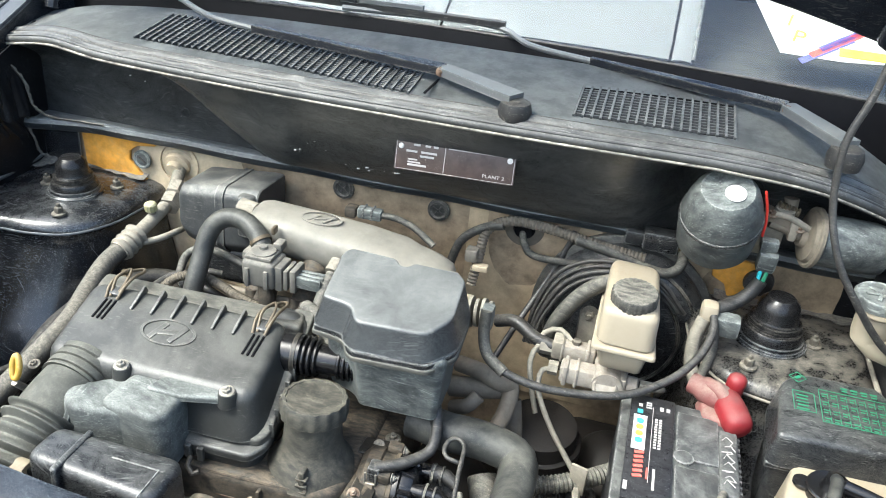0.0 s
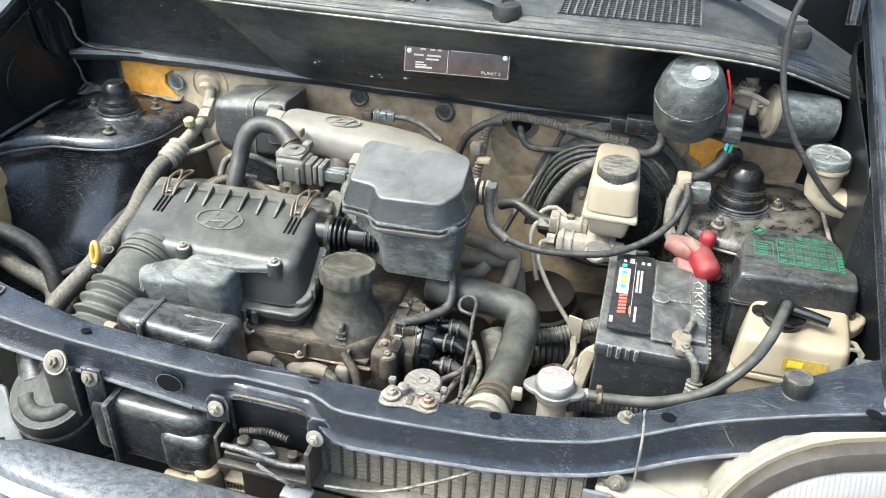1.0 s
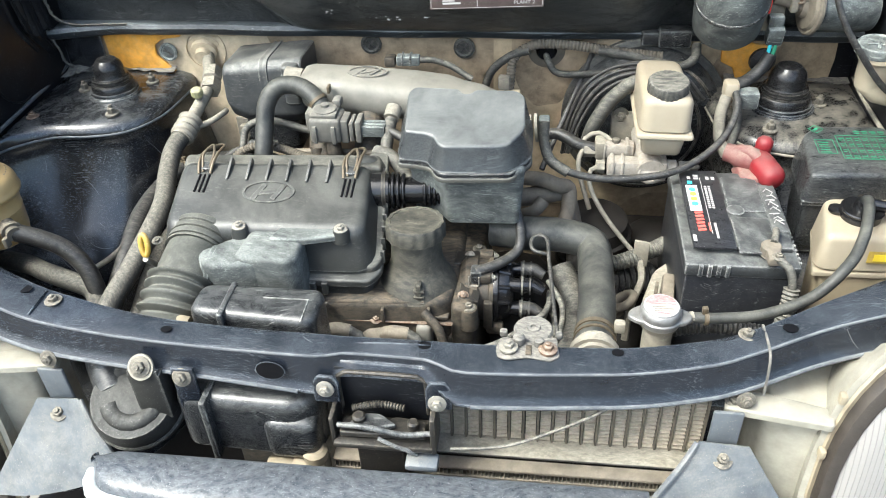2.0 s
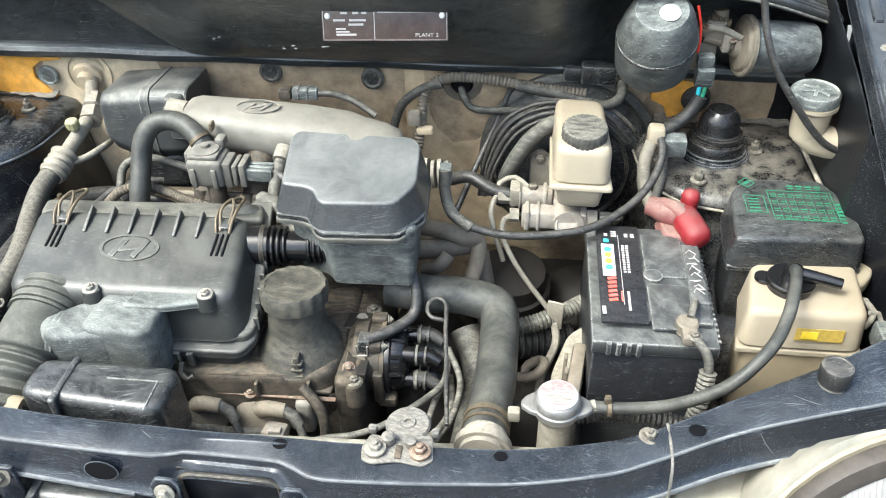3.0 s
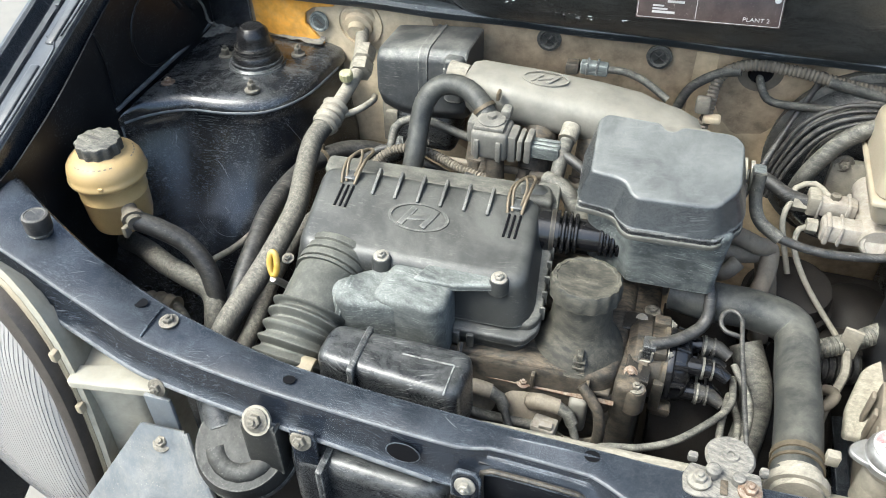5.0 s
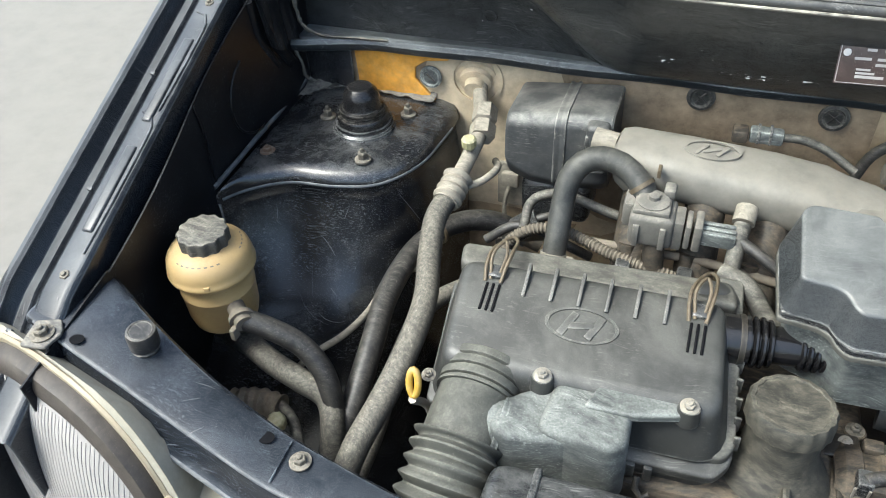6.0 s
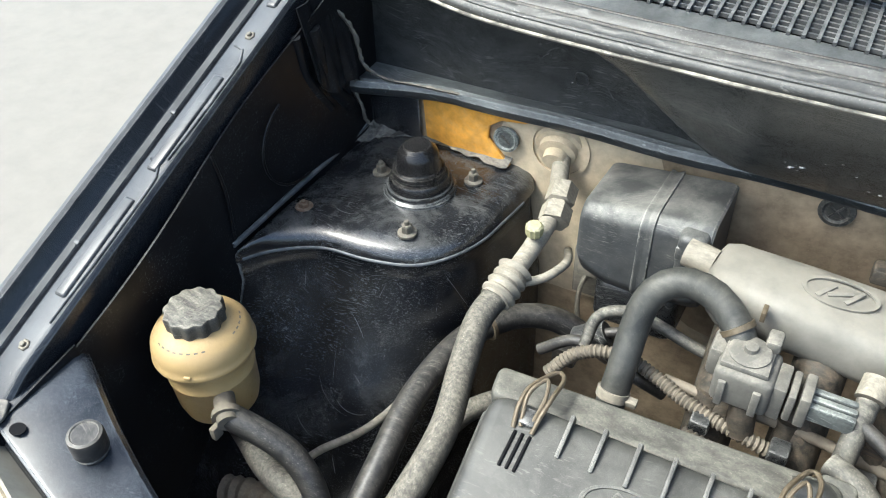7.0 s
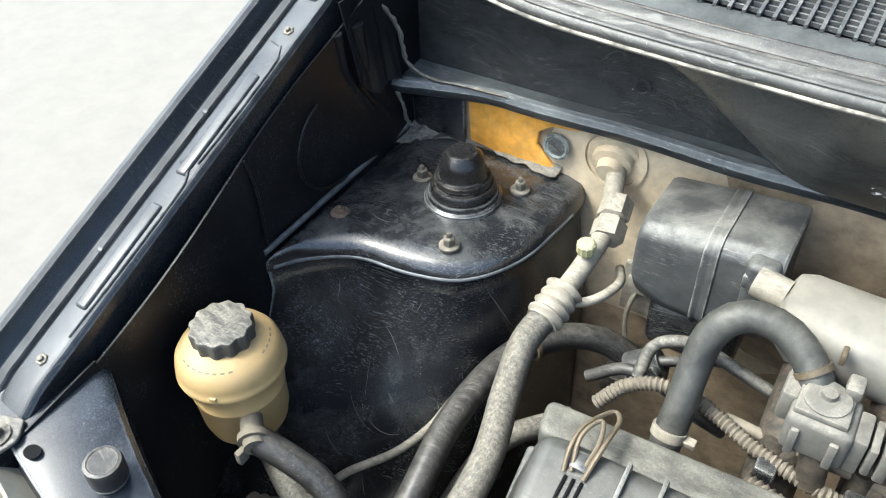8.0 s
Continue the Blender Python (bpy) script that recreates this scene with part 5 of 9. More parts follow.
part("box", prism([(-0.186, 0.080), (-0.180, 0.136), (-0.118, 0.136), (-0.110, 0.124), (-0.109, 0.086), (-0.122, 0.076)], 0.646, 0.722, 0.0075, 3, grow=0.001), M_CHALKY, res)
part("inlet", tube([(-0.212, 0.096, 0.688), (-0.236, 0.096, 0.690)], 0.026, 22), M_CHALKY, res)
part("inlet_rim", tube([(-0.216, 0.096, 0.688), (-0.222, 0.096, 0.689)], 0.029, 22), M_CHALKY, res)
part("arm", prism([(-0.152, 0.112), (-0.142, 0.139), (-0.070, 0.147), (-0.057, 0.141), (-0.060, 0.127), (-0.112, 0.112)], 0.7165, 0.7255, 0.003), M_CHALKY, res)
bolt(res, (-0.067, 0.136, 0.724), (0, 0, 1), 0.9)
bx = thing("relay_box", (-0.145, 0.028, 0.64), "glossy black plastic relay box behind the front rail", "relay box")
part("case", prism([(-0.216, 0.004), (-0.214, 0.054), (-0.068, 0.054), (-0.070, -0.006)], 0.630, 0.706, 0.011, 3, grow=0.001), M_PLAST, bx)
part("band", prism([(-0.178, -0.005), (-0.178, 0.054), (-0.171, 0.054), (-0.171, -0.005)], 0.632, 0.7085, 0.003), M_PLAST, bx)
for c, w in (((-0.108, 0.030, 0.7064), (0.052, 0.0016, 0.0016)), ((-0.083, 0.012, 0.7064), (0.0016, 0.036, 0.0016))):
    part("raised_line", box(c, w, 0.0006), M_PLAST, bx)
part("nipple", lathe([(0.012, 0), (0.012, 0.012), (0.009, 0.016)], (-0.222, 0.012, 0.672), (-1, 0, 0.2)), M_CREAMD, bx)

# ---- engine ----
eng = thing("engine", (-0.05, 0.2, 0.30), "grimy cast metal engine with a dusty valve cover", "engine")
part("block", prism([(-0.26, 0.10), (0.08, 0.115), (0.10, 0.33), (-0.26, 0.33)], 0.30, 0.585, 0.010, tilt=lambda x, y: 0), M_BLOCK, eng)
part("valve_cover", prism([(-0.17, 0.100), (0.030, 0.108), (0.062, 0.118), (0.072, 0.200), (0.070, 0.300), (-0.20, 0.300), (-0.20, 0.108)], 0.575, 0.640, 0.012, 3, grow=0.004), M_BLOCK, eng)
part("gasket_edge", prism([(-0.19, 0.108), (0.040, 0.112), (0.075, 0.118), (0.080, 0.30), (-0.21, 0.31), (-0.21, 0.110)], 0.598, 0.606, 0.002), M_BROWN, eng)
part("end_case", prism([(0.062, 0.108), (0.088, 0.112), (0.098, 0.200), (0.095, 0.310), (0.062, 0.310)], 0.44, 0.634, 0.008, grow=0.002), M_BLOCK, eng)
for at in ((0.046, 0.142, 0.634), (0.084, 0.118, 0.628), (-0.110, 0.140, 0.630), (0.088, 0.225, 0.636)):
    part("boss", lathe([(0.012, -0.03), (0.0115, -0.004), (0.010, 0)], at), M_BLOCK, eng)
    bolt(eng, at, (0, 0, 1), 0.9, BOLT_D)
part("heat_shield", sheet(lambda u, v: (-0.17 + 0.23 * u, 0.085 - 0.055 * v + 0.006 * math.sin(u * 20), 0.570 - 0.05 * v - 0.02 * math.sin(v * 3)), 24, 6, 0.003), M_BROWN, eng)
for x in (-0.162, -0.092, -0.020):
    part("heat_collar", lathe([(0.012, -0.002), (0.031, 0.000), (0.0325, 0.002), (0.028, 0.005), (0.016, 0.007), (0.013, 0.009)], (x + 0.004, 0.100, 0.584), (0.05, -0.80, 0.60), 30), M_BOOT, eng)
    ld = thing("spark_lead", (x, 0.108, 0.595), "dusty spark plug boot and ignition lead", "ignition lead", "ignition leads")
    part("boot", tube([(x + 0.004, 0.102, 0.588), (x + 0.004, 0.092, 0.602), (x + 0.014, 0.089, 0.608), (x + 0.032, 0.089, 0.606)], 0.0096, 16, ends=0.0080), M_BOOT, ld)
    part("boot_tip", tube([(x + 0.030, 0.089, 0.606), (x + 0.042, 0.087, 0.601), (x + 0.048, 0.082, 0.592)], 0.0066, 14), M_RUBBERD, ld)
    part("wire", tube([(x + 0.042, 0.087, 0.601), (x + 0.051, 0.078, 0.586), (x + 0.062, 0.062, 0.560), (x + 0.074, 0.044, 0.52)], 0.0045, 10), M_RUBBERD, ld)
part("front_ledge", prism([(-0.190, 0.106), (0.060, 0.110), (0.060, 0.130), (-0.190, 0.128)], 0.612, 0.617, 0.002), M_BLOCK, eng)
part("exhaust_cover", tube([(-0.20, 0.050, 0.500), (-0.08, 0.052, 0.512), (0.03, 0.055, 0.508), (0.07, 0.07, 0.48)], 0.030, 18), M_BROWN, eng)
part("dirty_lug", box((0.030, 0.106, 0.585), (0.020, 0.020, 0.050), 0.006, 3), M_ALU, eng)
wp = thing("pale_plug", (0.0, 0.08, 0.57), "dusty pale wiring plug below the leads", "connector")
part("plug", box((0.000, 0.081, 0.578), (0.026, 0.020, 0.016), 0.003, m=Matrix.Rotation(radians(-8), 4, "Z")), M_ALUP, wp)
part("plug_lip", box((0.002, 0.076, 0.588), (0.014, 0.008, 0.006), 0.001), M_ALUP, wp)
part("wire", tube([(-0.012, 0.081, 0.576), (-0.06, 0.084, 0.570), (-0.12, 0.084, 0.575), (-0.19, 0.08, 0.57)], 0.006, 10), M_RUBBERD, wp)
# oil filler
filler = thing("oil_filler", (0.016, 0.160, 0.63), "dusty black oil filler cap on its neck", "oil cap")
part("neck", lathe([(0.052, -0.026), (0.049, -0.020), (0.0455, -0.012), (0.0385, -0.002), (0.0345, 0.006), (0.0325, 0.014), (0.0312, 0.030), (0.0305, 0.048)], (0.016, 0.162, 0.655), (0, 0.08, 1), 36), M_OILY, filler)
part("web", box((0.024, 0.120, 0.640), (0.010, 0.018, 0.044), 0.003, taper=0.7), M_OILY, filler)
for k in range(4):
    part("web_ridge", box((0.024, 0.1135 + 0.001 * k, 0.628 + 0.008 * k), (0.013, 0.008, 0.003), 0.001), M_OILY, filler)
oc = part("cap", lathe([(0.033, 0), (0.0368, 0.002), (0.0372, 0.018), (0.0350, 0.0222), (0.0315, 0.0225), (0.0308, 0.0212), (0.001, 0.0214)], (0.016, 0.166, 0.698), (0, 0.10, 1), 96, 16, 0.0013), M_OILY, filler)
bars(Matrix.Translation((0.016, 0.166 + 0.0021, 0.698 + 0.0204)) @ Matrix.Rotation(radians(-5.7), 4, "X"), [(-0.009, -0.004, 0.006, 0.008), (0, -0.004, 0.006, 0.008), (0.009, -0.004, 0.006, 0.008), (0, 0.010, 0.010, 0.005)], M_OILY, oc, "raised_mark", 0.001)

# black box over the distributor end
tb = thing("relay_housing", (0.07, 0.24, 0.69), "large black plastic housing with a faded scuffed lid", "fuse box")
lid_out = [(-0.004, 0.218), (-0.008, 0.290), (0.000, 0.300), (0.058, 0.298), (0.064, 0.289), (0.074, 0.289), (0.080, 0.297), (0.134, 0.297), (0.146, 0.286), (0.148, 0.226), (0.126, 0.197), (0.048, 0.193), (0.040, 0.199), (0.034, 0.211), (0.024, 0.215)]
lid_top = prism([(0.071 + (x - 0.071) * 0.95, 0.250 + (y - 0.247) * 0.93) for x, y in lid_out], 0.780, 0.8255, 0.0036, 3, grow=0.010, tilt=lambda x, y: (y - 0.25) * 0.12)
for v in lid_top.verts:
    if v.co.z > 0.800:
        v.co.z += (v.co.y - 0.292) * 0.17
part("lid", lid_top, M_TOPPL, tb)
part("lid_lip", prism([(0.071 + (x - 0.071) * 1.075, 0.247 + (y - 0.247) * 1.09) for x, y in lid_out], 0.768, 0.7745, 0.0022, tilt=lambda x, y: (y - 0.25) * 0.12), M_AIRD, tb, "dusty rim under the lid")
part("lid_rim", prism([(0.071 + (x - 0.071) * 1.055, 0.247 + (y - 0.247) * 1.07) for x, y in lid_out], 0.773, 0.781, 0.002, tilt=lambda x, y: (y - 0.25) * 0.12), M_PLAST, tb)
part("case", prism([(0.000, 0.228), (0.000, 0.290), (0.136, 0.290), (0.144, 0.280), (0.146, 0.208), (0.138, 0.200), (0.050, 0.197), (0.040, 0.212)], 0.690, 0.776, 0.008, 3, grow=-0.006), M_GREYPL, tb)

# distributor
dist = thing("distributor", (0.11, 0.165, 0.60), "black glossy ignition distributor on the engine's end", "distributor")
DA, DC = (1, 0.04, 0.0), Vector((0.088, 0.180, 0.606))
part("housing", lathe([(0.036, -0.020), (0.043, -0.012), (0.043, 0.002), (0.040, 0.004), (0.040, 0.016), (0.043, 0.018), (0.043, 0.022)], DC, DA, 30), M_BLOCK, dist)
for a in (60, 120, 250):
    q = DC + Vector((0.012, 0.044 * math.cos(radians(a)), 0.044 * math.sin(radians(a))))
    lug = part("cap_lug", box(q, (0.018, 0.014, 0.012), 0.003), M_BLOCK, dist)
    bolt(dist, q + Vector((0.010, 0, 0.0)), (1, 0, 0.1), 0.6)
part("cap", lathe([(0.042, 0.022), (0.0425, 0.024), (0.0425, 0.028), (0.0395, 0.030), (0.039, 0.038), (0.036, 0.044), (0.030, 0.047), (0.014, 0.050)], DC, DA, 36), M_DOME, dist)
for k in range(6):
    a = radians(15 + 30 * k)
    part("cap_rib", tube([DC + Vector((0.030, 0.0400 * math.cos(a), 0.0400 * math.sin(a))), DC + Vector((0.044, 0.0365 * math.cos(a), 0.0365 * math.sin(a)))], 0.003, 8), M_DOME, dist)
for k in range(5):
    a = radians(72 * k + 54)
    rr = 0.0265 if k else 0.0275
    p = DC + Vector((0.040, rr * math.cos(a), rr * math.sin(a)))
    part("tower", tube([p, p + Vector((0.026, 0, 0))], 0.0092, 18), M_DOME, dist)
    bt = part("terminal_boot", tube([p + Vector((0.016, 0, 0)), p + Vector((0.034, 0, 0)), p + Vector((0.046, -0.005, -0.004))], 0.0108, 18, ends=0.0062), M_DOME if k % 2 else M_RUBBER, dist)
    part("boot_ring", tube([p + Vector((0.018, 0, 0)), p + Vector((0.0205, 0, 0))], 0.0118, 18), M_RUBBERD, bt)
    part("boot_ring", tube([p + Vector((0.028, 0, 0)), p + Vector((0.0300, 0, 0))], 0.0110, 18), M_RUBBER, bt)
part("bracket", box((0.092, 0.176, 0.634), (0.026, 0.036, 0.010), 0.003), M_BLOCK, dist)
part("clip_strap", box((0.106, 0.140, 0.598), (0.012, 0.010, 0.044), 0.003), M_BLOCK, dist)
part("foot", box((0.114, 0.146, 0.572), (0.022, 0.016, 0.014), 0.004), M_BLOCK, dist)
part("connector", box((0.090, 0.160, 0.643), (0.014, 0.018, 0.026), 0.003), M_PLAST, dist)
part("connector_clip", tube([(0.082, 0.150, 0.650), (0.082, 0.150, 0.636), (0.094, 0.150, 0.636), (0.094, 0.150, 0.650)], 0.0013, 6), M_STEEL, dist)
for at in ((0.078, 0.140, 0.622), (0.078, 0.205, 0.640)):
    bolt(dist, at, (0, -0.5, 1), 0.7)


def cable(name, label, pts, r, material, category="cable", rib=0.0, pitch=0.006, group=""):
    c = thing(name, pts[0], label, category, group)
    part("sleeve" if rib else "line", tube(pts, r, 12, 0.006, rib, pitch), material, c)
    return c


cable("distributor_wire", "black sleeved wire to the distributor", [(0.090, 0.158, 0.652), (0.118, 0.172, 0.656), (0.140, 0.196, 0.660), (0.142, 0.212, 0.680), (0.135, 0.225, 0.70)], 0.0065, M_RUBBER)
loop_ = [(0.1665 + 0.0108 * math.cos(radians(a)), 0.1985 + 0.0135 * math.sin(radians(a)), 0.669 + 0.003 * math.sin(radians(a))) for a in range(0, 261, 20)]
cable("wire_loop", "black wire bent to a tall loop beside the distributor", [(0.192, 0.058, 0.640), (0.187, 0.098, 0.648), (0.183, 0.138, 0.655), (0.179, 0.172, 0.663)] + loop_ + [(0.172, 0.1858, 0.664), (0.180, 0.187, 0.661)], 0.0025, M_RUBBER)
for k, pts in enumerate(([(0.182, 0.175, 0.610), (0.178, 0.13, 0.618), (0.150, 0.088, 0.625), (0.124, 0.064, 0.624), (0.094, 0.050, 0.622), (0.063, 0.042, 0.622), (0.030, 0.030, 0.610)], [(0.184, 0.170, 0.590), (0.190, 0.12, 0.600), (0.180, 0.07, 0.615), (0.150, 0.03, 0.630)],
                         [(0.180, 0.185, 0.620), (0.198, 0.14, 0.615), (0.192, 0.09, 0.610), (0.170, 0.045, 0.610)], [(0.180, 0.16, 0.60), (0.172, 0.11, 0.610), (0.168, 0.06, 0.62), (0.165, 0.02, 0.62)])):
    cable("ignition_cable", "dusty grey ignition cable from the distributor", pts, 0.0038, M_RUBBERD, "cable", group="ignition cables")

cable("lower_radiator_hose", "broad grey dusty hose deep beside the gearbox", [(0.195, 0.240, 0.600), (0.212, 0.205, 0.575), (0.214, 0.178, 0.555), (0.207, 0.140, 0.530), (0.198, 0.095, 0.490)], 0.0180, M_RUBBERD, "coolant hose")

# ---- hoses ----
rh = thing("radiator_hose", (0.22, 0.1, 0.62), "thick black upper radiator hose bent to the radiator", "coolant hose")
part("hose", tube([(0.105, 0.245, 0.655), (0.150, 0.236, 0.657), (0.180, 0.238, 0.656), (0.208, 0.238, 0.652), (0.227, 0.235, 0.648), (0.2365, 0.221, 0.645), (0.2375, 0.172, 0.640), (0.237, 0.117, 0.645), (0.233, 0.064, 0.652), (0.230, 0.030, 0.655)], 0.0222, 22), M_HOSE, rh)
part("clamp", tube([(0.2325, 0.058, 0.653), (0.2320, 0.052, 0.6535)], 0.0238, 22), M_WIRE, rh)
part("clamp", tube([(0.2316, 0.046, 0.654), (0.2314, 0.043, 0.6542)], 0.0238, 22), M_WIRE, rh)
part("clamp_ear", box((0.258, 0.055, 0.668), (0.012, 0.010, 0.014), 0.002), M_DUSTY, rh)
part("spigot", tube([(0.231, 0.035, 0.655), (0.230, 0.010, 0.657)], 0.0225, 22), M_DUSTY, rh)
part("spigot_rim", tube([(0.2305, 0.026, 0.656), (0.230, 0.017, 0.656)], 0.0275, 22), M_DUSTY, rh)
cable("vacuum_line", "long black rubber line looped across to the strut tower", [(0.166, 0.300, 0.785), (0.167, 0.296, 0.762), (0.175, 0.284, 0.742), (0.198, 0.273, 0.730), (0.251, 0.271, 0.722), (0.326, 0.289, 0.722), (0.375, 0.321, 0.732), (0.404, 0.350, 0.750), (0.418, 0.381, 0.770), (0.416, 0.408, 0.785)], 0.0048, M_RUBBER, "hose")
cable("vacuum_stub", "pale grey hose end", [(0.166, 0.302, 0.786), (0.167, 0.294, 0.760), (0.176, 0.283, 0.740), (0.199, 0.272, 0.729)], 0.0068, M_RUBBERD, "hose")
OVER = cable("overflow_hose", "dark rubber overflow hose from tank to radiator neck", [(0.540, 0.214, 0.740), (0.536, 0.198, 0.750), (0.527, 0.168, 0.755), (0.513, 0.130, 0.748), (0.493, 0.098, 0.735), (0.458, 0.075, 0.708), (0.410, 0.061, 0.692), (0.364, 0.055, 0.688), (0.322, 0.056, 0.686)], 0.0062, M_HOSE, "hose")
cable("washer_line", "thin black washer hose hanging beside the filler neck", [(0.515, 0.42, 1.12), (0.506, 0.41, 1.062), (0.493, 0.40, 1.012), (0.498, 0.390, 0.950), (0.515, 0.375, 0.90), (0.543, 0.368, 0.858), (0.590, 0.368, 0.805), (0.637, 0.380, 0.780)], 0.0040, M_RUBBER, "hose")
hs = thing("ac_hose", (-0.35, 0.3, 0.6), "dusty air-conditioning hose with metal fittings", "hose")
part("pipe", tube([(-0.372, 0.548, 0.770), (-0.362, 0.515, 0.757), (-0.350, 0.475, 0.742), (-0.350, 0.432, 0.732), (-0.354, 0.395, 0.722), (-0.357, 0.365, 0.714)], 0.0095, 16), M_DUSTY, hs)
part("fitting", lathe([(0.016, 0), (0.016, 0.018), (0.012, 0.020), (0.012, 0.022), (0.0155, 0.024), (0.0155, 0.044)], (-0.345, 0.462, 0.737), (-0.14, 0.85, 0.32), 6), M_DUSTY, hs)
part("collar", tube([(-0.354, 0.395, 0.722), (-0.355, 0.384, 0.719), (-0.358, 0.360, 0.712)], 0.0165, 18, rib=0.002, pitch=0.010), M_DUSTY, hs)
part("grommet", lathe([(0.028, 0), (0.026, 0.004), (0.021, 0.005), (0.020, 0.012), (0.013, 0.014), (0.012, 0.024)], (-0.375, 0.544, 0.771), (0.10, -1, -0.30)), M_TAN, hs)
part("bulkhead_ring", ring_disc(Matrix.Translation((-0.374, 0.5415, 0.770)) @ toward((0, -1, 0.05)), 0.030, 0.0345, 0.004, 36), M_TAN, hs)
part("valve_stem", tube([(-0.350, 0.432, 0.735), (-0.350, 0.428, 0.748)], 0.005, 12), M_DUSTY, hs)
part("valve_cap", lathe([(0.0085, 0), (0.009, 0.002), (0.009, 0.010), (0.007, 0.012)], (-0.350, 0.428, 0.746), (0, -0.1, 1), 24, 12, 0.001), M_CAPG, hs)
part("hose", tube([(-0.357, 0.368, 0.715), (-0.362, 0.335, 0.706), (-0.352, 0.286, 0.698), (-0.336, 0.225, 0.690), (-0.334, 0.165, 0.680), (-0.340, 0.115, 0.665), (-0.351, 0.062, 0.645), (-0.362, 0.030, 0.600)], 0.0130, 18), M_SANDH, hs)
part("thin_pipe", tube([(-0.330, 0.470, 0.700), (-0.318, 0.435, 0.715), (-0.328, 0.405, 0.716), (-0.349, 0.390, 0.712)], 0.0045, 12), M_DUSTY, hs)
h2 = cable("heater_hose", "black rubber hose curving behind the strut tower", [(-0.280, 0.440, 0.612), (-0.325, 0.438, 0.630), (-0.365, 0.412, 0.638), (-0.394, 0.357, 0.640), (-0.402, 0.276, 0.636), (-0.396, 0.205, 0.620), (-0.395, 0.140, 0.590), (-0.405, 0.10, 0.545)], 0.0135, M_RUBBER, "hose")
cable("lower_hose", "dusty rubber hose low beside the engine", [(-0.32, 0.36, 0.60), (-0.365, 0.30, 0.60), (-0.375, 0.22, 0.585), (-0.372, 0.14, 0.56), (-0.380, 0.07, 0.53)], 0.011, M_SANDH, "hose")
cable("brake_pipe", "thin dusty metal pipe along the strut tower", [(-0.500, 0.205, 0.548), (-0.485, 0.221, 0.562), (-0.456, 0.254, 0.572), (-0.436, 0.287, 0.587), (-0.424, 0.330, 0.604), (-0.400, 0.36, 0.60)], 0.0042, M_DUSTY, "pipe")

# ---- intake manifold ----
man = thing("intake_manifold", (-0.03, 0.40, 0.72), "sand-dusted cast aluminium intake manifold", "manifold")
rings = []
for x, y, z, ry, rz in ((-0.182, 0.418, 0.772, 0.016, 0.016), (-0.176, 0.418, 0.772, 0.030, 0.024), (-0.165, 0.416, 0.770, 0.036, 0.029), (-0.10, 0.414, 0.768, 0.038, 0.029), (-0.02, 0.410, 0.764, 0.040, 0.029),
                        (0.03, 0.404, 0.760, 0.042, 0.029), (0.05, 0.402, 0.754, 0.038, 0.030), (0.078, 0.397, 0.750, 0.036, 0.031), (0.098, 0.390, 0.746, 0.032, 0.031), (0.108, 0.386, 0.742, 0.020, 0.022)):
    rings.append([(x, y + ry * math.copysign(abs(math.cos(a)) ** 0.7, math.cos(a)), z + rz * math.copysign(abs(math.sin(a)) ** 0.7, math.sin(a))) for a in (2 * math.pi * j / 28 for j in range(28))])
part("plenum", loft(rings), M_ALU, man, "", 60)
part("inlet_pipe", tube([(-0.205, 0.424, 0.784), (-0.180, 0.420, 0.782)], 0.013, 16), M_DUSTY, man)
mb = Matrix.Translation((-0.083, 0.412, 0.7965)) @ Matrix.Rotation(radians(4), 4, "X")
part("badge", ring_disc(mb, 0.0255, 0.0285, 0.0018, 36, 0.55), M_ALU, man)
for dx, ang in ((-0.0105, -34), (0.0105, -34), (0.0, -66)):
    b = box((0, 0, 0), (0.0042, 0.020, 0.0016), 0.0006)
    bmesh.ops.transform(b, matrix=mb @ pose(dx, 0, 0.0008, 0, 0, ang), verts=b.verts)
    part("badge_bar", b, M_ALU, man)
for k in range(4):
    x = -0.145 + 0.066 * k
    # Darker metal than the plenum, painting in the shade beneath it
    part("runner", tube([(x, 0.400, 0.750), (x, 0.368, 0.715), (x, 0.335, 0.665), (x, 0.320, 0.610)], 0.021, 16), M_BLOCK, man)
part("flange", box((-0.04, 0.318, 0.61), (0.29, 0.014, 0.06), 0.004), M_ALU, man)
part("front_boss", tube([(-0.040, 0.368, 0.765), (-0.042, 0.352, 0.757)], 0.011, 16), M_DUSTY, man)
part("lug", box((0.085, 0.372, 0.770), (0.060, 0.030, 0.018), 0.006), M_ALU, man)
pb_ = thing("air_surge_box", (-0.25, 0.48, 0.70), "dark grey plastic vacuum box with a moulded band", "vacuum box")


def surge_ring(x, k, drop):
    """Outline of the box across the car at x: sloped lid, upright front, tucked-in foot."""
    out = rounded([(0.524, 0.690), (0.524, 0.791), (0.446, 0.796), (0.4350, 0.786), (0.4315, 0.712 + drop), (0.446, 0.694 + drop * 0.7)], 0.0035, 4)
    return [(x, 0.480 + (p.x - 0.480) * k, 0.745 + (p.y - 0.745) * k + (x + 0.25) * 0.10) for p in out]


part("case", loft([surge_ring(x, k, d) for x, k, d in ((-0.3090, 0.935, 0.030), (-0.3078, 0.965, 0.028), (-0.3050, 0.990, 0.024), (-0.300, 1.0, 0.020), (-0.280, 1.0, 0.006), (-0.250, 1.0, 0.0), (-0.205, 1.0, 0.0), (-0.196, 0.995, 0.0), (-0.190, 0.975, 0.002), (-0.188, 0.945, 0.004))]), M_SURGE, pb_, "", 28)
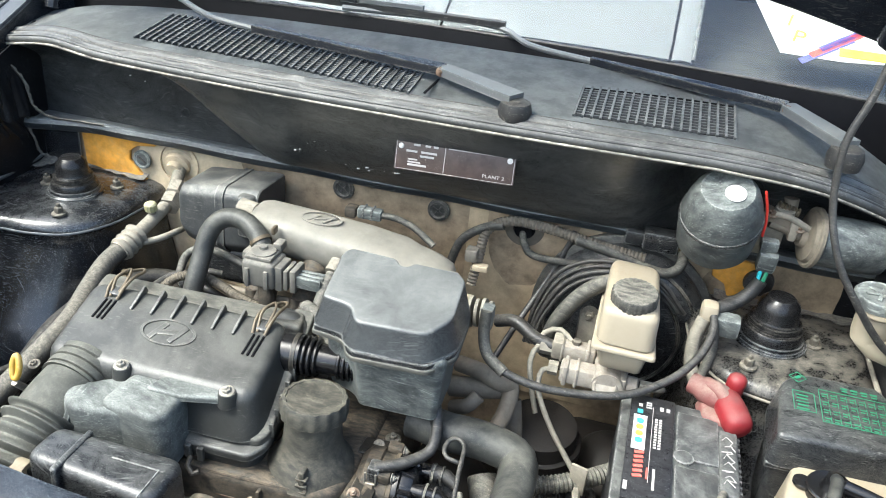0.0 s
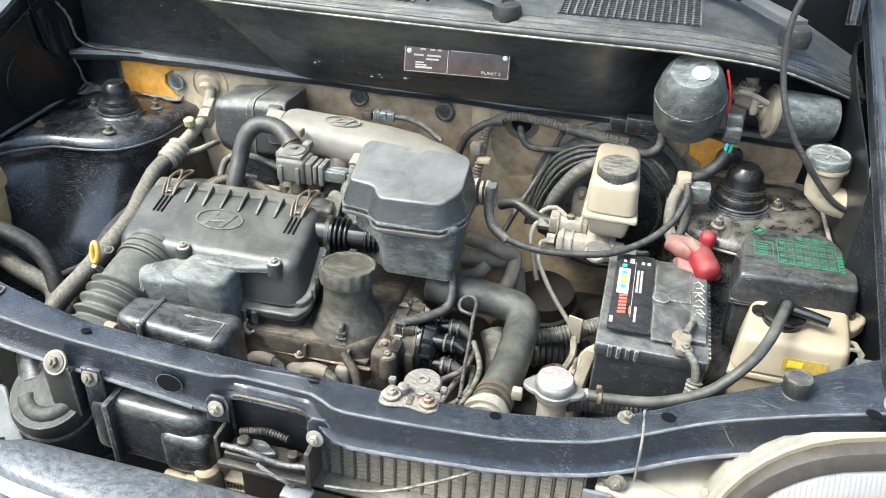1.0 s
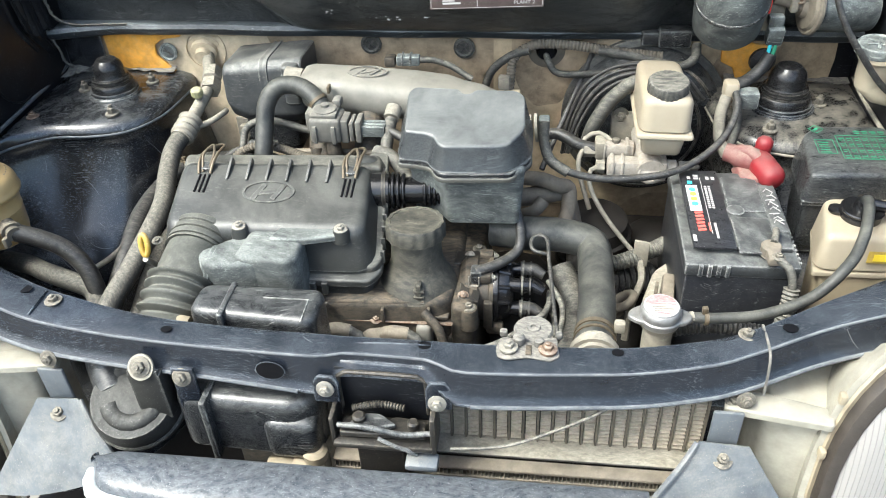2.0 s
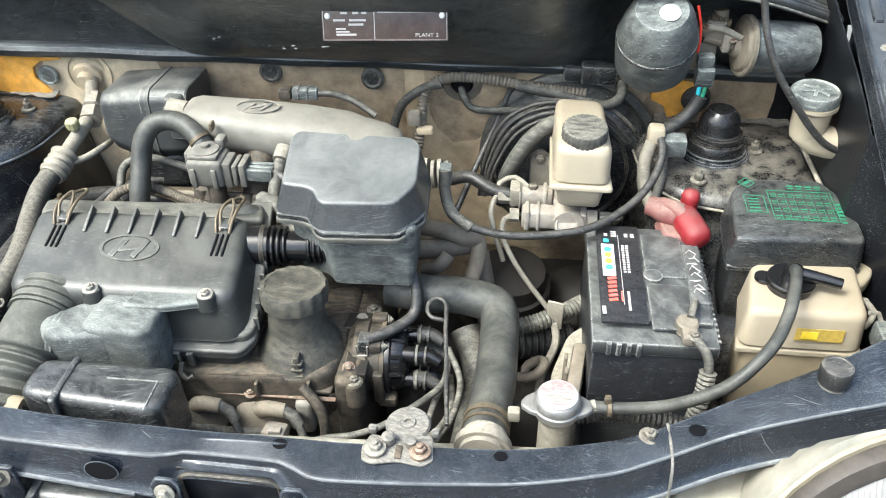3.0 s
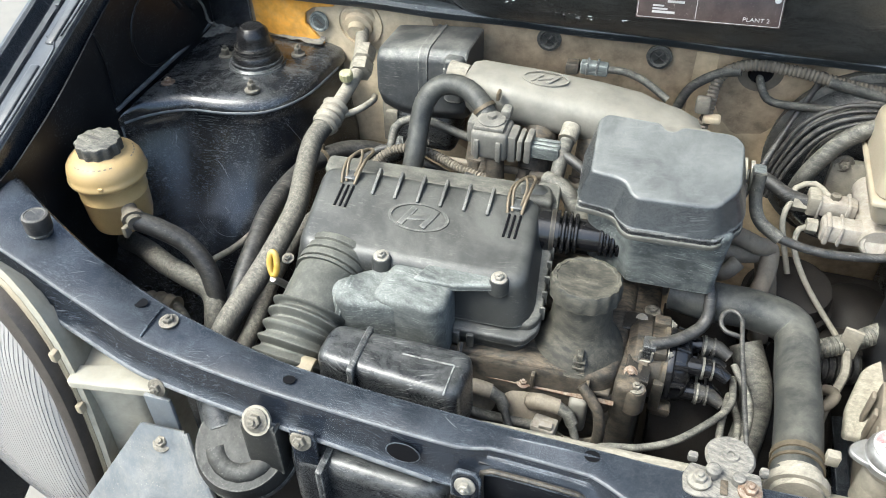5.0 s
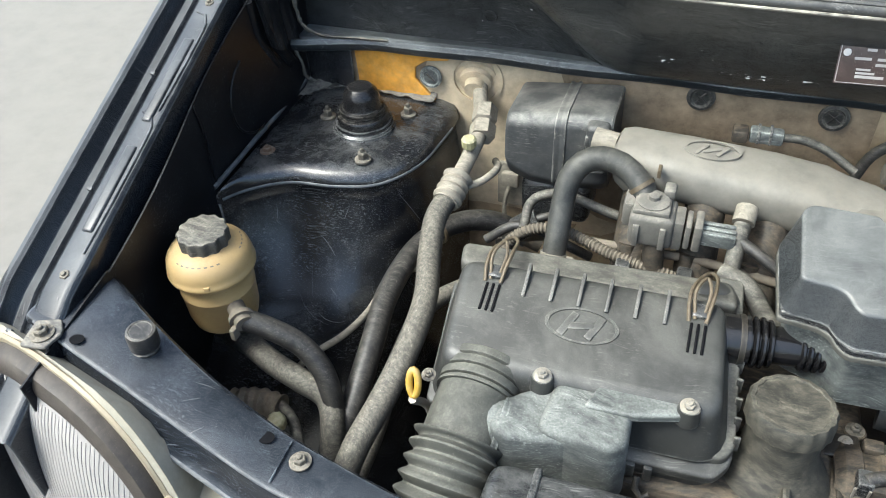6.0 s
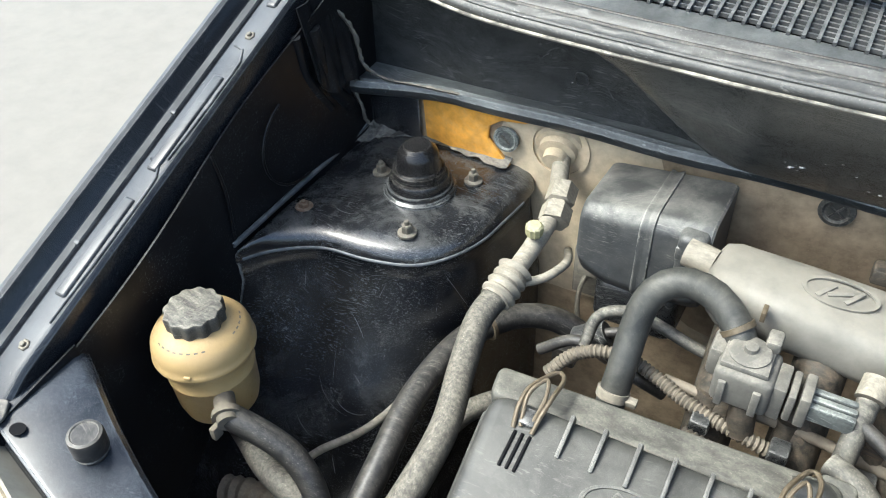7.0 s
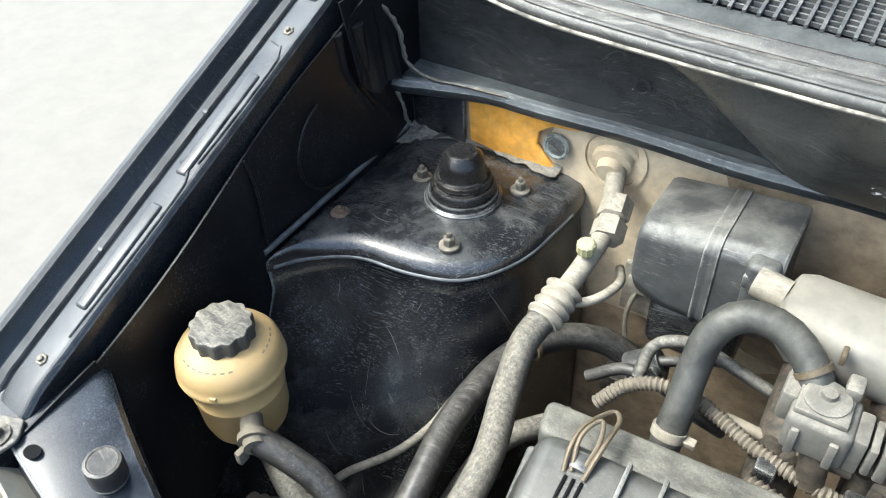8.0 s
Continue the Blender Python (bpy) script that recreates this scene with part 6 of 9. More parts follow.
part("band", loft([surge_ring(x, k, 0.0) for x, k in ((-0.2520, 1.0), (-0.2515, 1.035), (-0.2490, 1.040), (-0.2465, 1.015), (-0.2440, 1.015), (-0.2415, 1.040), (-0.2390, 1.035), (-0.2385, 1.0))]), M_SURGE, pb_, "", 40)
part("nozzle_block", prism([(-0.216, 0.424), (-0.216, 0.452), (-0.190, 0.452), (-0.190, 0.424)], 0.735, 0.796, 0.006), M_SURGE, pb_)
part("clip_lug", box((-0.212, 0.428, 0.776), (0.008, 0.006, 0.014), 0.002), M_SURGE, pb_)
part("lower_case", box((-0.250, 0.478, 0.670), (0.085, 0.066, 0.060), 0.012, 3), M_PLAST, pb_)
th = thing("breather_hose", (-0.18, 0.35, 0.70), "thick dusty black rubber hose bent in an arch", "hose")
part("hose", tube([(-0.223, 0.310, 0.690), (-0.222, 0.330, 0.722), (-0.222, 0.348, 0.746), (-0.219, 0.362, 0.771), (-0.207, 0.371, 0.788), (-0.189, 0.376, 0.793), (-0.168, 0.374, 0.790), (-0.150, 0.365, 0.781), (-0.141, 0.358, 0.772), (-0.136, 0.350, 0.765)], 0.0126, 22), M_HOSE, th)
part("clip", tube([(-0.223, 0.314, 0.697), (-0.2228, 0.318, 0.704)], 0.0142, 20), M_DUSTY, th)
part("clip_ear", box((-0.206, 0.314, 0.700), (0.010, 0.008, 0.006), 0.001), M_DUSTY, th)
part("clip", tube([(-0.146, 0.362, 0.778), (-0.143, 0.360, 0.775)], 0.0142, 20), M_WIRE, th)
part("clip_ear", box((-0.130, 0.372, 0.790), (0.004, 0.012, 0.010), 0.001), M_WIRE, th)
sen = thing("idle_valve", (-0.125, 0.325, 0.73), "dusty metal idle valve with a grey plug", "valve")
part("body", box((-0.128, 0.338, 0.752), (0.044, 0.040, 0.036), 0.005, 3), M_VALVE, sen)
part("top_plate", box((-0.130, 0.340, 0.772), (0.036, 0.034, 0.006), 0.002), M_VALVE, sen)
part("disc", lathe([(0.0155, 0), (0.016, 0.003), (0.013, 0.0045), (0.0055, 0.005), (0.005, 0.009), (0.001, 0.0095)], (-0.130, 0.341, 0.774), (0, -0.05, 1), 26), M_VALVE, sen)
part("ear", box((-0.116, 0.358, 0.778), (0.012, 0.018, 0.012), 0.003), M_VALVE, sen)
part("foot", tube([(-0.124, 0.334, 0.738), (-0.122, 0.330, 0.718), (-0.120, 0.326, 0.70)], 0.011, 14), M_BLOCK, sen)
for k in range(2):
    part("side_fin", box((-0.142 + 0.026 * k, 0.317, 0.748), (0.006, 0.004, 0.026), 0.001), M_VALVE, sen)
part("mount", box((-0.152, 0.350, 0.756), (0.014, 0.028, 0.030), 0.004), M_VALVE, sen)
for k, (w, h) in enumerate(((0.010, 0.034), (0.006, 0.028), (0.008, 0.031))):
    part("plug_ring", box((-0.102 + 0.0095 * k, 0.337, 0.750), (w, 0.030, h), 0.002), M_VALVE, sen)
for k in range(3):
    part("plug_core", box((-0.064, 0.328 + 0.008 * k, 0.750), (0.034, 0.006, 0.016), 0.002), M_GREYPL, sen)
cable("valve_wire", "black wire from the idle valve to the manifold", [(-0.060, 0.339, 0.750), (-0.045, 0.336, 0.748), (-0.022, 0.325, 0.742), (0.005, 0.315, 0.73)], 0.006, M_RUBBER)
cable("vacuum_pipe", "pale hose under the manifold", [(-0.042, 0.352, 0.755), (-0.044, 0.335, 0.745), (-0.046, 0.315, 0.725), (-0.05, 0.29, 0.70)], 0.0085, M_RUBBERD, "hose")
cable("hose_branch", "dusty rubber hose into the relay housing", [(-0.055, 0.300, 0.735), (-0.030, 0.285, 0.735), (-0.010, 0.270, 0.715), (0.01, 0.255, 0.70)], 0.0095, M_RUBBERD, "hose")
cable("engine_harness", "ribbed dusty wiring sleeve behind the air cleaner", [(-0.160, 0.304, 0.694), (-0.135, 0.298, 0.695), (-0.100, 0.292, 0.690), (-0.05, 0.288, 0.688)], 0.0095, M_BROWN, "wiring", 0.0012, 0.005)
cable("thin_hose", "thin grey hose beside the vacuum box", [(-0.265, 0.355, 0.700), (-0.262, 0.372, 0.722), (-0.245, 0.380, 0.732), (-0.220, 0.382, 0.732), (-0.175, 0.378, 0.722), (-0.150, 0.380, 0.715)], 0.0055, M_RUBBERD, "hose")
mp = thing("sensor_plug", (-0.02, 0.455, 0.795), "grey sensor plug on a wire behind the manifold", "connector")
part("plug", box((-0.032, 0.456, 0.796), (0.034, 0.015, 0.015), 0.003), M_GREYPL, mp)
for k in range(2):
    part("plug_rib", box((-0.040 + 0.012 * k, 0.456, 0.797), (0.003, 0.017, 0.016), 0.001), M_PLAST, mp)
part("collar", box((-0.058, 0.455, 0.795), (0.016, 0.018, 0.015), 0.003), M_BLOCK, mp)
part("wire", tube([(-0.016, 0.456, 0.796), (0.004, 0.458, 0.795), (0.03, 0.458, 0.786), (0.06, 0.45, 0.770)], 0.0045, 10), M_RUBBERD, mp)

# small fittings between the air cleaner and the bulkhead
cs = thing("purge_valve", (-0.275, 0.40, 0.66), "dark plastic purge valve with hose stubs", "valve")
part("body", lathe([(0.012, 0), (0.015, 0.003), (0.015, 0.030), (0.011, 0.034)], (-0.285, 0.392, 0.660), (0.7, 0.2, 0.5), 18), M_PLAST, cs)
part("plug", box((-0.292, 0.384, 0.650), (0.024, 0.020, 0.022), 0.003), M_LATCH, cs)
part("stub", tube([(-0.262, 0.398, 0.678), (-0.245, 0.402, 0.684), (-0.232, 0.408, 0.680)], 0.005, 10), M_RUBBER, cs)
part("bracket", box((-0.272, 0.408, 0.652), (0.040, 0.004, 0.034), 0.001, m=Matrix.Rotation(radians(20), 4, "Z")), M_BROWN, cs)
bolt(cs, (-0.262, 0.402, 0.660), (0, -1, 0.3), 0.8, BOLT_R)
cable("harness_branch", "dusty cream ribbed sleeve behind the air cleaner", [(-0.290, 0.335, 0.672), (-0.272, 0.345, 0.694), (-0.250, 0.350, 0.706), (-0.222, 0.352, 0.708), (-0.196, 0.345, 0.706), (-0.168, 0.334, 0.704), (-0.140, 0.326, 0.703), (-0.110, 0.322, 0.700), (-0.085, 0.326, 0.690)], 0.0058, M_SLEEVE, "wiring", 0.0009, 0.0042)
cable("harness_branch", "dark taped wire behind the air cleaner", [(-0.310, 0.360, 0.668), (-0.280, 0.366, 0.690), (-0.250, 0.362, 0.694), (-0.215, 0.352, 0.688), (-0.190, 0.36, 0.67)], 0.0055, M_RUBBER, "wiring")
cable("fuel_pipe", "thin tarnished fuel pipe below the manifold", [(-0.190, 0.352, 0.700), (-0.140, 0.345, 0.705), (-0.080, 0.342, 0.708), (-0.020, 0.336, 0.705), (0.04, 0.33, 0.70)], 0.0048, M_BROWN, "pipe")
for k in range(4):
    ij = thing("injector", (-0.150 + 0.062 * k, 0.335, 0.69), "dusty fuel injector with a plug", "injector", "fuel injectors")
    part("body", tube([(-0.150 + 0.062 * k, 0.345, 0.712), (-0.150 + 0.062 * k, 0.330, 0.676)], 0.009, 12), M_BLOCK, ij)
    part("plug", box((-0.150 + 0.062 * k, 0.322, 0.700), (0.016, 0.018, 0.014), 0.003), M_PLAST, ij)

# wire clamps on the hoses
def clamp(parent, at, ax, r):
    c = part("clamp", lathe([(r - 0.001, 0), (r + 0.0012, 0.0005), (r + 0.0012, 0.0045), (r - 0.001, 0.005)], at, ax, 22), M_WIRE, parent, "tarnished wire clamp")
    part("clamp_ear", box(Vector(at) + Vector((0.0, 0.0, r + 0.003)), (0.006, 0.006, 0.008), 0.001), M_WIRE, c)


clamp(h2, (-0.380, 0.392, 0.6385), (-0.35, -0.80, 0.0), 0.0150)
part("fitting", tube([(-0.292, 0.440, 0.616), (-0.262, 0.440, 0.604)], 0.0110, 16), M_BLOCK, h2, "dusty metal pipe end")
clamp(OVER, (0.345, 0.0555, 0.6870), (1, 0, 0.03), 0.0076)

# cast details of the valve cover and the engine's front
part("cover_bead", tube([(-0.17, 0.106, 0.634), (-0.05, 0.110, 0.636), (0.03, 0.114, 0.636)], 0.0028, 8), M_BLOCK, eng)
part("rust_edge", box((-0.060, 0.1055, 0.6105), (0.25, 0.006, 0.0016), 0.0005), M_RUST, eng, "rust-stained joint")
for x in (-0.148, -0.128, -0.020, 0.036):
    part("rib", box((x, 0.106, 0.622), (0.004, 0.012, 0.020), 0.001), M_BLOCK, eng)
part("stay", tube([(0.030, 0.104, 0.630), (0.050, 0.092, 0.612), (0.056, 0.084, 0.585), (0.052, 0.08, 0.55)], 0.006, 10), M_BLOCK, eng)
part("cable_hook", tube([(-0.098, 0.104, 0.655), (-0.098, 0.096, 0.648), (-0.092, 0.094, 0.640), (-0.086, 0.098, 0.642)], 0.003, 8), M_LATCH, eng)
part("lifting_eye", prism([(0.058, 0.186), (0.060, 0.214), (0.090, 0.216), (0.092, 0.190)], 0.636, 0.641, 0.002), M_LATCH, eng)
part("side_bracket", box((0.082, 0.150, 0.628), (0.026, 0.050, 0.012), 0.003, m=Matrix.Rotation(radians(12), 4, "Y")), M_LATCH, eng)
for at in ((0.076, 0.132, 0.634), (0.090, 0.166, 0.634), (-0.030, 0.106, 0.612), (-0.142, 0.104, 0.612)):
    bolt(eng, at, (0.1, -0.4, 1), 0.75, BOLT_R)

# ---- battery ----
bat = thing("battery", (0.396, 0.225, 0.49), "black dusty car battery with a printed label strip", "battery")
part("case", box((0.396, 0.226, 0.585), (0.124, 0.192, 0.205), 0.005, 2), M_BATS, bat)
part("lid", box((0.396, 0.226, 0.694), (0.128, 0.197, 0.018), 0.004, 2), M_BATT, bat)
part("deck", box((0.410, 0.236, 0.7045), (0.092, 0.160, 0.010), 0.003), M_BATT, bat)
part("deck_panel", box((0.415, 0.262, 0.7105), (0.044, 0.075, 0.003), 0.001), M_BATT, bat)
part("front_panel", box((0.415, 0.178, 0.7098), (0.044, 0.070, 0.003), 0.001), M_BATT, bat)
part("side_ridge", box((0.447, 0.235, 0.709), (0.020, 0.100, 0.007), 0.003, 3), M_BATT, bat)
lab = part("label", box((0.366, 0.230, 0.7115), (0.048, 0.166, 0.003), 0.0008), M_LABEL, bat, "black printed battery label")
lm = Matrix.Translation((0.366, 0.230, 0.7131))
bars(lm, [(-0.012, 0.018, 0.014, 0.056)], M_WHITE, lab, "white_panel")
for y, mt in ((0.036, M_TEALP), (0.026, M_YELLP), (0.015, M_YELLP), (0.004, M_TEALP)):
    part("dot", lathe([(0.0042, 0), (0.0042, 0.0007)], (0.354, 0.230 + y, 0.7137), seg=16), mt, lab)
for k in range(6):
    bars(lm @ pose(-0.010, -0.049 + 0.0070 * k, 0, 0, 0, 14), [(0, 0, 0.0095, 0.0040)], M_REDP, lab, "red_mark")
bars(lm, [(-0.0008, -0.043, 0.0016, 0.016)], M_REDP, lab, "red_mark")
bars(lm, [(0.0008, 0.004, 0.0006, 0.120)], M_PRINT, lab, "divider")
bars(lm, [(-0.0205, -0.066, 0.004, 0.012)], M_PRINT, lab, "print_line")
bars(lm, [(0.005 + 0.0045 * i, -0.002 + 0.0042 * k, 0.003, 0.0024) for i in range(2) for k in range(12)], M_PRINT, lab, "small_print")
bars(lm, [(0.0062, -0.050, 0.0026, 0.030)], M_PRINT, lab, "print_line")
bars(lm, [(-0.013, 0.064, 0.004, 0.005), (-0.004, 0.062, 0.006, 0.0022), (-0.004, 0.066, 0.006, 0.0022), (-0.004, 0.070, 0.006, 0.0022), (0.010, 0.064, 0.004, 0.006), (0.017, 0.064, 0.004, 0.006)], M_PRINT, lab, "symbol")
bars(lm, [(-0.013, 0.053, 0.006, 0.006)], M_TEALP, lab, "symbol")
part("filler_plug", lathe([(0.0105, 0), (0.0105, 0.002), (0.008, 0.0025)], (0.401, 0.226, 0.7105)), M_BATT, bat)
# chalk-like scrawl on the side ridge, drawn as strokes
for k in range(8):
    y = 0.200 + 0.0095 * k
    a, c = 0.003 * math.sin(k * 2.3), 0.003 * math.cos(k * 1.7)
    part("scrawl", tube([(0.441 + a * 0.6, y, 0.7135), (0.447 - c, y + 0.004 + c, 0.7137), (0.452 + a * 0.5, y - 0.002 - a, 0.7135), (0.446 + c, y - 0.004 - c, 0.7136), (0.443 - a, y + 0.001, 0.7136)][:3 + k % 3], 0.0006, 6), M_PRINT, bat)
for k in range(22):
    part("side_rib", box((0.4605, 0.140 + 0.0082 * k, 0.694), (0.003, 0.004, 0.016), 0.0008), M_BATT, bat)
for k in range(4):
    part("front_rib", box((0.350 + 0.010 * k, 0.1275, 0.694), (0.005, 0.004, 0.016), 0.001), M_BATT, bat)
part("negative_post", lathe([(0.010, 0), (0.009, 0.014)], (0.427, 0.148, 0.705)), M_DUSTY, bat)
part("negative_clamp", join(lathe([(0.011, 0.002), (0.0115, 0.012), (0.0095, 0.014)], (0.427, 0.148, 0.706)), box((0.428, 0.134, 0.713), (0.016, 0.022, 0.010), 0.002)), M_BROWN, bat)
bolt(bat, (0.431, 0.128, 0.717), (0, 0, 1), 0.8, BOLT_D)
rc = thing("terminal_cover", (0.44, 0.32, 0.705), "dusty red rubber cover over the positive terminal", "terminal cover")
part("cover", lathe([(0.001, -0.002), (0.010, -0.001), (0.0150, 0.004), (0.0165, 0.010), (0.0165, 0.034), (0.0150, 0.044), (0.0120, 0.049), (0.001, 0.051)], (0.459, 0.286, 0.716), (-0.35, 0.93, 0.16), 32), M_RED, rc)
part("sleeve", lathe([(0.001, 0.0), (0.011, 0.001), (0.0150, 0.006), (0.0160, 0.016), (0.0150, 0.030), (0.0125, 0.036), (0.0120, 0.046), (0.001, 0.048)], (0.446, 0.324, 0.722), (-0.90, 0.42, 0.05), 28), M_REDD, rc)
part("knob", lathe([(0.0105, -0.016), (0.0105, 0.004), (0.0112, 0.006), (0.0100, 0.013), (0.006, 0.017), (0.001, 0.018)], (0.452, 0.346, 0.728), (0.15, 0.25, 1), 24), M_RED, rc)
part("ridge", tube([(0.416, 0.338, 0.728), (0.430, 0.328, 0.735), (0.446, 0.314, 0.726)], 0.0080, 12), M_REDD, rc)
part("skirt", prism([(0.420, 0.300), (0.416, 0.336), (0.446, 0.350), (0.470, 0.340), (0.474, 0.306), (0.452, 0.290)], 0.701, 0.715, 0.005, 3, grow=0.003), M_REDD, rc)
nc = thing("earth_cable", (0.44, 0.12, 0.66), "dusty earth cable sleeve running down the battery's front", "cable")
part("lead", tube([(0.430, 0.152, 0.720), (0.436, 0.170, 0.720), (0.440, 0.184, 0.714)], 0.0042, 12), M_RUBBERD, nc)
part("drop", tube([(0.430, 0.128, 0.716), (0.440, 0.117, 0.712), (0.446, 0.110, 0.698), (0.446, 0.106, 0.680)], 0.0048, 12), M_RUBBERD, nc)
part("ribbed_sleeve", tube([(0.446, 0.107, 0.690), (0.444, 0.100, 0.672), (0.440, 0.092, 0.650), (0.434, 0.086, 0.625)], 0.0084, 14, rib=0.0007, pitch=0.005), M_RUBBERD, nc)
cable("ribbed_sleeve_line", "black ribbed wiring sleeve under the overflow hose", [(0.300, 0.066, 0.652), (0.340, 0.070, 0.660), (0.380, 0.070, 0.662), (0.420, 0.068, 0.656), (0.455, 0.066, 0.640)], 0.0080, M_RUBBER, "wiring", 0.0010, 0.005)
tray = thing("battery_tray", (0.40, 0.22, 0.44), "black sheet metal battery tray", "battery tray")
part("tray", box((0.396, 0.226, 0.472), (0.150, 0.215, 0.016), 0.004), M_PAINTD, tray)
part("stay", box((0.396, 0.226, 0.40), (0.06, 0.14, 0.13), 0.01), M_PAINTD, tray)
part("flange", prism([(0.339, 0.253), (0.346, 0.202), (0.327, 0.142), (0.296, 0.152), (0.300, 0.190), (0.318, 0.242)], 0.590, 0.600, 0.003, tilt=lambda x, y: (x - 0.32) * 0.5), M_DUSTY, tray, "sandy sheet metal flange")
br = thing("hose_bracket", (0.30, 0.25, 0.56), "dusty sheet metal bracket holding a ribbed sleeve", "bracket")
part("tab", box((0.302, 0.262, 0.612), (0.020, 0.004, 0.040), 0.001, m=Matrix.Rotation(radians(-15), 4, "Z")), M_DUSTY, br)
part("leg", tube([(0.302, 0.262, 0.60), (0.305, 0.245, 0.58), (0.29, 0.21, 0.56), (0.285, 0.19, 0.52)], 0.005, 8), M_DUSTY, br)
part("hold_down", box((0.322, 0.142, 0.594), (0.016, 0.10, 0.09), 0.005, m=Matrix.Rotation(radians(-8), 4, "Z")), M_BROWN, br)
for k in range(4):
    part("slot", box((0.3125, 0.106 + 0.022 * k, 0.61), (0.004, 0.010, 0.05), 0.001, m=Matrix.Rotation(radians(-8), 4, "Z")), M_BROWN, br)
cable("ribbed_sleeve_line", "ribbed grey wiring sleeve beside the battery", [(0.345, 0.305, 0.602), (0.318, 0.282, 0.602), (0.285, 0.262, 0.600), (0.250, 0.250, 0.595)], 0.0105, M_RUBBERD, "wiring", 0.0012, 0.005)
cable("ground_strap", "dusty coiled strap below the bracket", [(0.262, 0.20, 0.565), (0.280, 0.19, 0.58), (0.292, 0.205, 0.585), (0.285, 0.22, 0.575), (0.27, 0.215, 0.565), (0.275, 0.195, 0.56)], 0.006, M_BROWN, "cable")

# ---- fuse box ----
fb = thing("fuse_box", (0.555, 0.29, 0.66), "black fuse box with a green printed diagram on its lid", "fuse box")
fo = [(0.486, 0.252), (0.494, 0.342), (0.516, 0.366), (0.600, 0.368), (0.625, 0.322), (0.624, 0.258)]
part("lid", prism(fo, 0.712, 0.752, 0.006, 3, grow=0.005, tilt=lambda x, y: (y - 0.31) * 0.05), M_PLAST, fb)
part("rim", prism([(0.555 + (x - 0.555) * 1.05, 0.31 + (y - 0.31) * 1.05) for x, y in fo], 0.706, 0.713, 0.002), M_PLAST, fb)
part("case", prism([(0.555 + (x - 0.555) * 0.97, 0.31 + (y - 0.31) * 0.97) for x, y in fo], 0.630, 0.708, 0.006), M_PLAST, fb)
part("latch", box((0.560, 0.2455, 0.704), (0.030, 0.006, 0.016), 0.002), M_PLAST, fb)
fm = Matrix.Translation((0.552, 0.310, 0.7532)) @ Matrix.Diagonal((0.92, 0.90, 1, 1)) @ Matrix.Rotation(radians(2.9), 4, "X")
rows_ = []
for x0, y0, w, h in ((-0.038, 0.004, 0.024, 0.034), (0.018, 0.004, 0.076, 0.058)):
    rows_ += [(x0, y0 + h / 2, w, 0.0009), (x0, y0 - h / 2, w, 0.0009), (x0 - w / 2, y0, 0.0009, h), (x0 + w / 2, y0, 0.0009, h)]
for i in range(7):
    for j in range(4):
        rows_.append((-0.014 + 0.0104 * i, -0.018 + 0.0145 * j, 0.0066, 0.0016))
        rows_.append((-0.015 + 0.0104 * i, -0.0225 + 0.0145 * j, 0.0045, 0.0016))
        rows_.append((-0.0105 + 0.0104 * i, -0.020 + 0.0145 * j, 0.0007, 0.011))
rows_ += [(-0.040, 0.014 - 0.006 * k, 0.014 - 0.002 * (k % 2), 0.0018) for k in range(5)]
rows_ += [(0.010 + 0.011 * k, 0.044, 0.008, 0.003) for k in range(4)] + [(0.010 + 0.011 * k, 0.039, 0.006, 0.002) for k in range(4)]
rows_ += [(0.060, -0.026 + 0.007 * k, 0.006, 0.004) for k in range(6)]
bars(fm, rows_, M_GREEN, fb, "green_diagram", 0.0004)
dm = fm @ pose(-0.042, 0.048, 0, 0, 0, 45)
bars(dm, [(0, 0.007, 0.014, 0.001), (0, -0.007, 0.014, 0.001), (0.007, 0, 0.001, 0.014), (-0.007, 0, 0.001, 0.014), (0, 0, 0.008, 0.004)], M_GREEN, fb, "green_sign", 0.0004)

# ---- coolant reservoir ----
wt = thing("coolant_tank", (0.545, 0.165, 0.55), "cream plastic coolant tank with a black cap and yellow label", "coolant tank")
wo = [(0.491, 0.172), (0.510, 0.258), (0.622, 0.262), (0.612, 0.172)]
part("upper_shell", prism(wo, 0.668, 0.717, 0.009, 3, grow=0.004), M_CREAM, wt)
part("seam", prism([(0.552 + (x - 0.552) * 1.07, 0.212 + (y - 0.212) * 1.10) for x, y in wo], 0.661, 0.668, 0.002), M_CREAM, wt)
part("lower_shell", prism(wo, 0.50, 0.664, 0.010, 3, grow=-0.008), M_TANK, wt)
part("ear", prism([(0.606, 0.232), (0.610, 0.256), (0.626, 0.280), (0.643, 0.300), (0.645, 0.262), (0.628, 0.238)], 0.690, 0.706, 0.004), M_CREAM, wt)
part("ear_clip", tube([(0.612, 0.232, 0.690), (0.628, 0.226, 0.694), (0.636, 0.214, 0.688), (0.626, 0.204, 0.676), (0.612, 0.200, 0.672)], 0.0035, 10), M_DUSTY, wt, "sandy wire clip")
cp = part("cap", lathe([(0.0225, 0), (0.023, 0.008), (0.0205, 0.012), (0.011, 0.013), (0.009, 0.026), (0.001, 0.028)], (0.540, 0.214, 0.717)), M_DOME, wt)
part("cap_tab", lathe([(0.0085, 0), (0.0100, 0.002), (0.0100, 0.005), (0.0085, 0.006)], (0.5155, 0.2225, 0.7175), seg=20), M_DOME, wt)
part("cap_rim", lathe([(0.0195, 0.0095), (0.0238, 0.0095), (0.0245, 0.0115), (0.0235, 0.0132), (0.0200, 0.0128)], (0.540, 0.214, 0.717), seg=36), M_DOME, wt)
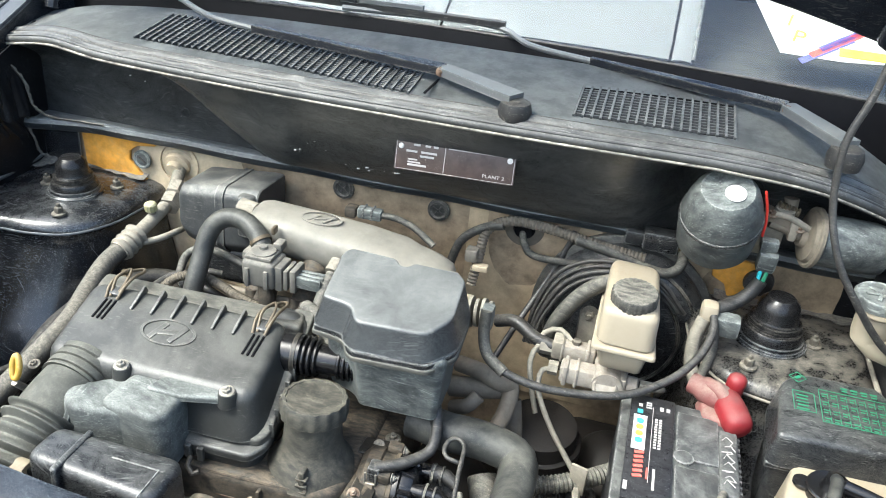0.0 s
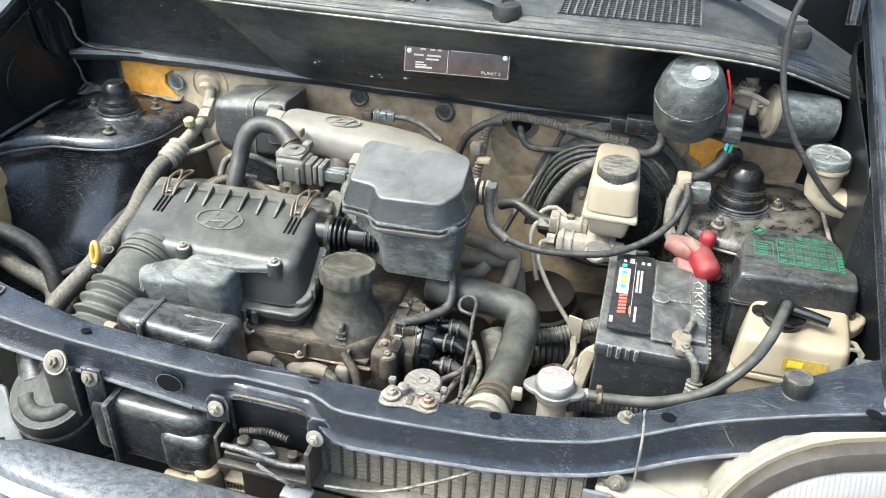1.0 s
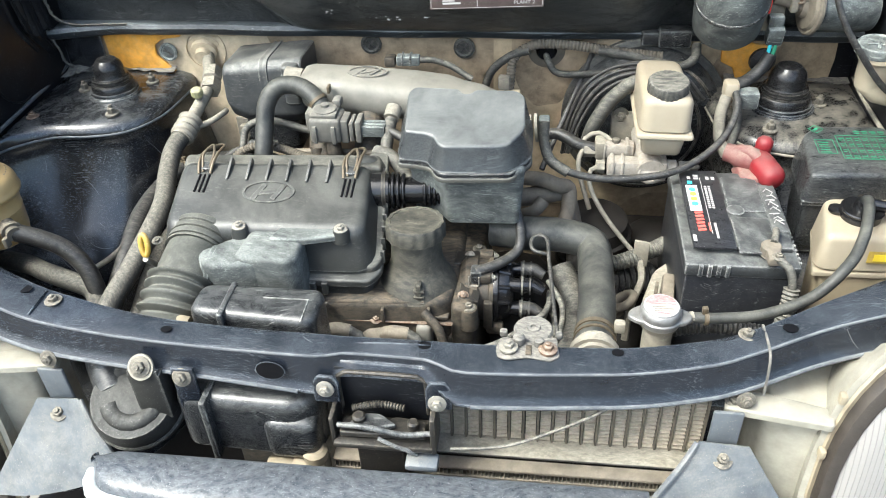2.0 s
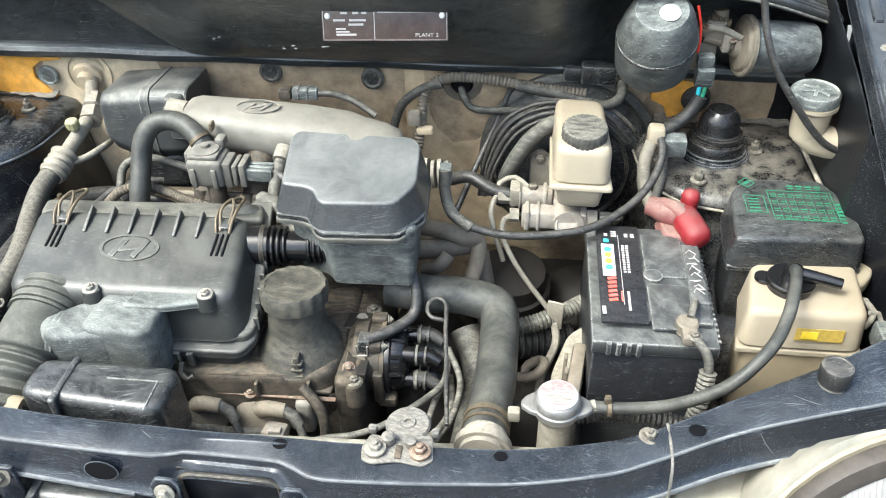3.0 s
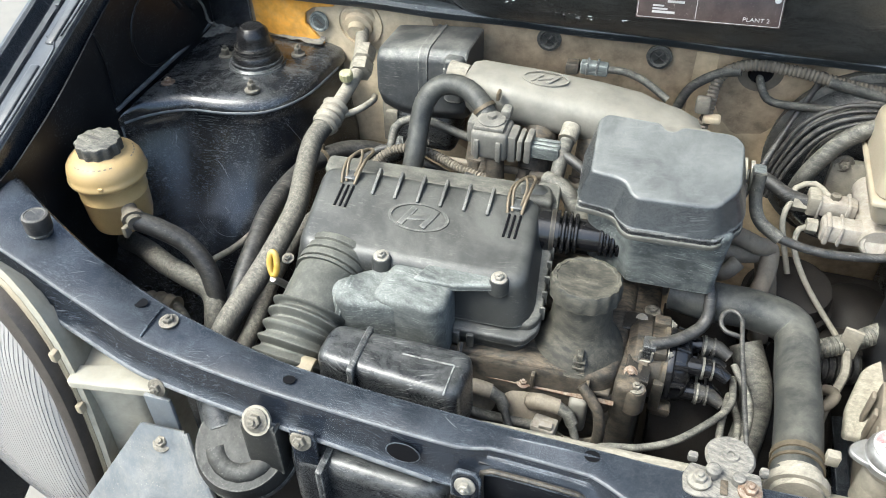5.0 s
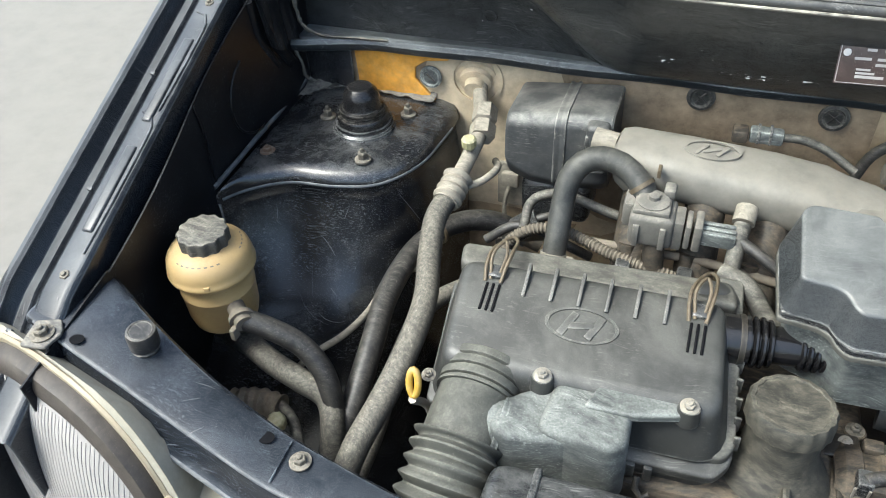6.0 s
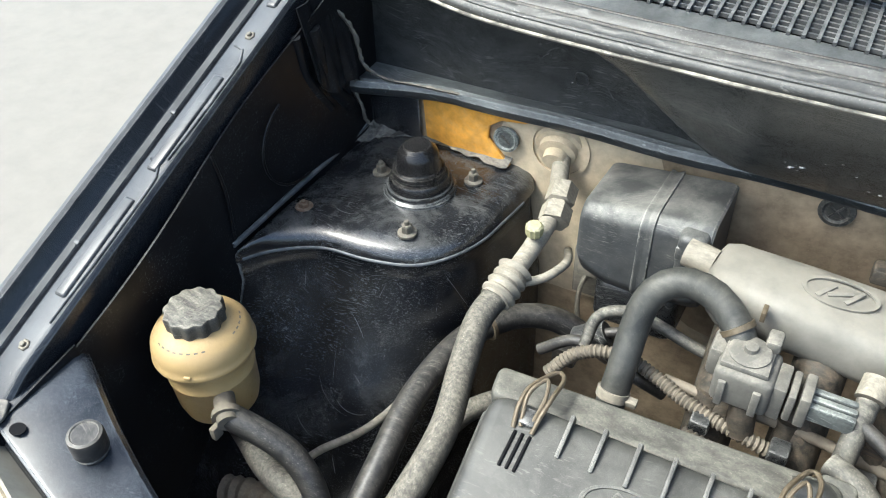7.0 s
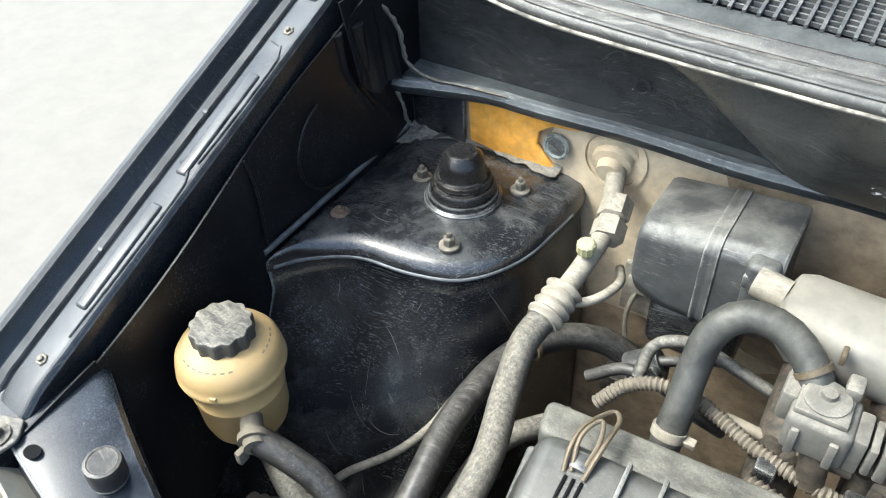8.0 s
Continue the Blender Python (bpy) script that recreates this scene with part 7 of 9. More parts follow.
part("spout", tube([(0.543, 0.214, 0.736), (0.560, 0.209, 0.736), (0.586, 0.201, 0.735)], 0.0072, 14, ends=0.0058), M_DOME, wt)
bars(Matrix.Translation((0.566, 0.1675, 0.693)) @ Matrix.Rotation(radians(87), 4, "X"), [(0, 0, 0.048, 0.016)], M_YLABEL, wt, "yellow_label")
bars(Matrix.Translation((0.566, 0.1665, 0.693)) @ Matrix.Rotation(radians(87), 4, "X"), [(-0.010, 0, 0.016, 0.009)], M_YELLP, wt, "label_mark")

# ---- radiator ----
rad = thing("radiator", (0.15, 0.02, 0.30), "dusty aluminium radiator under the front rail", "radiator")
part("top_tank", prism([(-0.06, 0.000), (0.36, 0.006), (0.36, 0.040), (-0.06, 0.024)], 0.612, 0.648, 0.008), M_DUSTY, rad)
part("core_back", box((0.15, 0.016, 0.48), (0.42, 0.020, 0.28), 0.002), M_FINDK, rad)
part("bottom_bar", box((0.16, -0.036, 0.558), (0.42, 0.034, 0.020), 0.003), M_DUSTY, rad)
fn = []
for k in range(26):
    x = -0.048 + 0.0158 * k
    part("tube", box((x, -0.022, 0.606), (0.0024, 0.018, 0.086), 0.0008), M_BROWN, rad)
for k in range(25):
    x = -0.040 + 0.0158 * k
    fn.append(sheet(lambda u, v: (x - 0.0055 + 0.011 * u, -0.018, 0.562 + 0.086 * v), 1, 1, 0.001))
    for j in range(14):
        fn.append(box((x, -0.024, 0.566 + 0.0060 * j), (0.0112, 0.013, 0.0012), 0))
tagged(part("fin_pack", join(*fn), M_FIN, rad, "thin folded cooling fins", 0), kind="stuff")
nk = part("filler_neck", lathe([(0.016, -0.02), (0.016, 0.028), (0.020, 0.032), (0.021, 0.040), (0.019, 0.042)], (0.298, 0.050, 0.648)), M_DUSTY, rad)
part("neck_spout", tube([(0.300, 0.052, 0.680), (0.335, 0.056, 0.687)], 0.0065, 12), M_DUSTY, rad)
rcp = part("cap", lathe([(0.0165, -0.005), (0.0215, -0.005), (0.0232, -0.001), (0.0230, 0.003), (0.0216, 0.0045), (0.0222, 0.007), (0.0217, 0.0105), (0.0203, 0.0135), (0.0188, 0.0148), (0.001, 0.0152)], (0.298, 0.050, 0.690), seg=48), M_RADCAP, rad, "metal cap with a worn red and white label")
for w in (-1, 1):
    part("ear", prism([(0.298 + w * 0.013, 0.0352), (0.298 + w * 0.025, 0.0385), (0.298 + w * 0.0332, 0.0450), (0.298 + w * 0.0340, 0.0516), (0.298 + w * 0.0295, 0.0582), (0.298 + w * 0.020, 0.0648), (0.298 + w * 0.010, 0.0664)], 0.6875, 0.6935, 0.002), M_RADCAP, rcp)
part("label_disc", lathe([(0.0186, 0), (0.0186, 0.001)], (0.298, 0.050, 0.7052), seg=36), M_CAPLAB, rcp)
half = bmesh.new()
vs = [half.verts.new((0.298 + 0.0172 * math.cos(radians(a)), 0.050 + 0.0172 * math.sin(radians(a)), 0.7062)) for a in range(24, 172, 6)]
ex = bmesh.ops.extrude_face_region(half, geom=[half.faces.new(vs)])
bmesh.ops.translate(half, verts=[e for e in ex["geom"] if isinstance(e, bmesh.types.BMVert)], vec=(0, 0, 0.0006))
part("red_print", half, M_PINKP, rcp)
bars(Matrix.Translation((0.298, 0.050, 0.7062)), [(0, 0.003, 0.030, 0.0014), (0, -0.0120, 0.016, 0.0014)], M_PINKP, rcp)
bars(Matrix.Translation((0.298, 0.050, 0.7062)), [(-0.003, -0.002, 0.015, 0.0012), (0.002, -0.005, 0.020, 0.0012), (0, -0.0085, 0.016, 0.0012)], M_DUSTY, rcp)
cond = thing("condenser", (0.15, -0.06, 0.30), "dusty air-conditioning condenser with finned tubes", "condenser")
for k in range(9):
    part("tube", box((0.18, -0.062, 0.562 - 0.014 * k), (0.46, 0.016, 0.0045), 0.0015), M_BROWN, cond)
fn = []
for k in range(9):
    for j in range(110):
        fn.append(box((-0.048 + 0.00416 * j, -0.062, 0.555 - 0.014 * k), (0.0009, 0.014, 0.010), 0))
tagged(part("fin_pack", join(*fn), M_BROWN, cond, "close-set cooling fins", 0), kind="stuff")
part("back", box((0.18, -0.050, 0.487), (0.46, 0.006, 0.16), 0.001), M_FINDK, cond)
part("side_block", box((-0.075, -0.072, 0.548), (0.040, 0.030, 0.034), 0.006), M_CREAMD, cond)
part("joint", lathe([(0.013, 0), (0.014, 0.012), (0.010, 0.016)], (-0.068, -0.072, 0.566)), M_CREAMD, cond)
part("pipe_stub", tube([(-0.090, -0.072, 0.548), (-0.125, -0.070, 0.545)], 0.009, 14), M_CREAMD, cond)

# bonnet catch and its cable, earth plate on the rail
lat = thing("bonnet_catch", (0.015, -0.075, 0.62), "dirty black steel bonnet catch on the front rail", "latch")
part("plate", box((0.014, -0.054, 0.652), (0.102, 0.004, 0.084), 0.002), M_APRON, lat)
part("recess_lip", tube([(-0.032, -0.060, 0.640), (-0.032, -0.060, 0.686), (-0.024, -0.060, 0.692), (0.050, -0.061, 0.692), (0.058, -0.061, 0.686), (0.060, -0.062, 0.64)], 0.0025, 8), M_LATCH, lat)
part("cheek", box((-0.036, -0.076, 0.636), (0.005, 0.034, 0.044), 0.002), M_LATCH, lat)
part("cheek", box((0.068, -0.078, 0.640), (0.006, 0.034, 0.052), 0.002), M_LATCH, lat)
part("base", box((0.016, -0.078, 0.622), (0.104, 0.040, 0.008), 0.003), M_LATCH, lat)
part("jaw", prism([(-0.030, -0.092), (-0.028, -0.070), (0.000, -0.066), (0.012, -0.078), (0.024, -0.066), (0.058, -0.070), (0.060, -0.090)], 0.630, 0.637, 0.002), M_LATCH, lat)
part("pawl", prism([(-0.020, -0.088), (-0.014, -0.072), (0.010, -0.070), (0.030, -0.084), (0.006, -0.092)], 0.639, 0.645, 0.002), M_PLAST, lat)
part("pivot", lathe([(0.007, 0), (0.007, 0.010), (0.005, 0.012)], (-0.010, -0.080, 0.640)), M_LATCH, lat)
part("pivot", lathe([(0.006, 0), (0.006, 0.009), (0.004, 0.011)], (0.046, -0.080, 0.636)), M_LATCH, lat)
part("lever", tube([(-0.030, -0.090, 0.646), (0.0, -0.094, 0.650), (0.035, -0.094, 0.642), (0.066, -0.092, 0.644)], 0.0030, 10), M_PLAST, lat)
part("spring", tube([(-0.018, -0.070, 0.650), (0.010, -0.068, 0.656), (0.036, -0.068, 0.652)], 0.0036, 10, rib=0.0008, pitch=0.0032), M_LATCH, lat)
part("hook_wire", tube([(0.012, -0.096, 0.636), (0.030, -0.100, 0.630), (0.044, -0.098, 0.622), (0.050, -0.094, 0.612)], 0.0022, 8), M_PLAST, lat)
part("release_tab", box((0.056, -0.098, 0.606), (0.034, 0.020, 0.009), 0.003), M_GREYBL, lat)
part("strut", box((0.010, -0.080, 0.560), (0.050, 0.016, 0.10), 0.004), M_LATCH, lat)
cable("release_cable", "grey bonnet release cable in front of the radiator", [(0.085, -0.092, 0.622), (0.14, -0.085, 0.624), (0.19, -0.074, 0.640), (0.23, -0.066, 0.660), (0.26, -0.050, 0.672)], 0.0018, M_RUBBERD)
ep = thing("earth_plate", (0.16, -0.02, 0.71), "sandy metal bracket with two bolts on the front rail", "bracket")
part("plate", prism([(0.129, -0.044), (0.127, -0.030), (0.133, -0.016), (0.150, -0.018), (0.160, -0.012), (0.188, -0.014), (0.191, -0.040), (0.182, -0.047), (0.160, -0.043), (0.138, -0.048)], 0.7090, 0.7115, 0.0015), M_EARTH, ep)
part("ear", box((0.134, -0.012, 0.713), (0.008, 0.007, 0.008), 0.002), M_EARTH, ep)
part("ear", box((0.190, -0.012, 0.713), (0.007, 0.007, 0.008), 0.002), M_EARTH, ep)
part("horn_disc", lathe([(0.0195, -0.003), (0.0205, 0.000), (0.0185, 0.0025), (0.0075, 0.003), (0.0065, 0.0048), (0.0028, 0.0048), (0.0024, 0.0030), (0.001, 0.003)], (0.164, -0.001, 0.709)), M_EARTH, ep)
part("knob", lathe([(0.006, 0), (0.006, 0.008), (0.004, 0.010)], (0.150, -0.024, 0.712)), M_EARTH, ep)
part("knob", lathe([(0.005, 0), (0.005, 0.007), (0.003, 0.008)], (0.170, -0.026, 0.712)), M_EARTH, ep)
bolt(ep, (0.140, -0.034, 0.7120), (0, 0, 1), 0.95, BOLT_D)
bolt(ep, (0.179, -0.034, 0.7120), (0, 0, 1), 0.9, BOLT_R)
part("slot", box((0.160, -0.034, 0.7118), (0.006, 0.014, 0.002), 0.0008), M_BLOCK, ep)

# ---- brake servo, master cylinder and reservoir ----
bs = thing("brake_servo", (0.315, 0.47, 0.68), "black round brake servo on the bulkhead", "brake servo")
part("drum", lathe([(0.118, 0), (0.120, 0.012), (0.120, 0.030), (0.114, 0.034), (0.112, 0.050), (0.095, 0.066), (0.060, 0.074), (0.035, 0.078)], (0.315, 0.545, 0.680), (0, -1, 0.06), 48), M_PLAST, bs)
part("band", lathe([(0.1215, 0.026), (0.124, 0.028), (0.124, 0.033), (0.1215, 0.035)], (0.315, 0.545, 0.680), (0, -1, 0.06), 48), M_RUBBERD, bs)
for k, rr in enumerate((0.100, 0.078)):
    part("bead", lathe([(rr - 0.003, 0), (rr, 0.004), (rr + 0.003, 0)], (0.315, 0.545 - 0.061 - 0.009 * k, 0.680 + 0.004), (0, -1, 0.06), 44), M_TOWERR, bs)
for k in range(4):
    cable_pts = [(0.195 + 0.004 * k, 0.470 - 0.006 * k, 0.640 + 0.004 * k), (0.203 + 0.005 * k, 0.474 - 0.006 * k, 0.700), (0.228 + 0.006 * k, 0.476 - 0.005 * k, 0.757 - 0.003 * k), (0.280 + 0.004 * k, 0.474 - 0.004 * k, 0.786 - 0.005 * k), (0.350, 0.472, 0.776 - 0.006 * k), (0.392 - 0.004 * k, 0.470, 0.735)]
    cable("servo_wire", "thin dusty black line round the brake servo", cable_pts, (0.0030, 0.0022, 0.0034, 0.0024)[k], M_RUBBER, "cable", group="servo lines")
bolt(bs, (0.276, 0.455, 0.716), (0, -1, 0.1), 1.2, BOLT_D)
part("flange", box((0.300, 0.458, 0.690), (0.075, 0.012, 0.060), 0.006), M_DUSTY, bs)
cable("servo_hose", "dusty vacuum hose looped over the brake servo", [(0.345, 0.440, 0.770), (0.300, 0.452, 0.772), (0.268, 0.450, 0.752), (0.245, 0.442, 0.722), (0.232, 0.438, 0.690), (0.228, 0.44, 0.65)], 0.0105, M_RUBBERD, "hose")
mc = thing("master_cylinder", (0.315, 0.40, 0.66), "dusty pale brake master cylinder with valves", "brake cylinder")
part("cylinder", tube([(0.312, 0.460, 0.688), (0.314, 0.350, 0.684)], 0.019, 18), M_ALUP, mc)
part("upper_valve", box((0.268, 0.402, 0.690), (0.052, 0.022, 0.022), 0.005), M_ALUP, mc)
part("lower_valve", box((0.290, 0.368, 0.682), (0.070, 0.024, 0.024), 0.004), M_ALUP, mc)
for x, w in ((0.262, 0.006), (0.276, 0.004), (0.310, 0.005)):
    part("valve_band", box((x, 0.368, 0.682), (w, 0.028, 0.028), 0.002), M_ALUP, mc)
for x, w in ((0.252, 0.004), (0.284, 0.005)):
    part("valve_band", box((x, 0.402, 0.690), (w, 0.026, 0.026), 0.002), M_ALUP, mc)
part("valve_bolt", lathe([(0.006, 0), (0.006, 0.005), (0.004, 0.006)], (0.268, 0.402, 0.701), (0, 0, 1), 6), M_BOLTD, mc)
part("valve_collar", box((0.326, 0.368, 0.682), (0.020, 0.030, 0.030), 0.004), M_ALUP, mc)
part("valve_end", lathe([(0.011, 0), (0.011, 0.012), (0.008, 0.014)], (0.336, 0.367, 0.683), (1, 0, 0), 16), M_ALUP, mc)
part("step", box((0.246, 0.402, 0.692), (0.014, 0.026, 0.026), 0.003), M_DUSTY, mc)
part("valve_disc", lathe([(0.015, 0), (0.0155, 0.012), (0.0125, 0.014), (0.0115, 0.012), (0.001, 0.012)], (0.312, 0.360, 0.680), (0, -0.9, 0.45)), M_ALUP, mc)
part("nut", lathe([(0.010, 0), (0.010, 0.016)], (0.240, 0.400, 0.688), (-1, 0, 0), 6), M_DUSTY, mc)
part("nut", lathe([(0.009, 0), (0.009, 0.012)], (0.252, 0.370, 0.680), (-1, 0, 0), 6), M_DUSTY, mc)
part("nut", lathe([(0.009, 0), (0.009, 0.014)], (0.352, 0.366, 0.684), (1, 0, 0), 6), M_STEEL, mc)
for pts in ([(0.240, 0.400, 0.690), (0.222, 0.396, 0.690), (0.216, 0.380, 0.676), (0.222, 0.366, 0.655), (0.235, 0.35, 0.62)], [(0.250, 0.369, 0.680), (0.234, 0.366, 0.676), (0.234, 0.352, 0.655), (0.258, 0.33, 0.62), (0.30, 0.30, 0.58)],
            [(0.362, 0.366, 0.684), (0.375, 0.370, 0.682), (0.382, 0.39, 0.67), (0.380, 0.42, 0.64)], [(0.262, 0.405, 0.70), (0.245, 0.418, 0.706), (0.225, 0.412, 0.70), (0.220, 0.395, 0.68)]):
    part("pipe", tube(pts, 0.0035, 10), M_DUSTY, mc)
brv = thing("brake_reservoir", (0.322, 0.375, 0.70), "cream brake fluid reservoir with a grey ribbed cap", "fluid reservoir")
part("tank", prism([(0.290, 0.338), (0.290, 0.468), (0.350, 0.462), (0.356, 0.336)], 0.750, 0.800, 0.010, 3, grow=0.001, tilt=lambda x, y: 0), M_CREAM, brv)
part("seam", prism([(0.286, 0.333), (0.286, 0.473), (0.354, 0.467), (0.360, 0.331)], 0.745, 0.752, 0.003), M_CREAM, brv)
part("lower_tank", prism([(0.293, 0.341), (0.293, 0.44), (0.346, 0.44), (0.352, 0.339)], 0.714, 0.746, 0.008, 3, grow=-0.004), M_CREAM, brv)
part("cap", lathe([(0.0245, 0), (0.0268, 0.002), (0.0268, 0.015), (0.0252, 0.017), (0.001, 0.0175)], (0.323, 0.366, 0.798), (0, -0.12, 1), 80, 26, 0.0012), M_RUBBERD, brv)
part("foot", tube([(0.318, 0.378, 0.718), (0.316, 0.376, 0.69)], 0.012, 14), M_CREAM, brv)

# ---- bulkhead right half: harness, siren, servo motor, filler neck ----
cable("bulkhead_harness", "thick dusty taped wiring loom along the bulkhead", [(0.108, 0.490, 0.700), (0.112, 0.500, 0.735), (0.118, 0.515, 0.775), (0.150, 0.515, 0.796), (0.20, 0.512, 0.797), (0.241, 0.508, 0.793), (0.285, 0.502, 0.790), (0.330, 0.500, 0.787)], 0.0068, M_BROWN, "wiring", 0.0008, 0.005)
cable("loom_branch", "grey cable of the bulkhead loom", [(0.240, 0.505, 0.792), (0.285, 0.498, 0.788), (0.330, 0.49, 0.780), (0.358, 0.488, 0.778), (0.374, 0.490, 0.790), (0.376, 0.505, 0.803)], 0.0068, M_RUBBERD)
cable("loom_branch", "grey hose beside the bulkhead loom", [(0.070, 0.505, 0.700), (0.074, 0.508, 0.728), (0.086, 0.512, 0.757), (0.114, 0.514, 0.779), (0.14, 0.512, 0.788)], 0.0062, M_RUBBERD)
cable("loom_branch", "pale cable from the bulkhead grommet", [(0.163, 0.535, 0.777), (0.170, 0.518, 0.764), (0.185, 0.512, 0.752), (0.230, 0.500, 0.758), (0.285, 0.485, 0.770), (0.31, 0.47, 0.772)], 0.005, M_RUBBERD)
cable("throttle_cable", "thin black cable in front of the bulkhead", [(0.234, 0.520, 0.795), (0.230, 0.520, 0.775), (0.212, 0.505, 0.729), (0.185, 0.46, 0.678), (0.165, 0.42, 0.64)], 0.0042, M_RUBBER)
lc = thing("loom_clip", (0.115, 0.495, 0.74), "dusty plastic clip on the wiring loom", "clip")
part("clip", box((0.104, 0.494, 0.745), (0.018, 0.018, 0.020), 0.004), M_DUSTY, lc)
part("strap", box((0.118, 0.492, 0.728), (0.022, 0.014, 0.010), 0.003), M_TAN, lc)
bg = thing("bulkhead_grommet", (0.165, 0.54, 0.775), "dark grommet in the bulkhead", "grommet")
part("ring", lathe([(0.030, 0), (0.028, 0.006), (0.020, 0.008)], (0.165, 0.543, 0.778), (0, -1, 0)), M_BROWN, bg)
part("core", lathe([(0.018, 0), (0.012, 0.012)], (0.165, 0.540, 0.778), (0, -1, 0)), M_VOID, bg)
for x, z in ((-0.104, 0.783), (0.040, 0.778)):
    pg = thing("bulkhead_plug", (x, 0.54, z), "round dark plug in the dusty bulkhead", "plug", "bulkhead plugs")
    part("disc", lathe([(0.0165, 0), (0.0158, 0.003), (0.0120, 0.004), (0.0100, 0.0022), (0.001, 0.0022)], (x, 0.541, z), (0, -1, 0.05)), M_RUBBERD, pg)
    for a in (35, 125):
        part("cross_rib", box((x, 0.5375, z), (0.018, 0.002, 0.0024), 0.0008, m=Matrix.Rotation(radians(a), 4, "Y")), M_RUBBER, pg)
cable("vacuum_hose", "black hose behind the throttle", [(0.160, 0.43, 0.690), (0.185, 0.42, 0.702), (0.215, 0.405, 0.694), (0.240, 0.40, 0.690)], 0.0085, M_RUBBER, "hose")
tp = thing("throttle_pulley", (0.158, 0.345, 0.77), "dusty throttle pulley with springs", "throttle")
for k in range(4):
    part("disc", lathe([(0.019 - 0.002 * (k % 2), 0), (0.019 - 0.002 * (k % 2), 0.004)], (0.138 + 0.008 * k, 0.345, 0.752), (1, 0, 0.1)), M_DUSTY, tp)
part("body", box((0.125, 0.345, 0.745), (0.030, 0.040, 0.040), 0.005), M_CREAMD, tp)
part("lever", box((0.166, 0.312, 0.775), (0.014, 0.018, 0.022), 0.003), M_GREYPL, tp)
for pts, r in (([(0.135, 0.335, 0.680), (0.165, 0.318, 0.688), (0.188, 0.314, 0.682), (0.203, 0.325, 0.670), (0.203, 0.300, 0.650), (0.194, 0.275, 0.635)], 0.0105), ([(0.130, 0.320, 0.655), (0.160, 0.318, 0.662), (0.195, 0.330, 0.662)], 0.013),
               ([(0.140, 0.300, 0.640), (0.158, 0.290, 0.655), (0.170, 0.298, 0.668)], 0.009), ([(0.205, 0.34, 0.64), (0.215, 0.32, 0.60), (0.218, 0.30, 0.55)], 0.012)):
    cable("coolant_branch", "brown dusty coolant hose behind the housing", pts, r, M_BROWN, "hose", group="coolant hoses")
# gearbox; its near-black colour and filler masses paint in the depth's shade
gb_ = thing("gearbox", (0.27, 0.30, 0.30), "brown dusty gearbox casting, deep shade put into its colour", "gearbox")
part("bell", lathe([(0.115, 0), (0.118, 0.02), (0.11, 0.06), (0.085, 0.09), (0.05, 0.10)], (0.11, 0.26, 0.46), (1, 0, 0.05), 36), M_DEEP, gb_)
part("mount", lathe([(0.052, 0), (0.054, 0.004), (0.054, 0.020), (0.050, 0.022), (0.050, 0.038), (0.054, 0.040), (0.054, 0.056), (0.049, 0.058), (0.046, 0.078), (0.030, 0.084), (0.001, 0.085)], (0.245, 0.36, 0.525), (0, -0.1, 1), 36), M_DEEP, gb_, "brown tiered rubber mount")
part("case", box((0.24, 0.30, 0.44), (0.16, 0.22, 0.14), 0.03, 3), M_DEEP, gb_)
# Dark masses added to block and darken the open depth
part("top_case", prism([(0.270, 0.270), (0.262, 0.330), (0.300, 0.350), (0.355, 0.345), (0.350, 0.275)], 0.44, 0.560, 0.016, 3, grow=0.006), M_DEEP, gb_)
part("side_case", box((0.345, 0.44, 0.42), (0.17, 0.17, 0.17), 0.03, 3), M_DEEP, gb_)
part("selector_cover", lathe([(0.055, 0), (0.055, 0.02), (0.046, 0.032), (0.020, 0.040), (0.001, 0.042)], (0.345, 0.405, 0.505), (0.1, -0.2, 1), 28), M_DEEP, gb_, "dark rounded filler deep in the bay")
cable("gearbox_boot", "dark ribbed rubber boot deep in the bay", [(0.235, 0.26, 0.560), (0.275, 0.275, 0.555), (0.325, 0.29, 0.550)], 0.022, M_RUBBER, "hose", 0.002, 0.009)

# siren
sir = thing("alarm_siren", (0.398, 0.46, 0.81), "dusty black cone-shaped alarm siren with a white sticker", "siren")
ax = (-0.05, -0.48, 0.88)
SB = (0.402, 0.464, 0.848)
part("horn", lathe([(0.028, -0.006), (0.041, 0), (0.0445, 0.006), (0.0465, 0.044), (0.0458, 0.052), (0.046, 0.054), (0.0415, 0.076), (0.0365, 0.090), (0.029, 0.099), (0.001, 0.101)], SB, ax, 40), M_GREYPL, sir)
part("ring", lathe([(0.0464, 0.049), (0.0476, 0.051), (0.0476, 0.053), (0.0464, 0.055)], SB, ax, 40), M_PLAST, sir)
sax = Vector(ax).normalized()
part("sticker", lathe([(0.0115, 0), (0.0115, 0.0008)], Vector(SB) + sax * 0.1000 + Vector((0.008, -0.006, -0.0015)), ax, 24), M_WHITE, sir)
part("foot", box((0.400, 0.495, 0.825), (0.05, 0.05, 0.016), 0.004), M_PLAST, sir)
cable("siren_wire", "thin red wire beside the siren", [(0.438, 0.430, 0.935), (0.446, 0.438, 0.910), (0.450, 0.446, 0.890), (0.452, 0.455, 0.87)], 0.0016, M_REDW)
# servo motor with linkage
sv = thing("cruise_servo", (0.55, 0.48, 0.83), "dusty metal actuator with a grey motor can and linkage", "actuator")
part("motor_can", lathe([(0.0305, 0), (0.031, 0.02), (0.031, 0.066), (0.029, 0.078), (0.020, 0.083), (0.001, 0.084)], (0.510, 0.472, 0.872), (1, 0.16, -0.08), 30), M_GREYPL, sv)
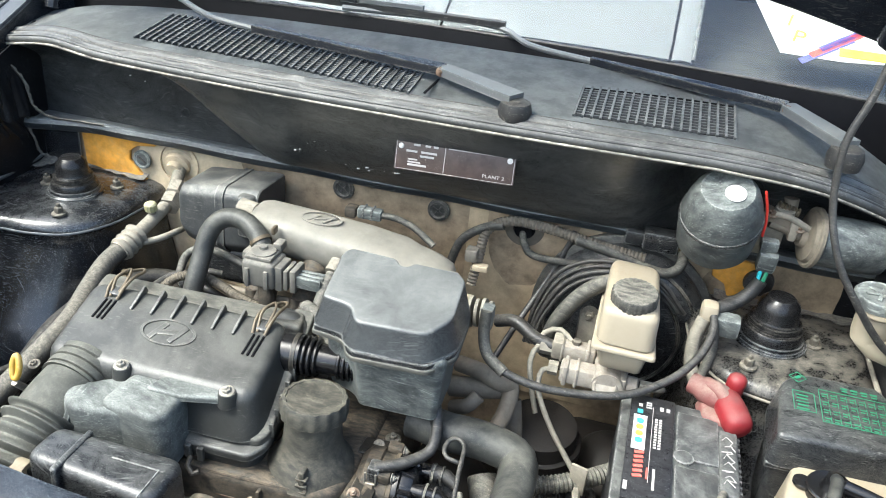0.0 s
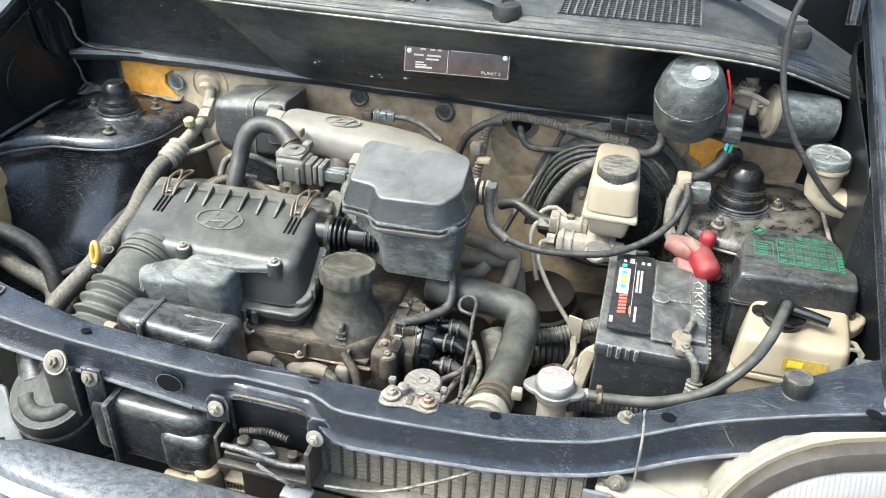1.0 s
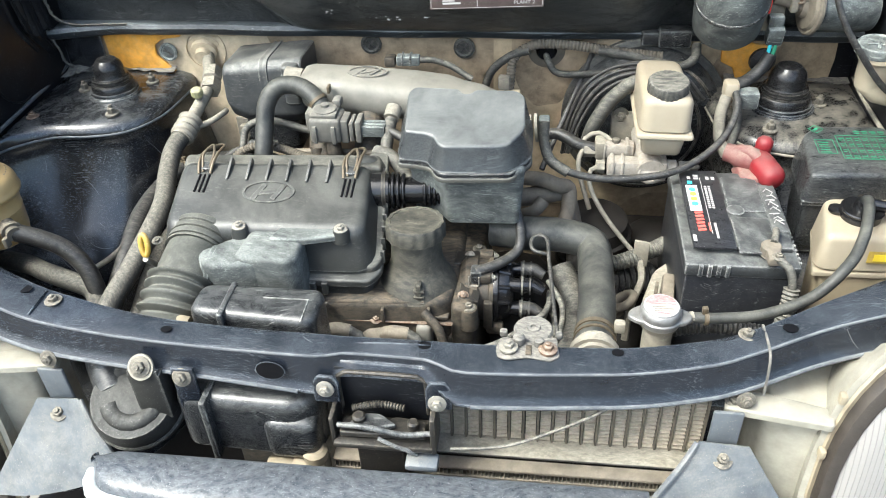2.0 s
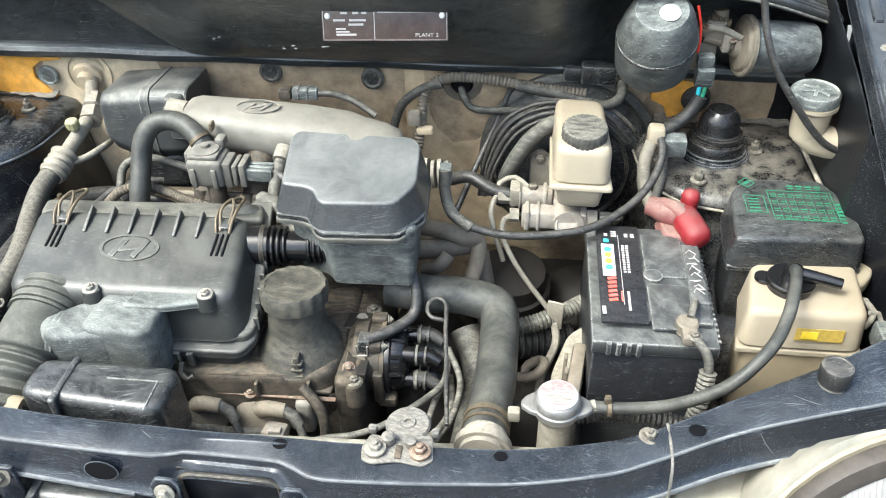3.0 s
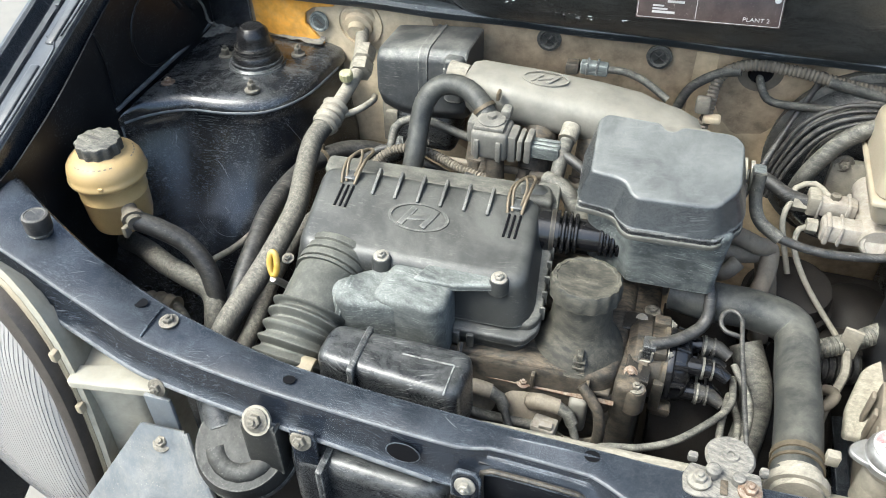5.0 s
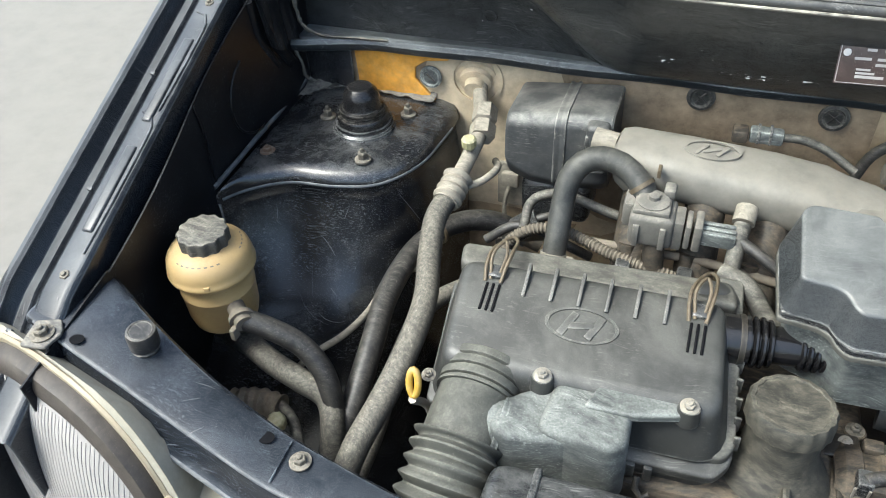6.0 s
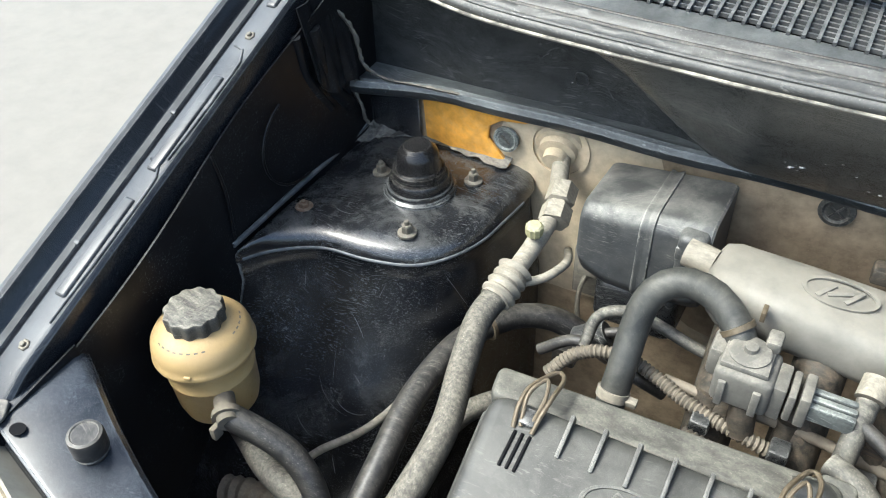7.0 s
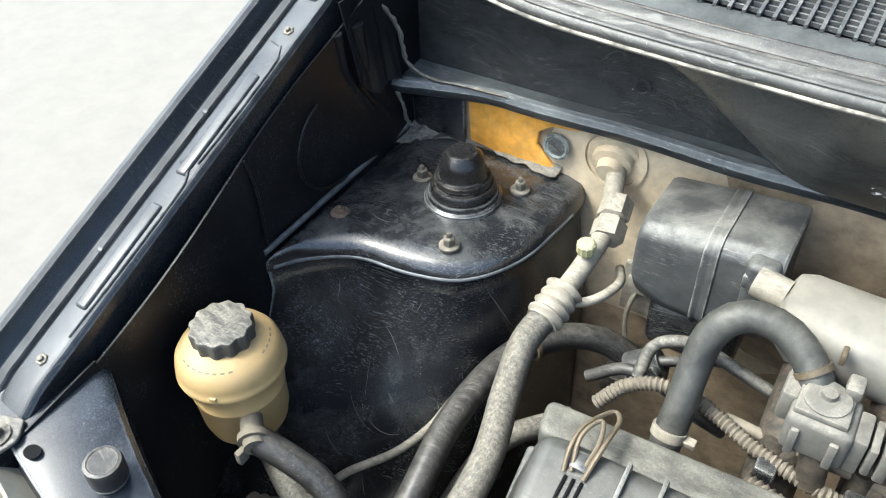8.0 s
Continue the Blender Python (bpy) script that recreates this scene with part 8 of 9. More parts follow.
part("flange", lathe([(0.034, -0.002), (0.0365, 0.000), (0.0365, 0.004), (0.034, 0.006), (0.031, 0.005), (0.028, 0.009), (0.015, 0.012), (0.012, 0.018)], (0.510, 0.472, 0.872), (-1, -0.16, 0.08), 34), M_SLEEVE, sv, "sandy round end flange")
part("arm", tube([(0.502, 0.470, 0.870), (0.480, 0.468, 0.880), (0.458, 0.468, 0.885)], 0.008, 12), M_BROWN, sv)
part("arm_plate", box((0.468, 0.470, 0.890), (0.040, 0.020, 0.014), 0.003, m=Matrix.Rotation(radians(15), 4, "Y")), M_BROWN, sv)
part("clevis", box((0.484, 0.468, 0.880), (0.010, 0.022, 0.024), 0.003), M_DUSTY, sv)
part("link_rod", tube([(0.446, 0.462, 0.893), (0.470, 0.458, 0.899), (0.500, 0.462, 0.886)], 0.004, 10), M_DUSTY, sv)
part("spring", tube([(0.462, 0.472, 0.904), (0.486, 0.472, 0.898)], 0.006, 12, rib=0.001, pitch=0.004), M_WIRE, sv)
part("collar", lathe([(0.011, 0), (0.012, 0.003), (0.011, 0.008)], (0.470, 0.470, 0.896), (0.1, -0.2, 1), 18), M_DUSTY, sv)
part("pin", tube([(0.478, 0.478, 0.888), (0.476, 0.482, 0.912)], 0.0085, 12), M_BROWN, sv)
part("bracket", box((0.460, 0.480, 0.862), (0.036, 0.014, 0.050), 0.003), M_DUSTY, sv)
for p in ((0.456, 0.458, 0.898), (0.490, 0.462, 0.884)):
    bolt(sv, p, (0, -0.4, 1), 0.7, BOLT_R)
part("motor_mount", box((0.57, 0.52, 0.845), (0.10, 0.05, 0.03), 0.006), M_PAINTD, sv)
cn = thing("grey_connector", (0.465, 0.45, 0.83), "grey wiring plug with blue and green wires", "connector")
part("plug", box((0.464, 0.450, 0.842), (0.022, 0.018, 0.026), 0.004, m=Matrix.Rotation(radians(12), 4, "X")), M_GREYPL, cn)
part("plug_nose", box((0.462, 0.452, 0.862), (0.020, 0.016, 0.014), 0.003), M_GREYPL, cn)
part("wire", tube([(0.460, 0.446, 0.830), (0.458, 0.444, 0.812), (0.448, 0.438, 0.795)], 0.0026, 8), M_TEALP, cn, "blue-green wire")
part("wire", tube([(0.467, 0.446, 0.830), (0.464, 0.444, 0.812), (0.452, 0.438, 0.795)], 0.0026, 8), M_GREEN, cn, "green wire")
part("sleeve", tube([(0.463, 0.445, 0.818), (0.455, 0.441, 0.800), (0.440, 0.432, 0.788), (0.420, 0.418, 0.782)], 0.0085, 12), M_RUBBER, cn)
wc = thing("wiring_clip", (0.425, 0.41, 0.77), "sandy cream wiring clip beside the strut tower", "connector")
part("clip", box((0.412, 0.410, 0.782), (0.020, 0.022, 0.024), 0.005), M_CREAM, wc)
part("plug", box((0.434, 0.408, 0.770), (0.030, 0.024, 0.024), 0.004), M_GREYPL, wc)
part("strap", tube([(0.408, 0.405, 0.775), (0.402, 0.398, 0.750), (0.404, 0.388, 0.720), (0.415, 0.375, 0.70)], 0.008, 12), M_DUSTY, wc)
part("strap", tube([(0.420, 0.402, 0.775), (0.424, 0.390, 0.740), (0.418, 0.378, 0.71)], 0.006, 10), M_RUBBERD, wc)
jb = thing("junction_block", (0.35, 0.515, 0.81), "black plug block on the bulkhead", "connector")
part("block", box((0.345, 0.512, 0.812), (0.046, 0.026, 0.026), 0.004), M_PLAST, jb)
part("block_end", box((0.312, 0.514, 0.810), (0.026, 0.020, 0.020), 0.004), M_PLAST, jb)
part("bulkhead_corner", box((-0.573, 0.5325, 0.770), (0.066, 0.004, 0.064), 0.0015), M_TOWER, car, "black painted bulkhead corner")
# orange foam areas
def pad(name, pts, y, label):
    p = thing(name, (pts[0][0], y, pts[0][1]), label, "insulation")
    bm = bmesh.new()
    vs = [bm.verts.new((x, y, z)) for x, z in pts]
    f = bm.faces.new(vs)
    ex = bmesh.ops.extrude_face_region(bm, geom=[f])
    bmesh.ops.translate(bm, verts=[e for e in ex["geom"] if isinstance(e, bmesh.types.BMVert)], vec=(0, -0.006, 0))
    part("foam", bev(bm, 0.002), M_ORANGE, p)


pad("insulation_pad", [(-0.538, 0.806), (-0.47, 0.808), (-0.425, 0.808), (-0.404, 0.800), (-0.410, 0.792), (-0.440, 0.788), (-0.454, 0.778), (-0.456, 0.762), (-0.435, 0.740), (-0.416, 0.716), (-0.460, 0.730), (-0.535, 0.742)], 0.540, "orange foam pad exposed on the bulkhead")
pad("insulation_pad", [(0.418, 0.792), (0.440, 0.796), (0.486, 0.790), (0.490, 0.770), (0.470, 0.760), (0.462, 0.744), (0.445, 0.738), (0.438, 0.755), (0.420, 0.764)], 0.540, "orange stained foam pad exposed on the bulkhead")
og = thing("round_grommet", (-0.434, 0.535, 0.767), "grey round rubber grommet in the bulkhead", "grommet")
part("disc", lathe([(0.0150, 0), (0.0145, 0.003), (0.0120, 0.0035), (0.0105, 0.002), (0.001, 0.002)], (-0.434, 0.536, 0.767), (0, -1, 0.05)), M_GREYPL, og)
part("cross_rib", box((-0.434, 0.5335, 0.767), (0.014, 0.002, 0.003), 0.0008, m=Matrix.Rotation(radians(40), 4, "Y")), M_RUBBER, og)
og2 = thing("round_grommet", (0.478, 0.535, 0.765), "black rubber grommet with a dusty centre", "grommet")
part("disc", lathe([(0.020, 0), (0.018, 0.008), (0.012, 0.009), (0.006, 0.012)], (0.478, 0.537, 0.768), (0, -1, 0.05)), M_RUBBER, og2)
dp = part("dust_patch", sheet(lambda u, v: (-0.545 + (0.345 + 0.03 * math.sin(v * 9) + 0.015 * math.sin(v * 23)) * u, 0.5425 - 0.003 * math.sin(u * 3.1) * math.sin(v * 3.1), 0.55 + (0.248 + 0.006 * math.sin(u * 17)) * v), 16, 12, 0.001), M_TAN, car, "sand-coloured sound deadening sheet")
part("dust_patch", sheet(lambda u, v: (0.085 + (0.330 + 0.02 * math.sin(v * 7)) * u, 0.5405 - 0.002 * math.sin(u * 3.1) * math.sin(v * 3.1), 0.50 + (0.292 + 0.006 * math.sin(u * 15)) * v), 16, 12, 0.001), M_BRTAN, car, "brown sand caked on the bulkhead")
ec = thing("earth_clip", (-0.327, 0.535, 0.61), "dusty wire clip on the bulkhead", "clip")
part("tab", prism([(-0.345, 0.532), (-0.345, 0.538), (-0.305, 0.538), (-0.305, 0.532)], 0.585, 0.655, 0.004), M_DUSTY, ec)
part("clip", box((-0.326, 0.528, 0.632), (0.024, 0.010, 0.022), 0.003), M_DUSTY, ec)
part("wire", tube([(-0.326, 0.526, 0.625), (-0.332, 0.52, 0.59), (-0.325, 0.51, 0.55)], 0.003, 8), M_DUSTY, ec)

# washer filler neck
wf = thing("washer_filler", (0.585, 0.39, 0.79), "cream washer filler neck with a grey star-marked cap", "filler neck")
part("cap", lathe([(0.0255, 0), (0.0275, 0.002), (0.0275, 0.011), (0.025, 0.014), (0.0235, 0.0125), (0.001, 0.013)], (0.577, 0.396, 0.842), (-0.02, -0.05, 1), 36), M_GREYPL, wf)
for k in range(3):
    part("cap_rib", box((0.577, 0.395, 0.8555), (0.034, 0.004, 0.002), 0.0008, m=Matrix.Rotation(radians(60 * k + 10), 4, "Z")), M_GREYPL, wf)
part("neck", lathe([(0.0185, 0), (0.0205, 0.012), (0.0210, 0.036), (0.0255, 0.041), (0.0255, 0.046)], (0.580, 0.396, 0.797), (-0.02, -0.05, 1), 30), M_CREAM, wf)
part("elbow", tube([(0.580, 0.396, 0.812), (0.582, 0.395, 0.802), (0.591, 0.393, 0.795), (0.606, 0.391, 0.792), (0.632, 0.389, 0.791)], 0.0192, 24), M_CREAM, wf)
part("flange", box((0.634, 0.390, 0.790), (0.008, 0.060, 0.060), 0.003), M_CREAM, wf)
part("ear", box((0.612, 0.412, 0.838), (0.030, 0.016, 0.008), 0.003), M_CREAM, wf)
lm_ = thing("lamp_plug", (0.63, 0.14, 0.70), "grey wiring plug between tank and wing", "connector")
part("plug", box((0.625, 0.150, 0.705), (0.024, 0.040, 0.026), 0.004), M_GREYPL, lm_)
part("wire", tube([(0.622, 0.165, 0.712), (0.616, 0.172, 0.724), (0.606, 0.170, 0.726)], 0.0025, 8), M_STEEL, lm_)
part("wire", tube([(0.628, 0.132, 0.70), (0.622, 0.115, 0.69), (0.612, 0.11, 0.67)], 0.004, 8), M_RUBBER, lm_)

# ---- power steering reservoir ----
ps = thing("steering_reservoir", (-0.542, 0.178, 0.68), "amber plastic power steering reservoir with a black knob cap", "fluid reservoir")
c0 = (-0.549, 0.177, 0.690)
part("tank", lathe([(0.026, -0.034), (0.0345, -0.028), (0.0372, -0.016), (0.0384, 0.014), (0.0391, 0.0150), (0.0391, 0.0165), (0.0385, 0.0175), (0.0396, 0.0340), (0.0420, 0.0375), (0.0450, 0.0400), (0.0455, 0.0425), (0.0448, 0.0452), (0.0440, 0.0462), (0.0441, 0.051), (0.0425, 0.0580), (0.0385, 0.0640), (0.0320, 0.0685), (0.026, 0.0710)], c0, seg=56), M_AMBER, ps)
for a in list(range(250, 330, 10)) + list(range(10, 60, 10)):
    q = radians(a)
    bars(Matrix.Translation((-0.549 + 0.0352 * math.cos(q), 0.177 + 0.0352 * math.sin(q), 0.7556)) @ Matrix.Rotation(q - math.pi / 2, 4, "Z") @ Matrix.Rotation(radians(-36), 4, "X"), [(0, 0, 0.0032, 0.0014)], M_SLEEVE, ps, "worn_print", 0.0008)
part("seam_tab", box((-0.530, 0.1375, 0.736), (0.006, 0.004, 0.004), 0.001, m=Matrix.Rotation(radians(20), 4, "Z")), M_AMBER, ps)
cpp = part("cap", lathe([(0.023, 0), (0.0258, 0.001), (0.0262, 0.013), (0.0252, 0.0155), (0.0235, 0.0163), (0.001, 0.0165)], (-0.549, 0.177, 0.7600), seg=96, wave=12, depth=0.0022), M_RUBBERD, ps)
bars(Matrix.Translation((-0.549, 0.177, 0.7763)) @ Matrix.Rotation(radians(-14), 4, "Z"), [(x * 0.0042, y, 0.0030, 0.0034) for y, n in ((0.009, 2), (0.0035, 3), (-0.002, 3), (-0.0075, 2)) for x in range(-n, n + 1)], M_RUBBERD, cpp, "raised_print", 0.0004)
part("outlet", tube([(-0.522, 0.160, 0.697), (-0.507, 0.146, 0.696), (-0.497, 0.138, 0.695)], 0.0095, 14), M_SLEEVE, ps)
part("hose_clip", tube([(-0.506, 0.146, 0.6955), (-0.502, 0.142, 0.695)], 0.0135, 14), M_SLEEVE, ps)
part("clip_tab", box((-0.506, 0.130, 0.688), (0.006, 0.010, 0.014), 0.0015), M_SLEEVE, ps)
part("stay", box((-0.575, 0.20, 0.70), (0.05, 0.02, 0.04), 0.004), M_TOWER, ps)
cable("steering_hose", "black rubber hose from the steering reservoir", [(-0.507, 0.145, 0.694), (-0.476, 0.151, 0.680), (-0.448, 0.154, 0.662), (-0.424, 0.147, 0.638), (-0.410, 0.133, 0.605), (-0.404, 0.118, 0.560)], 0.0118, M_RUBBER, "hose")
cable("steering_return", "thick dusty rubber hose low at the wheel arch", [(-0.580, 0.200, 0.600), (-0.530, 0.176, 0.614), (-0.490, 0.156, 0.618), (-0.452, 0.145, 0.615), (-0.420, 0.138, 0.606), (-0.405, 0.115, 0.590), (-0.402, 0.085, 0.545)], 0.0132, M_SANDH, "hose")
bt_ = thing("boot_sleeve", (-0.50, 0.135, 0.555), "brown rubber boot on a link deep in the wheel arch", "boot")
part("boot", tube([(-0.555, 0.150, 0.535), (-0.525, 0.156, 0.540), (-0.495, 0.154, 0.540)], 0.015, 16, rib=0.0015, pitch=0.012), M_BOOT, bt_)
part("line", tube([(-0.495, 0.155, 0.545), (-0.470, 0.138, 0.545), (-0.450, 0.110, 0.530)], 0.006, 10), M_RUBBERD, bt_)
vc = thing("drain_plug", (-0.482, 0.122, 0.56), "small pale green knurled plug low in the bay", "plug")
part("cap", lathe([(0.0095, -0.012), (0.0105, -0.010), (0.0105, 0.002), (0.0085, 0.004), (0.001, 0.0045)], (-0.482, 0.124, 0.560), (0.1, -0.3, 1), 40, 10, 0.001), M_CAPG, vc)
dk = thing("dipstick", (-0.302, 0.106, 0.68), "yellow dipstick handle beside the bellows", "dipstick")
part("handle", tube([(-0.300 + 0.0042 * math.sin(radians(q)) + 0.001 * math.cos(radians(q)), 0.099 - 0.005 * math.cos(radians(q)), 0.718 - 0.0115 * math.cos(radians(q))) for q in range(0, 361, 20)], 0.0034, 10, 0.004), M_YELLOW, dk)
part("stem", tube([(-0.300, 0.093, 0.702), (-0.296, 0.118, 0.660), (-0.29, 0.13, 0.58)], 0.004, 8), M_STEEL, dk)
bolt(dk, (-0.292, 0.116, 0.712), (0, -0.3, 1), 0.7, BOLT_D)

# ---- front: horn, washer jar, head lamps, bumper ----
hn = thing("horn", (-0.28, -0.06, 0.60), "black snail horn bolted to the front rail", "horn")
part("snail", lathe([(0.020, -0.040), (0.046, -0.036), (0.052, -0.020), (0.052, 0.000), (0.046, 0.012), (0.022, 0.015)], (-0.272, -0.052, 0.618), (0.05, -0.45, 0.85), 36), M_HORN, hn)
hm = Matrix.Translation((-0.272, -0.052, 0.618)) @ toward((0.05, -0.45, 0.85))
part("spiral", tube([hm @ Vector(((0.026 + 0.010 * q / 300) * math.cos(radians(q + 200)), (0.026 + 0.010 * q / 300) * math.sin(radians(q + 200)), 0.010 - 0.004 * q / 300)) for q in range(0, 301, 20)], 0.0105, 12), M_HORN, hn)
# Black dish on the face paints in the shaded throat
part("opening", lathe([(0.0125, 0), (0.0125, 0.002), (0.010, 0.002), (0.001, 0.0005)], hm @ Vector((0.006, 0.034, 0.0125)), hm.to_3x3() @ Vector((0, 0, 1)), 24), M_VOID, hn)
part("throat", tube([(-0.300, -0.04, 0.62), (-0.315, -0.02, 0.64), (-0.315, -0.01, 0.67)], 0.022, 18), M_PLAST, hn)
part("bracket", box((-0.240, -0.068, 0.650), (0.034, 0.005, 0.070), 0.003), M_HORN, hn)
for dx in (-0.016, 0.016):
    part("bracket_edge", box((-0.240 + dx, -0.060, 0.646), (0.004, 0.020, 0.066), 0.0015), M_HORN, hn)
part("rim", lathe([(0.0525, -0.016), (0.0545, -0.014), (0.0545, -0.010), (0.0525, -0.008)], (-0.272, -0.052, 0.618), (0.05, -0.45, 0.85), 36), M_HORN, hn)
part("washer", lathe([(0.014, 0), (0.014, 0.003)], (-0.240, -0.066, 0.687), (0, -0.8, 0.6)), M_DUSTY, hn)
bolt(hn, (-0.240, -0.068, 0.689), (0, -0.8, 0.6), 1.2, BOLT_D)
jr = thing("vacuum_canister", (-0.15, -0.05, 0.60), "glossy black plastic canister behind the bumper", "canister")
part("body", prism([(-0.218, -0.070), (-0.222, -0.020), (-0.06, -0.020), (-0.056, -0.055), (-0.080, -0.075)], 0.565, 0.650, 0.014, 3), M_PLAST, jr)
part("band", box((-0.178, -0.050, 0.608), (0.008, 0.066, 0.092), 0.004), M_PLAST, jr)
part("step", box((-0.09, -0.060, 0.596), (0.06, 0.04, 0.06), 0.012, 3), M_PLAST, jr)
part("strap", box((-0.196, -0.066, 0.660), (0.026, 0.006, 0.060), 0.004), M_PAINTD, jr)
bolt(jr, (-0.196, -0.070, 0.680), (0, -0.9, 0.4), 1.1, BOLT_D)
for s in (-1, 1):
    hl = thing("head_lamp", (s * 0.52, -0.10, 0.55), "large rounded head lamp with ribbed glass and a cream housing", "head lamp", "head lamps")
    def outline(k, y0, sx=1.0):
        pts = []
        for j in range(40):
            a = 2 * math.pi * j / 40
            px, pz = 0.142 * math.copysign(abs(math.cos(a)) ** 0.75, math.cos(a)), 0.190 * math.copysign(abs(math.sin(a)) ** 0.75, math.sin(a))
            pts.append((s * (0.602 + px * k), y0 - 0.019 + 0.30 * px * k + 0.09 * pz * k, min(0.562 + pz * k, 0.766 - 1.4 * max(0, y0))))
        return pts
    part("housing", loft([outline(0.94, 0.075), outline(1.02, 0.050), outline(1.09, 0.012), outline(1.10, 0.004), outline(1.05, 0.000), outline(1.0, 0.002)]), M_LAMP, hl)
    part("gasket", loft([outline(1.05, 0.006), outline(1.06, 0.000), outline(1.05, -0.003), outline(1.0, -0.002)]), M_CREAMD, hl)
    part("rim", loft([outline(1.020, 0.000), outline(1.022, -0.010), outline(1.010, -0.016), outline(0.965, -0.020), outline(0.925, -0.020), outline(0.915, -0.014)]), M_RIMB, hl, "brown sealant round the glass")
    bulge = [(0.0, -0.046), (0.45, -0.042), (0.80, -0.030), (0.985, -0.010)]
    lens = part("lens", loft([outline(0.985, -0.006)] + [outline(k, interp(k, bulge)[0]) for k in (0.98, 0.95, 0.90, 0.84, 0.78, 0.70, 0.62, 0.54, 0.45, 0.36, 0.27, 0.18, 0.09, 0.02)]), M_LENS, hl)
    part("reflector", loft([outline(0.91, -0.008), outline(0.70, 0.020), outline(0.35, 0.035), outline(0.02, 0.038)]), M_CHROME, hl)
    def lens_y(dx, dz):
        k = ((abs(dx) / 0.142) ** 2.667 + (abs(dz) / 0.190) ** 2.667) ** 0.375
        off = interp(k, bulge)[0]
        return k, off - 0.0195 + 0.30 * dx + 0.09 * dz
    for q in range(56):
        dx = -0.126 + 0.0046 * q
        run = [(s * (0.602 + dx), lens_y(dx, 0.01 * i)[1] + 0.0006, 0.562 + 0.01 * i) for i in range(-18, 19) if lens_y(dx, 0.01 * i)[0] < 0.93]
        part("lens_rib", tube(run, 0.00045, 6, 0.005), M_RIB, lens)
    part("side_shell", prism([(s * 0.405, -0.030), (s * 0.400, 0.030), (s * 0.520, 0.040), (s * 0.520, -0.030), (s * 0.46, -0.050)], 0.47, 0.655, 0.006), M_LAMP, hl)
    for dz in (-0.02, 0.06):
        part("gasket_clip", box((s * (0.602 - 0.148), -0.062, 0.640 + dz), (0.007, 0.009, 0.012), 0.002), M_CREAMD, hl)
    part("ear", prism([(s * 0.356, -0.046), (s * 0.361, -0.027), (s * 0.392, -0.020), (s * 0.462, -0.040), (s * 0.458, -0.062), (s * 0.380, -0.050)], 0.650, 0.660, 0.0025), M_LAMP, hl)
    part("ear_web", prism([(s * 0.388, -0.030), (s * 0.470, 0.004), (s * 0.520, 0.006), (s * 0.490, -0.045), (s * 0.440, -0.044)], 0.644, 0.654, 0.0025), M_LAMP, hl)
    bolt(hl, (s * 0.367, -0.037, 0.660), (0, -0.3, 1), 1.0, BOLT_D)
    sb = thing("grille_stay", (s * 0.37, -0.07, 0.55), "grey-blue painted sheet metal stay", "bracket", "grille stays")
    part("upright", box((s * 0.360, -0.052, 0.635), (0.030, 0.005, 0.050), 0.002), M_GREYBL, sb)
    part("panel", sheet(lambda u, w: (lambda v: (s * ((0.336 + 0.050 * u) * (1 - v) + (0.296 + 0.150 * u) * v), -0.060 - 0.030 * v - 0.010 * math.sin(u * 3.1) * v, (0.622 - 0.004 * u) * (1 - v) + (0.572 - 0.045 * u) * v))(1.4 * w), 10, 10, 0.003), M_GREYBL, sb)
    part("edge_fold", tube([(s * 0.334, -0.060, 0.620), (s * 0.316, -0.078, 0.597), (s * 0.280, -0.104, 0.552)], 0.0035, 8), M_GREYBL, sb)
    bolt(sb, (s * 0.360, -0.066, 0.604), (0, -0.5, 1), 1.1, BOLT_D)
bmp = thing("bumper", (0, -0.16, 0.50), "dark grey painted front bumper, a highlight painted on its worn edge", "bumper")
rows = []
for i in range(57):
    x = -0.288 + 0.57 * i / 56
    e = max(0.0, 1 - (x + 0.288) / 0.030)
    y = -0.158 - 0.018 * min(1, (x + 0.288) / 0.16) + 0.030 * e ** 2
    b = -0.116 - 0.012 * e ** 2
    rows.append([(x, b, 0.598), (x, b + 0.001, 0.609), (x, b - 0.004, 0.6135), (x, (b + y) / 2, 0.6145), (x, y + 0.006, 0.612), (x, y - 0.002, 0.606), (x, y - 0.006, 0.596), (x, y - 0.006, 0.50), (x, y + 0.002, 0.40)])
part("shell", loft(rows, 0.003, closed=False), M_TRIM, bmp, "", 50)
# White tube paints in the highlight along the bumper's rounded edge
part("bright_strip", tube([(-0.288, -0.134, 0.596), (-0.287, -0.146, 0.596), (-0.279, -0.158, 0.596), (-0.250, -0.169, 0.597), (-0.20, -0.176, 0.598), (-0.10, -0.182, 0.598), (0.0, -0.184, 0.598), (0.28, -0.184, 0.597)], 0.0078, 14), M_EDGE, bmp, "worn edge moulding with its highlight painted white")
part("lower_skirt", box((-0.005, -0.135, 0.46), (0.62, 0.05, 0.20), 0.02, 3), M_TRIM, bmp)


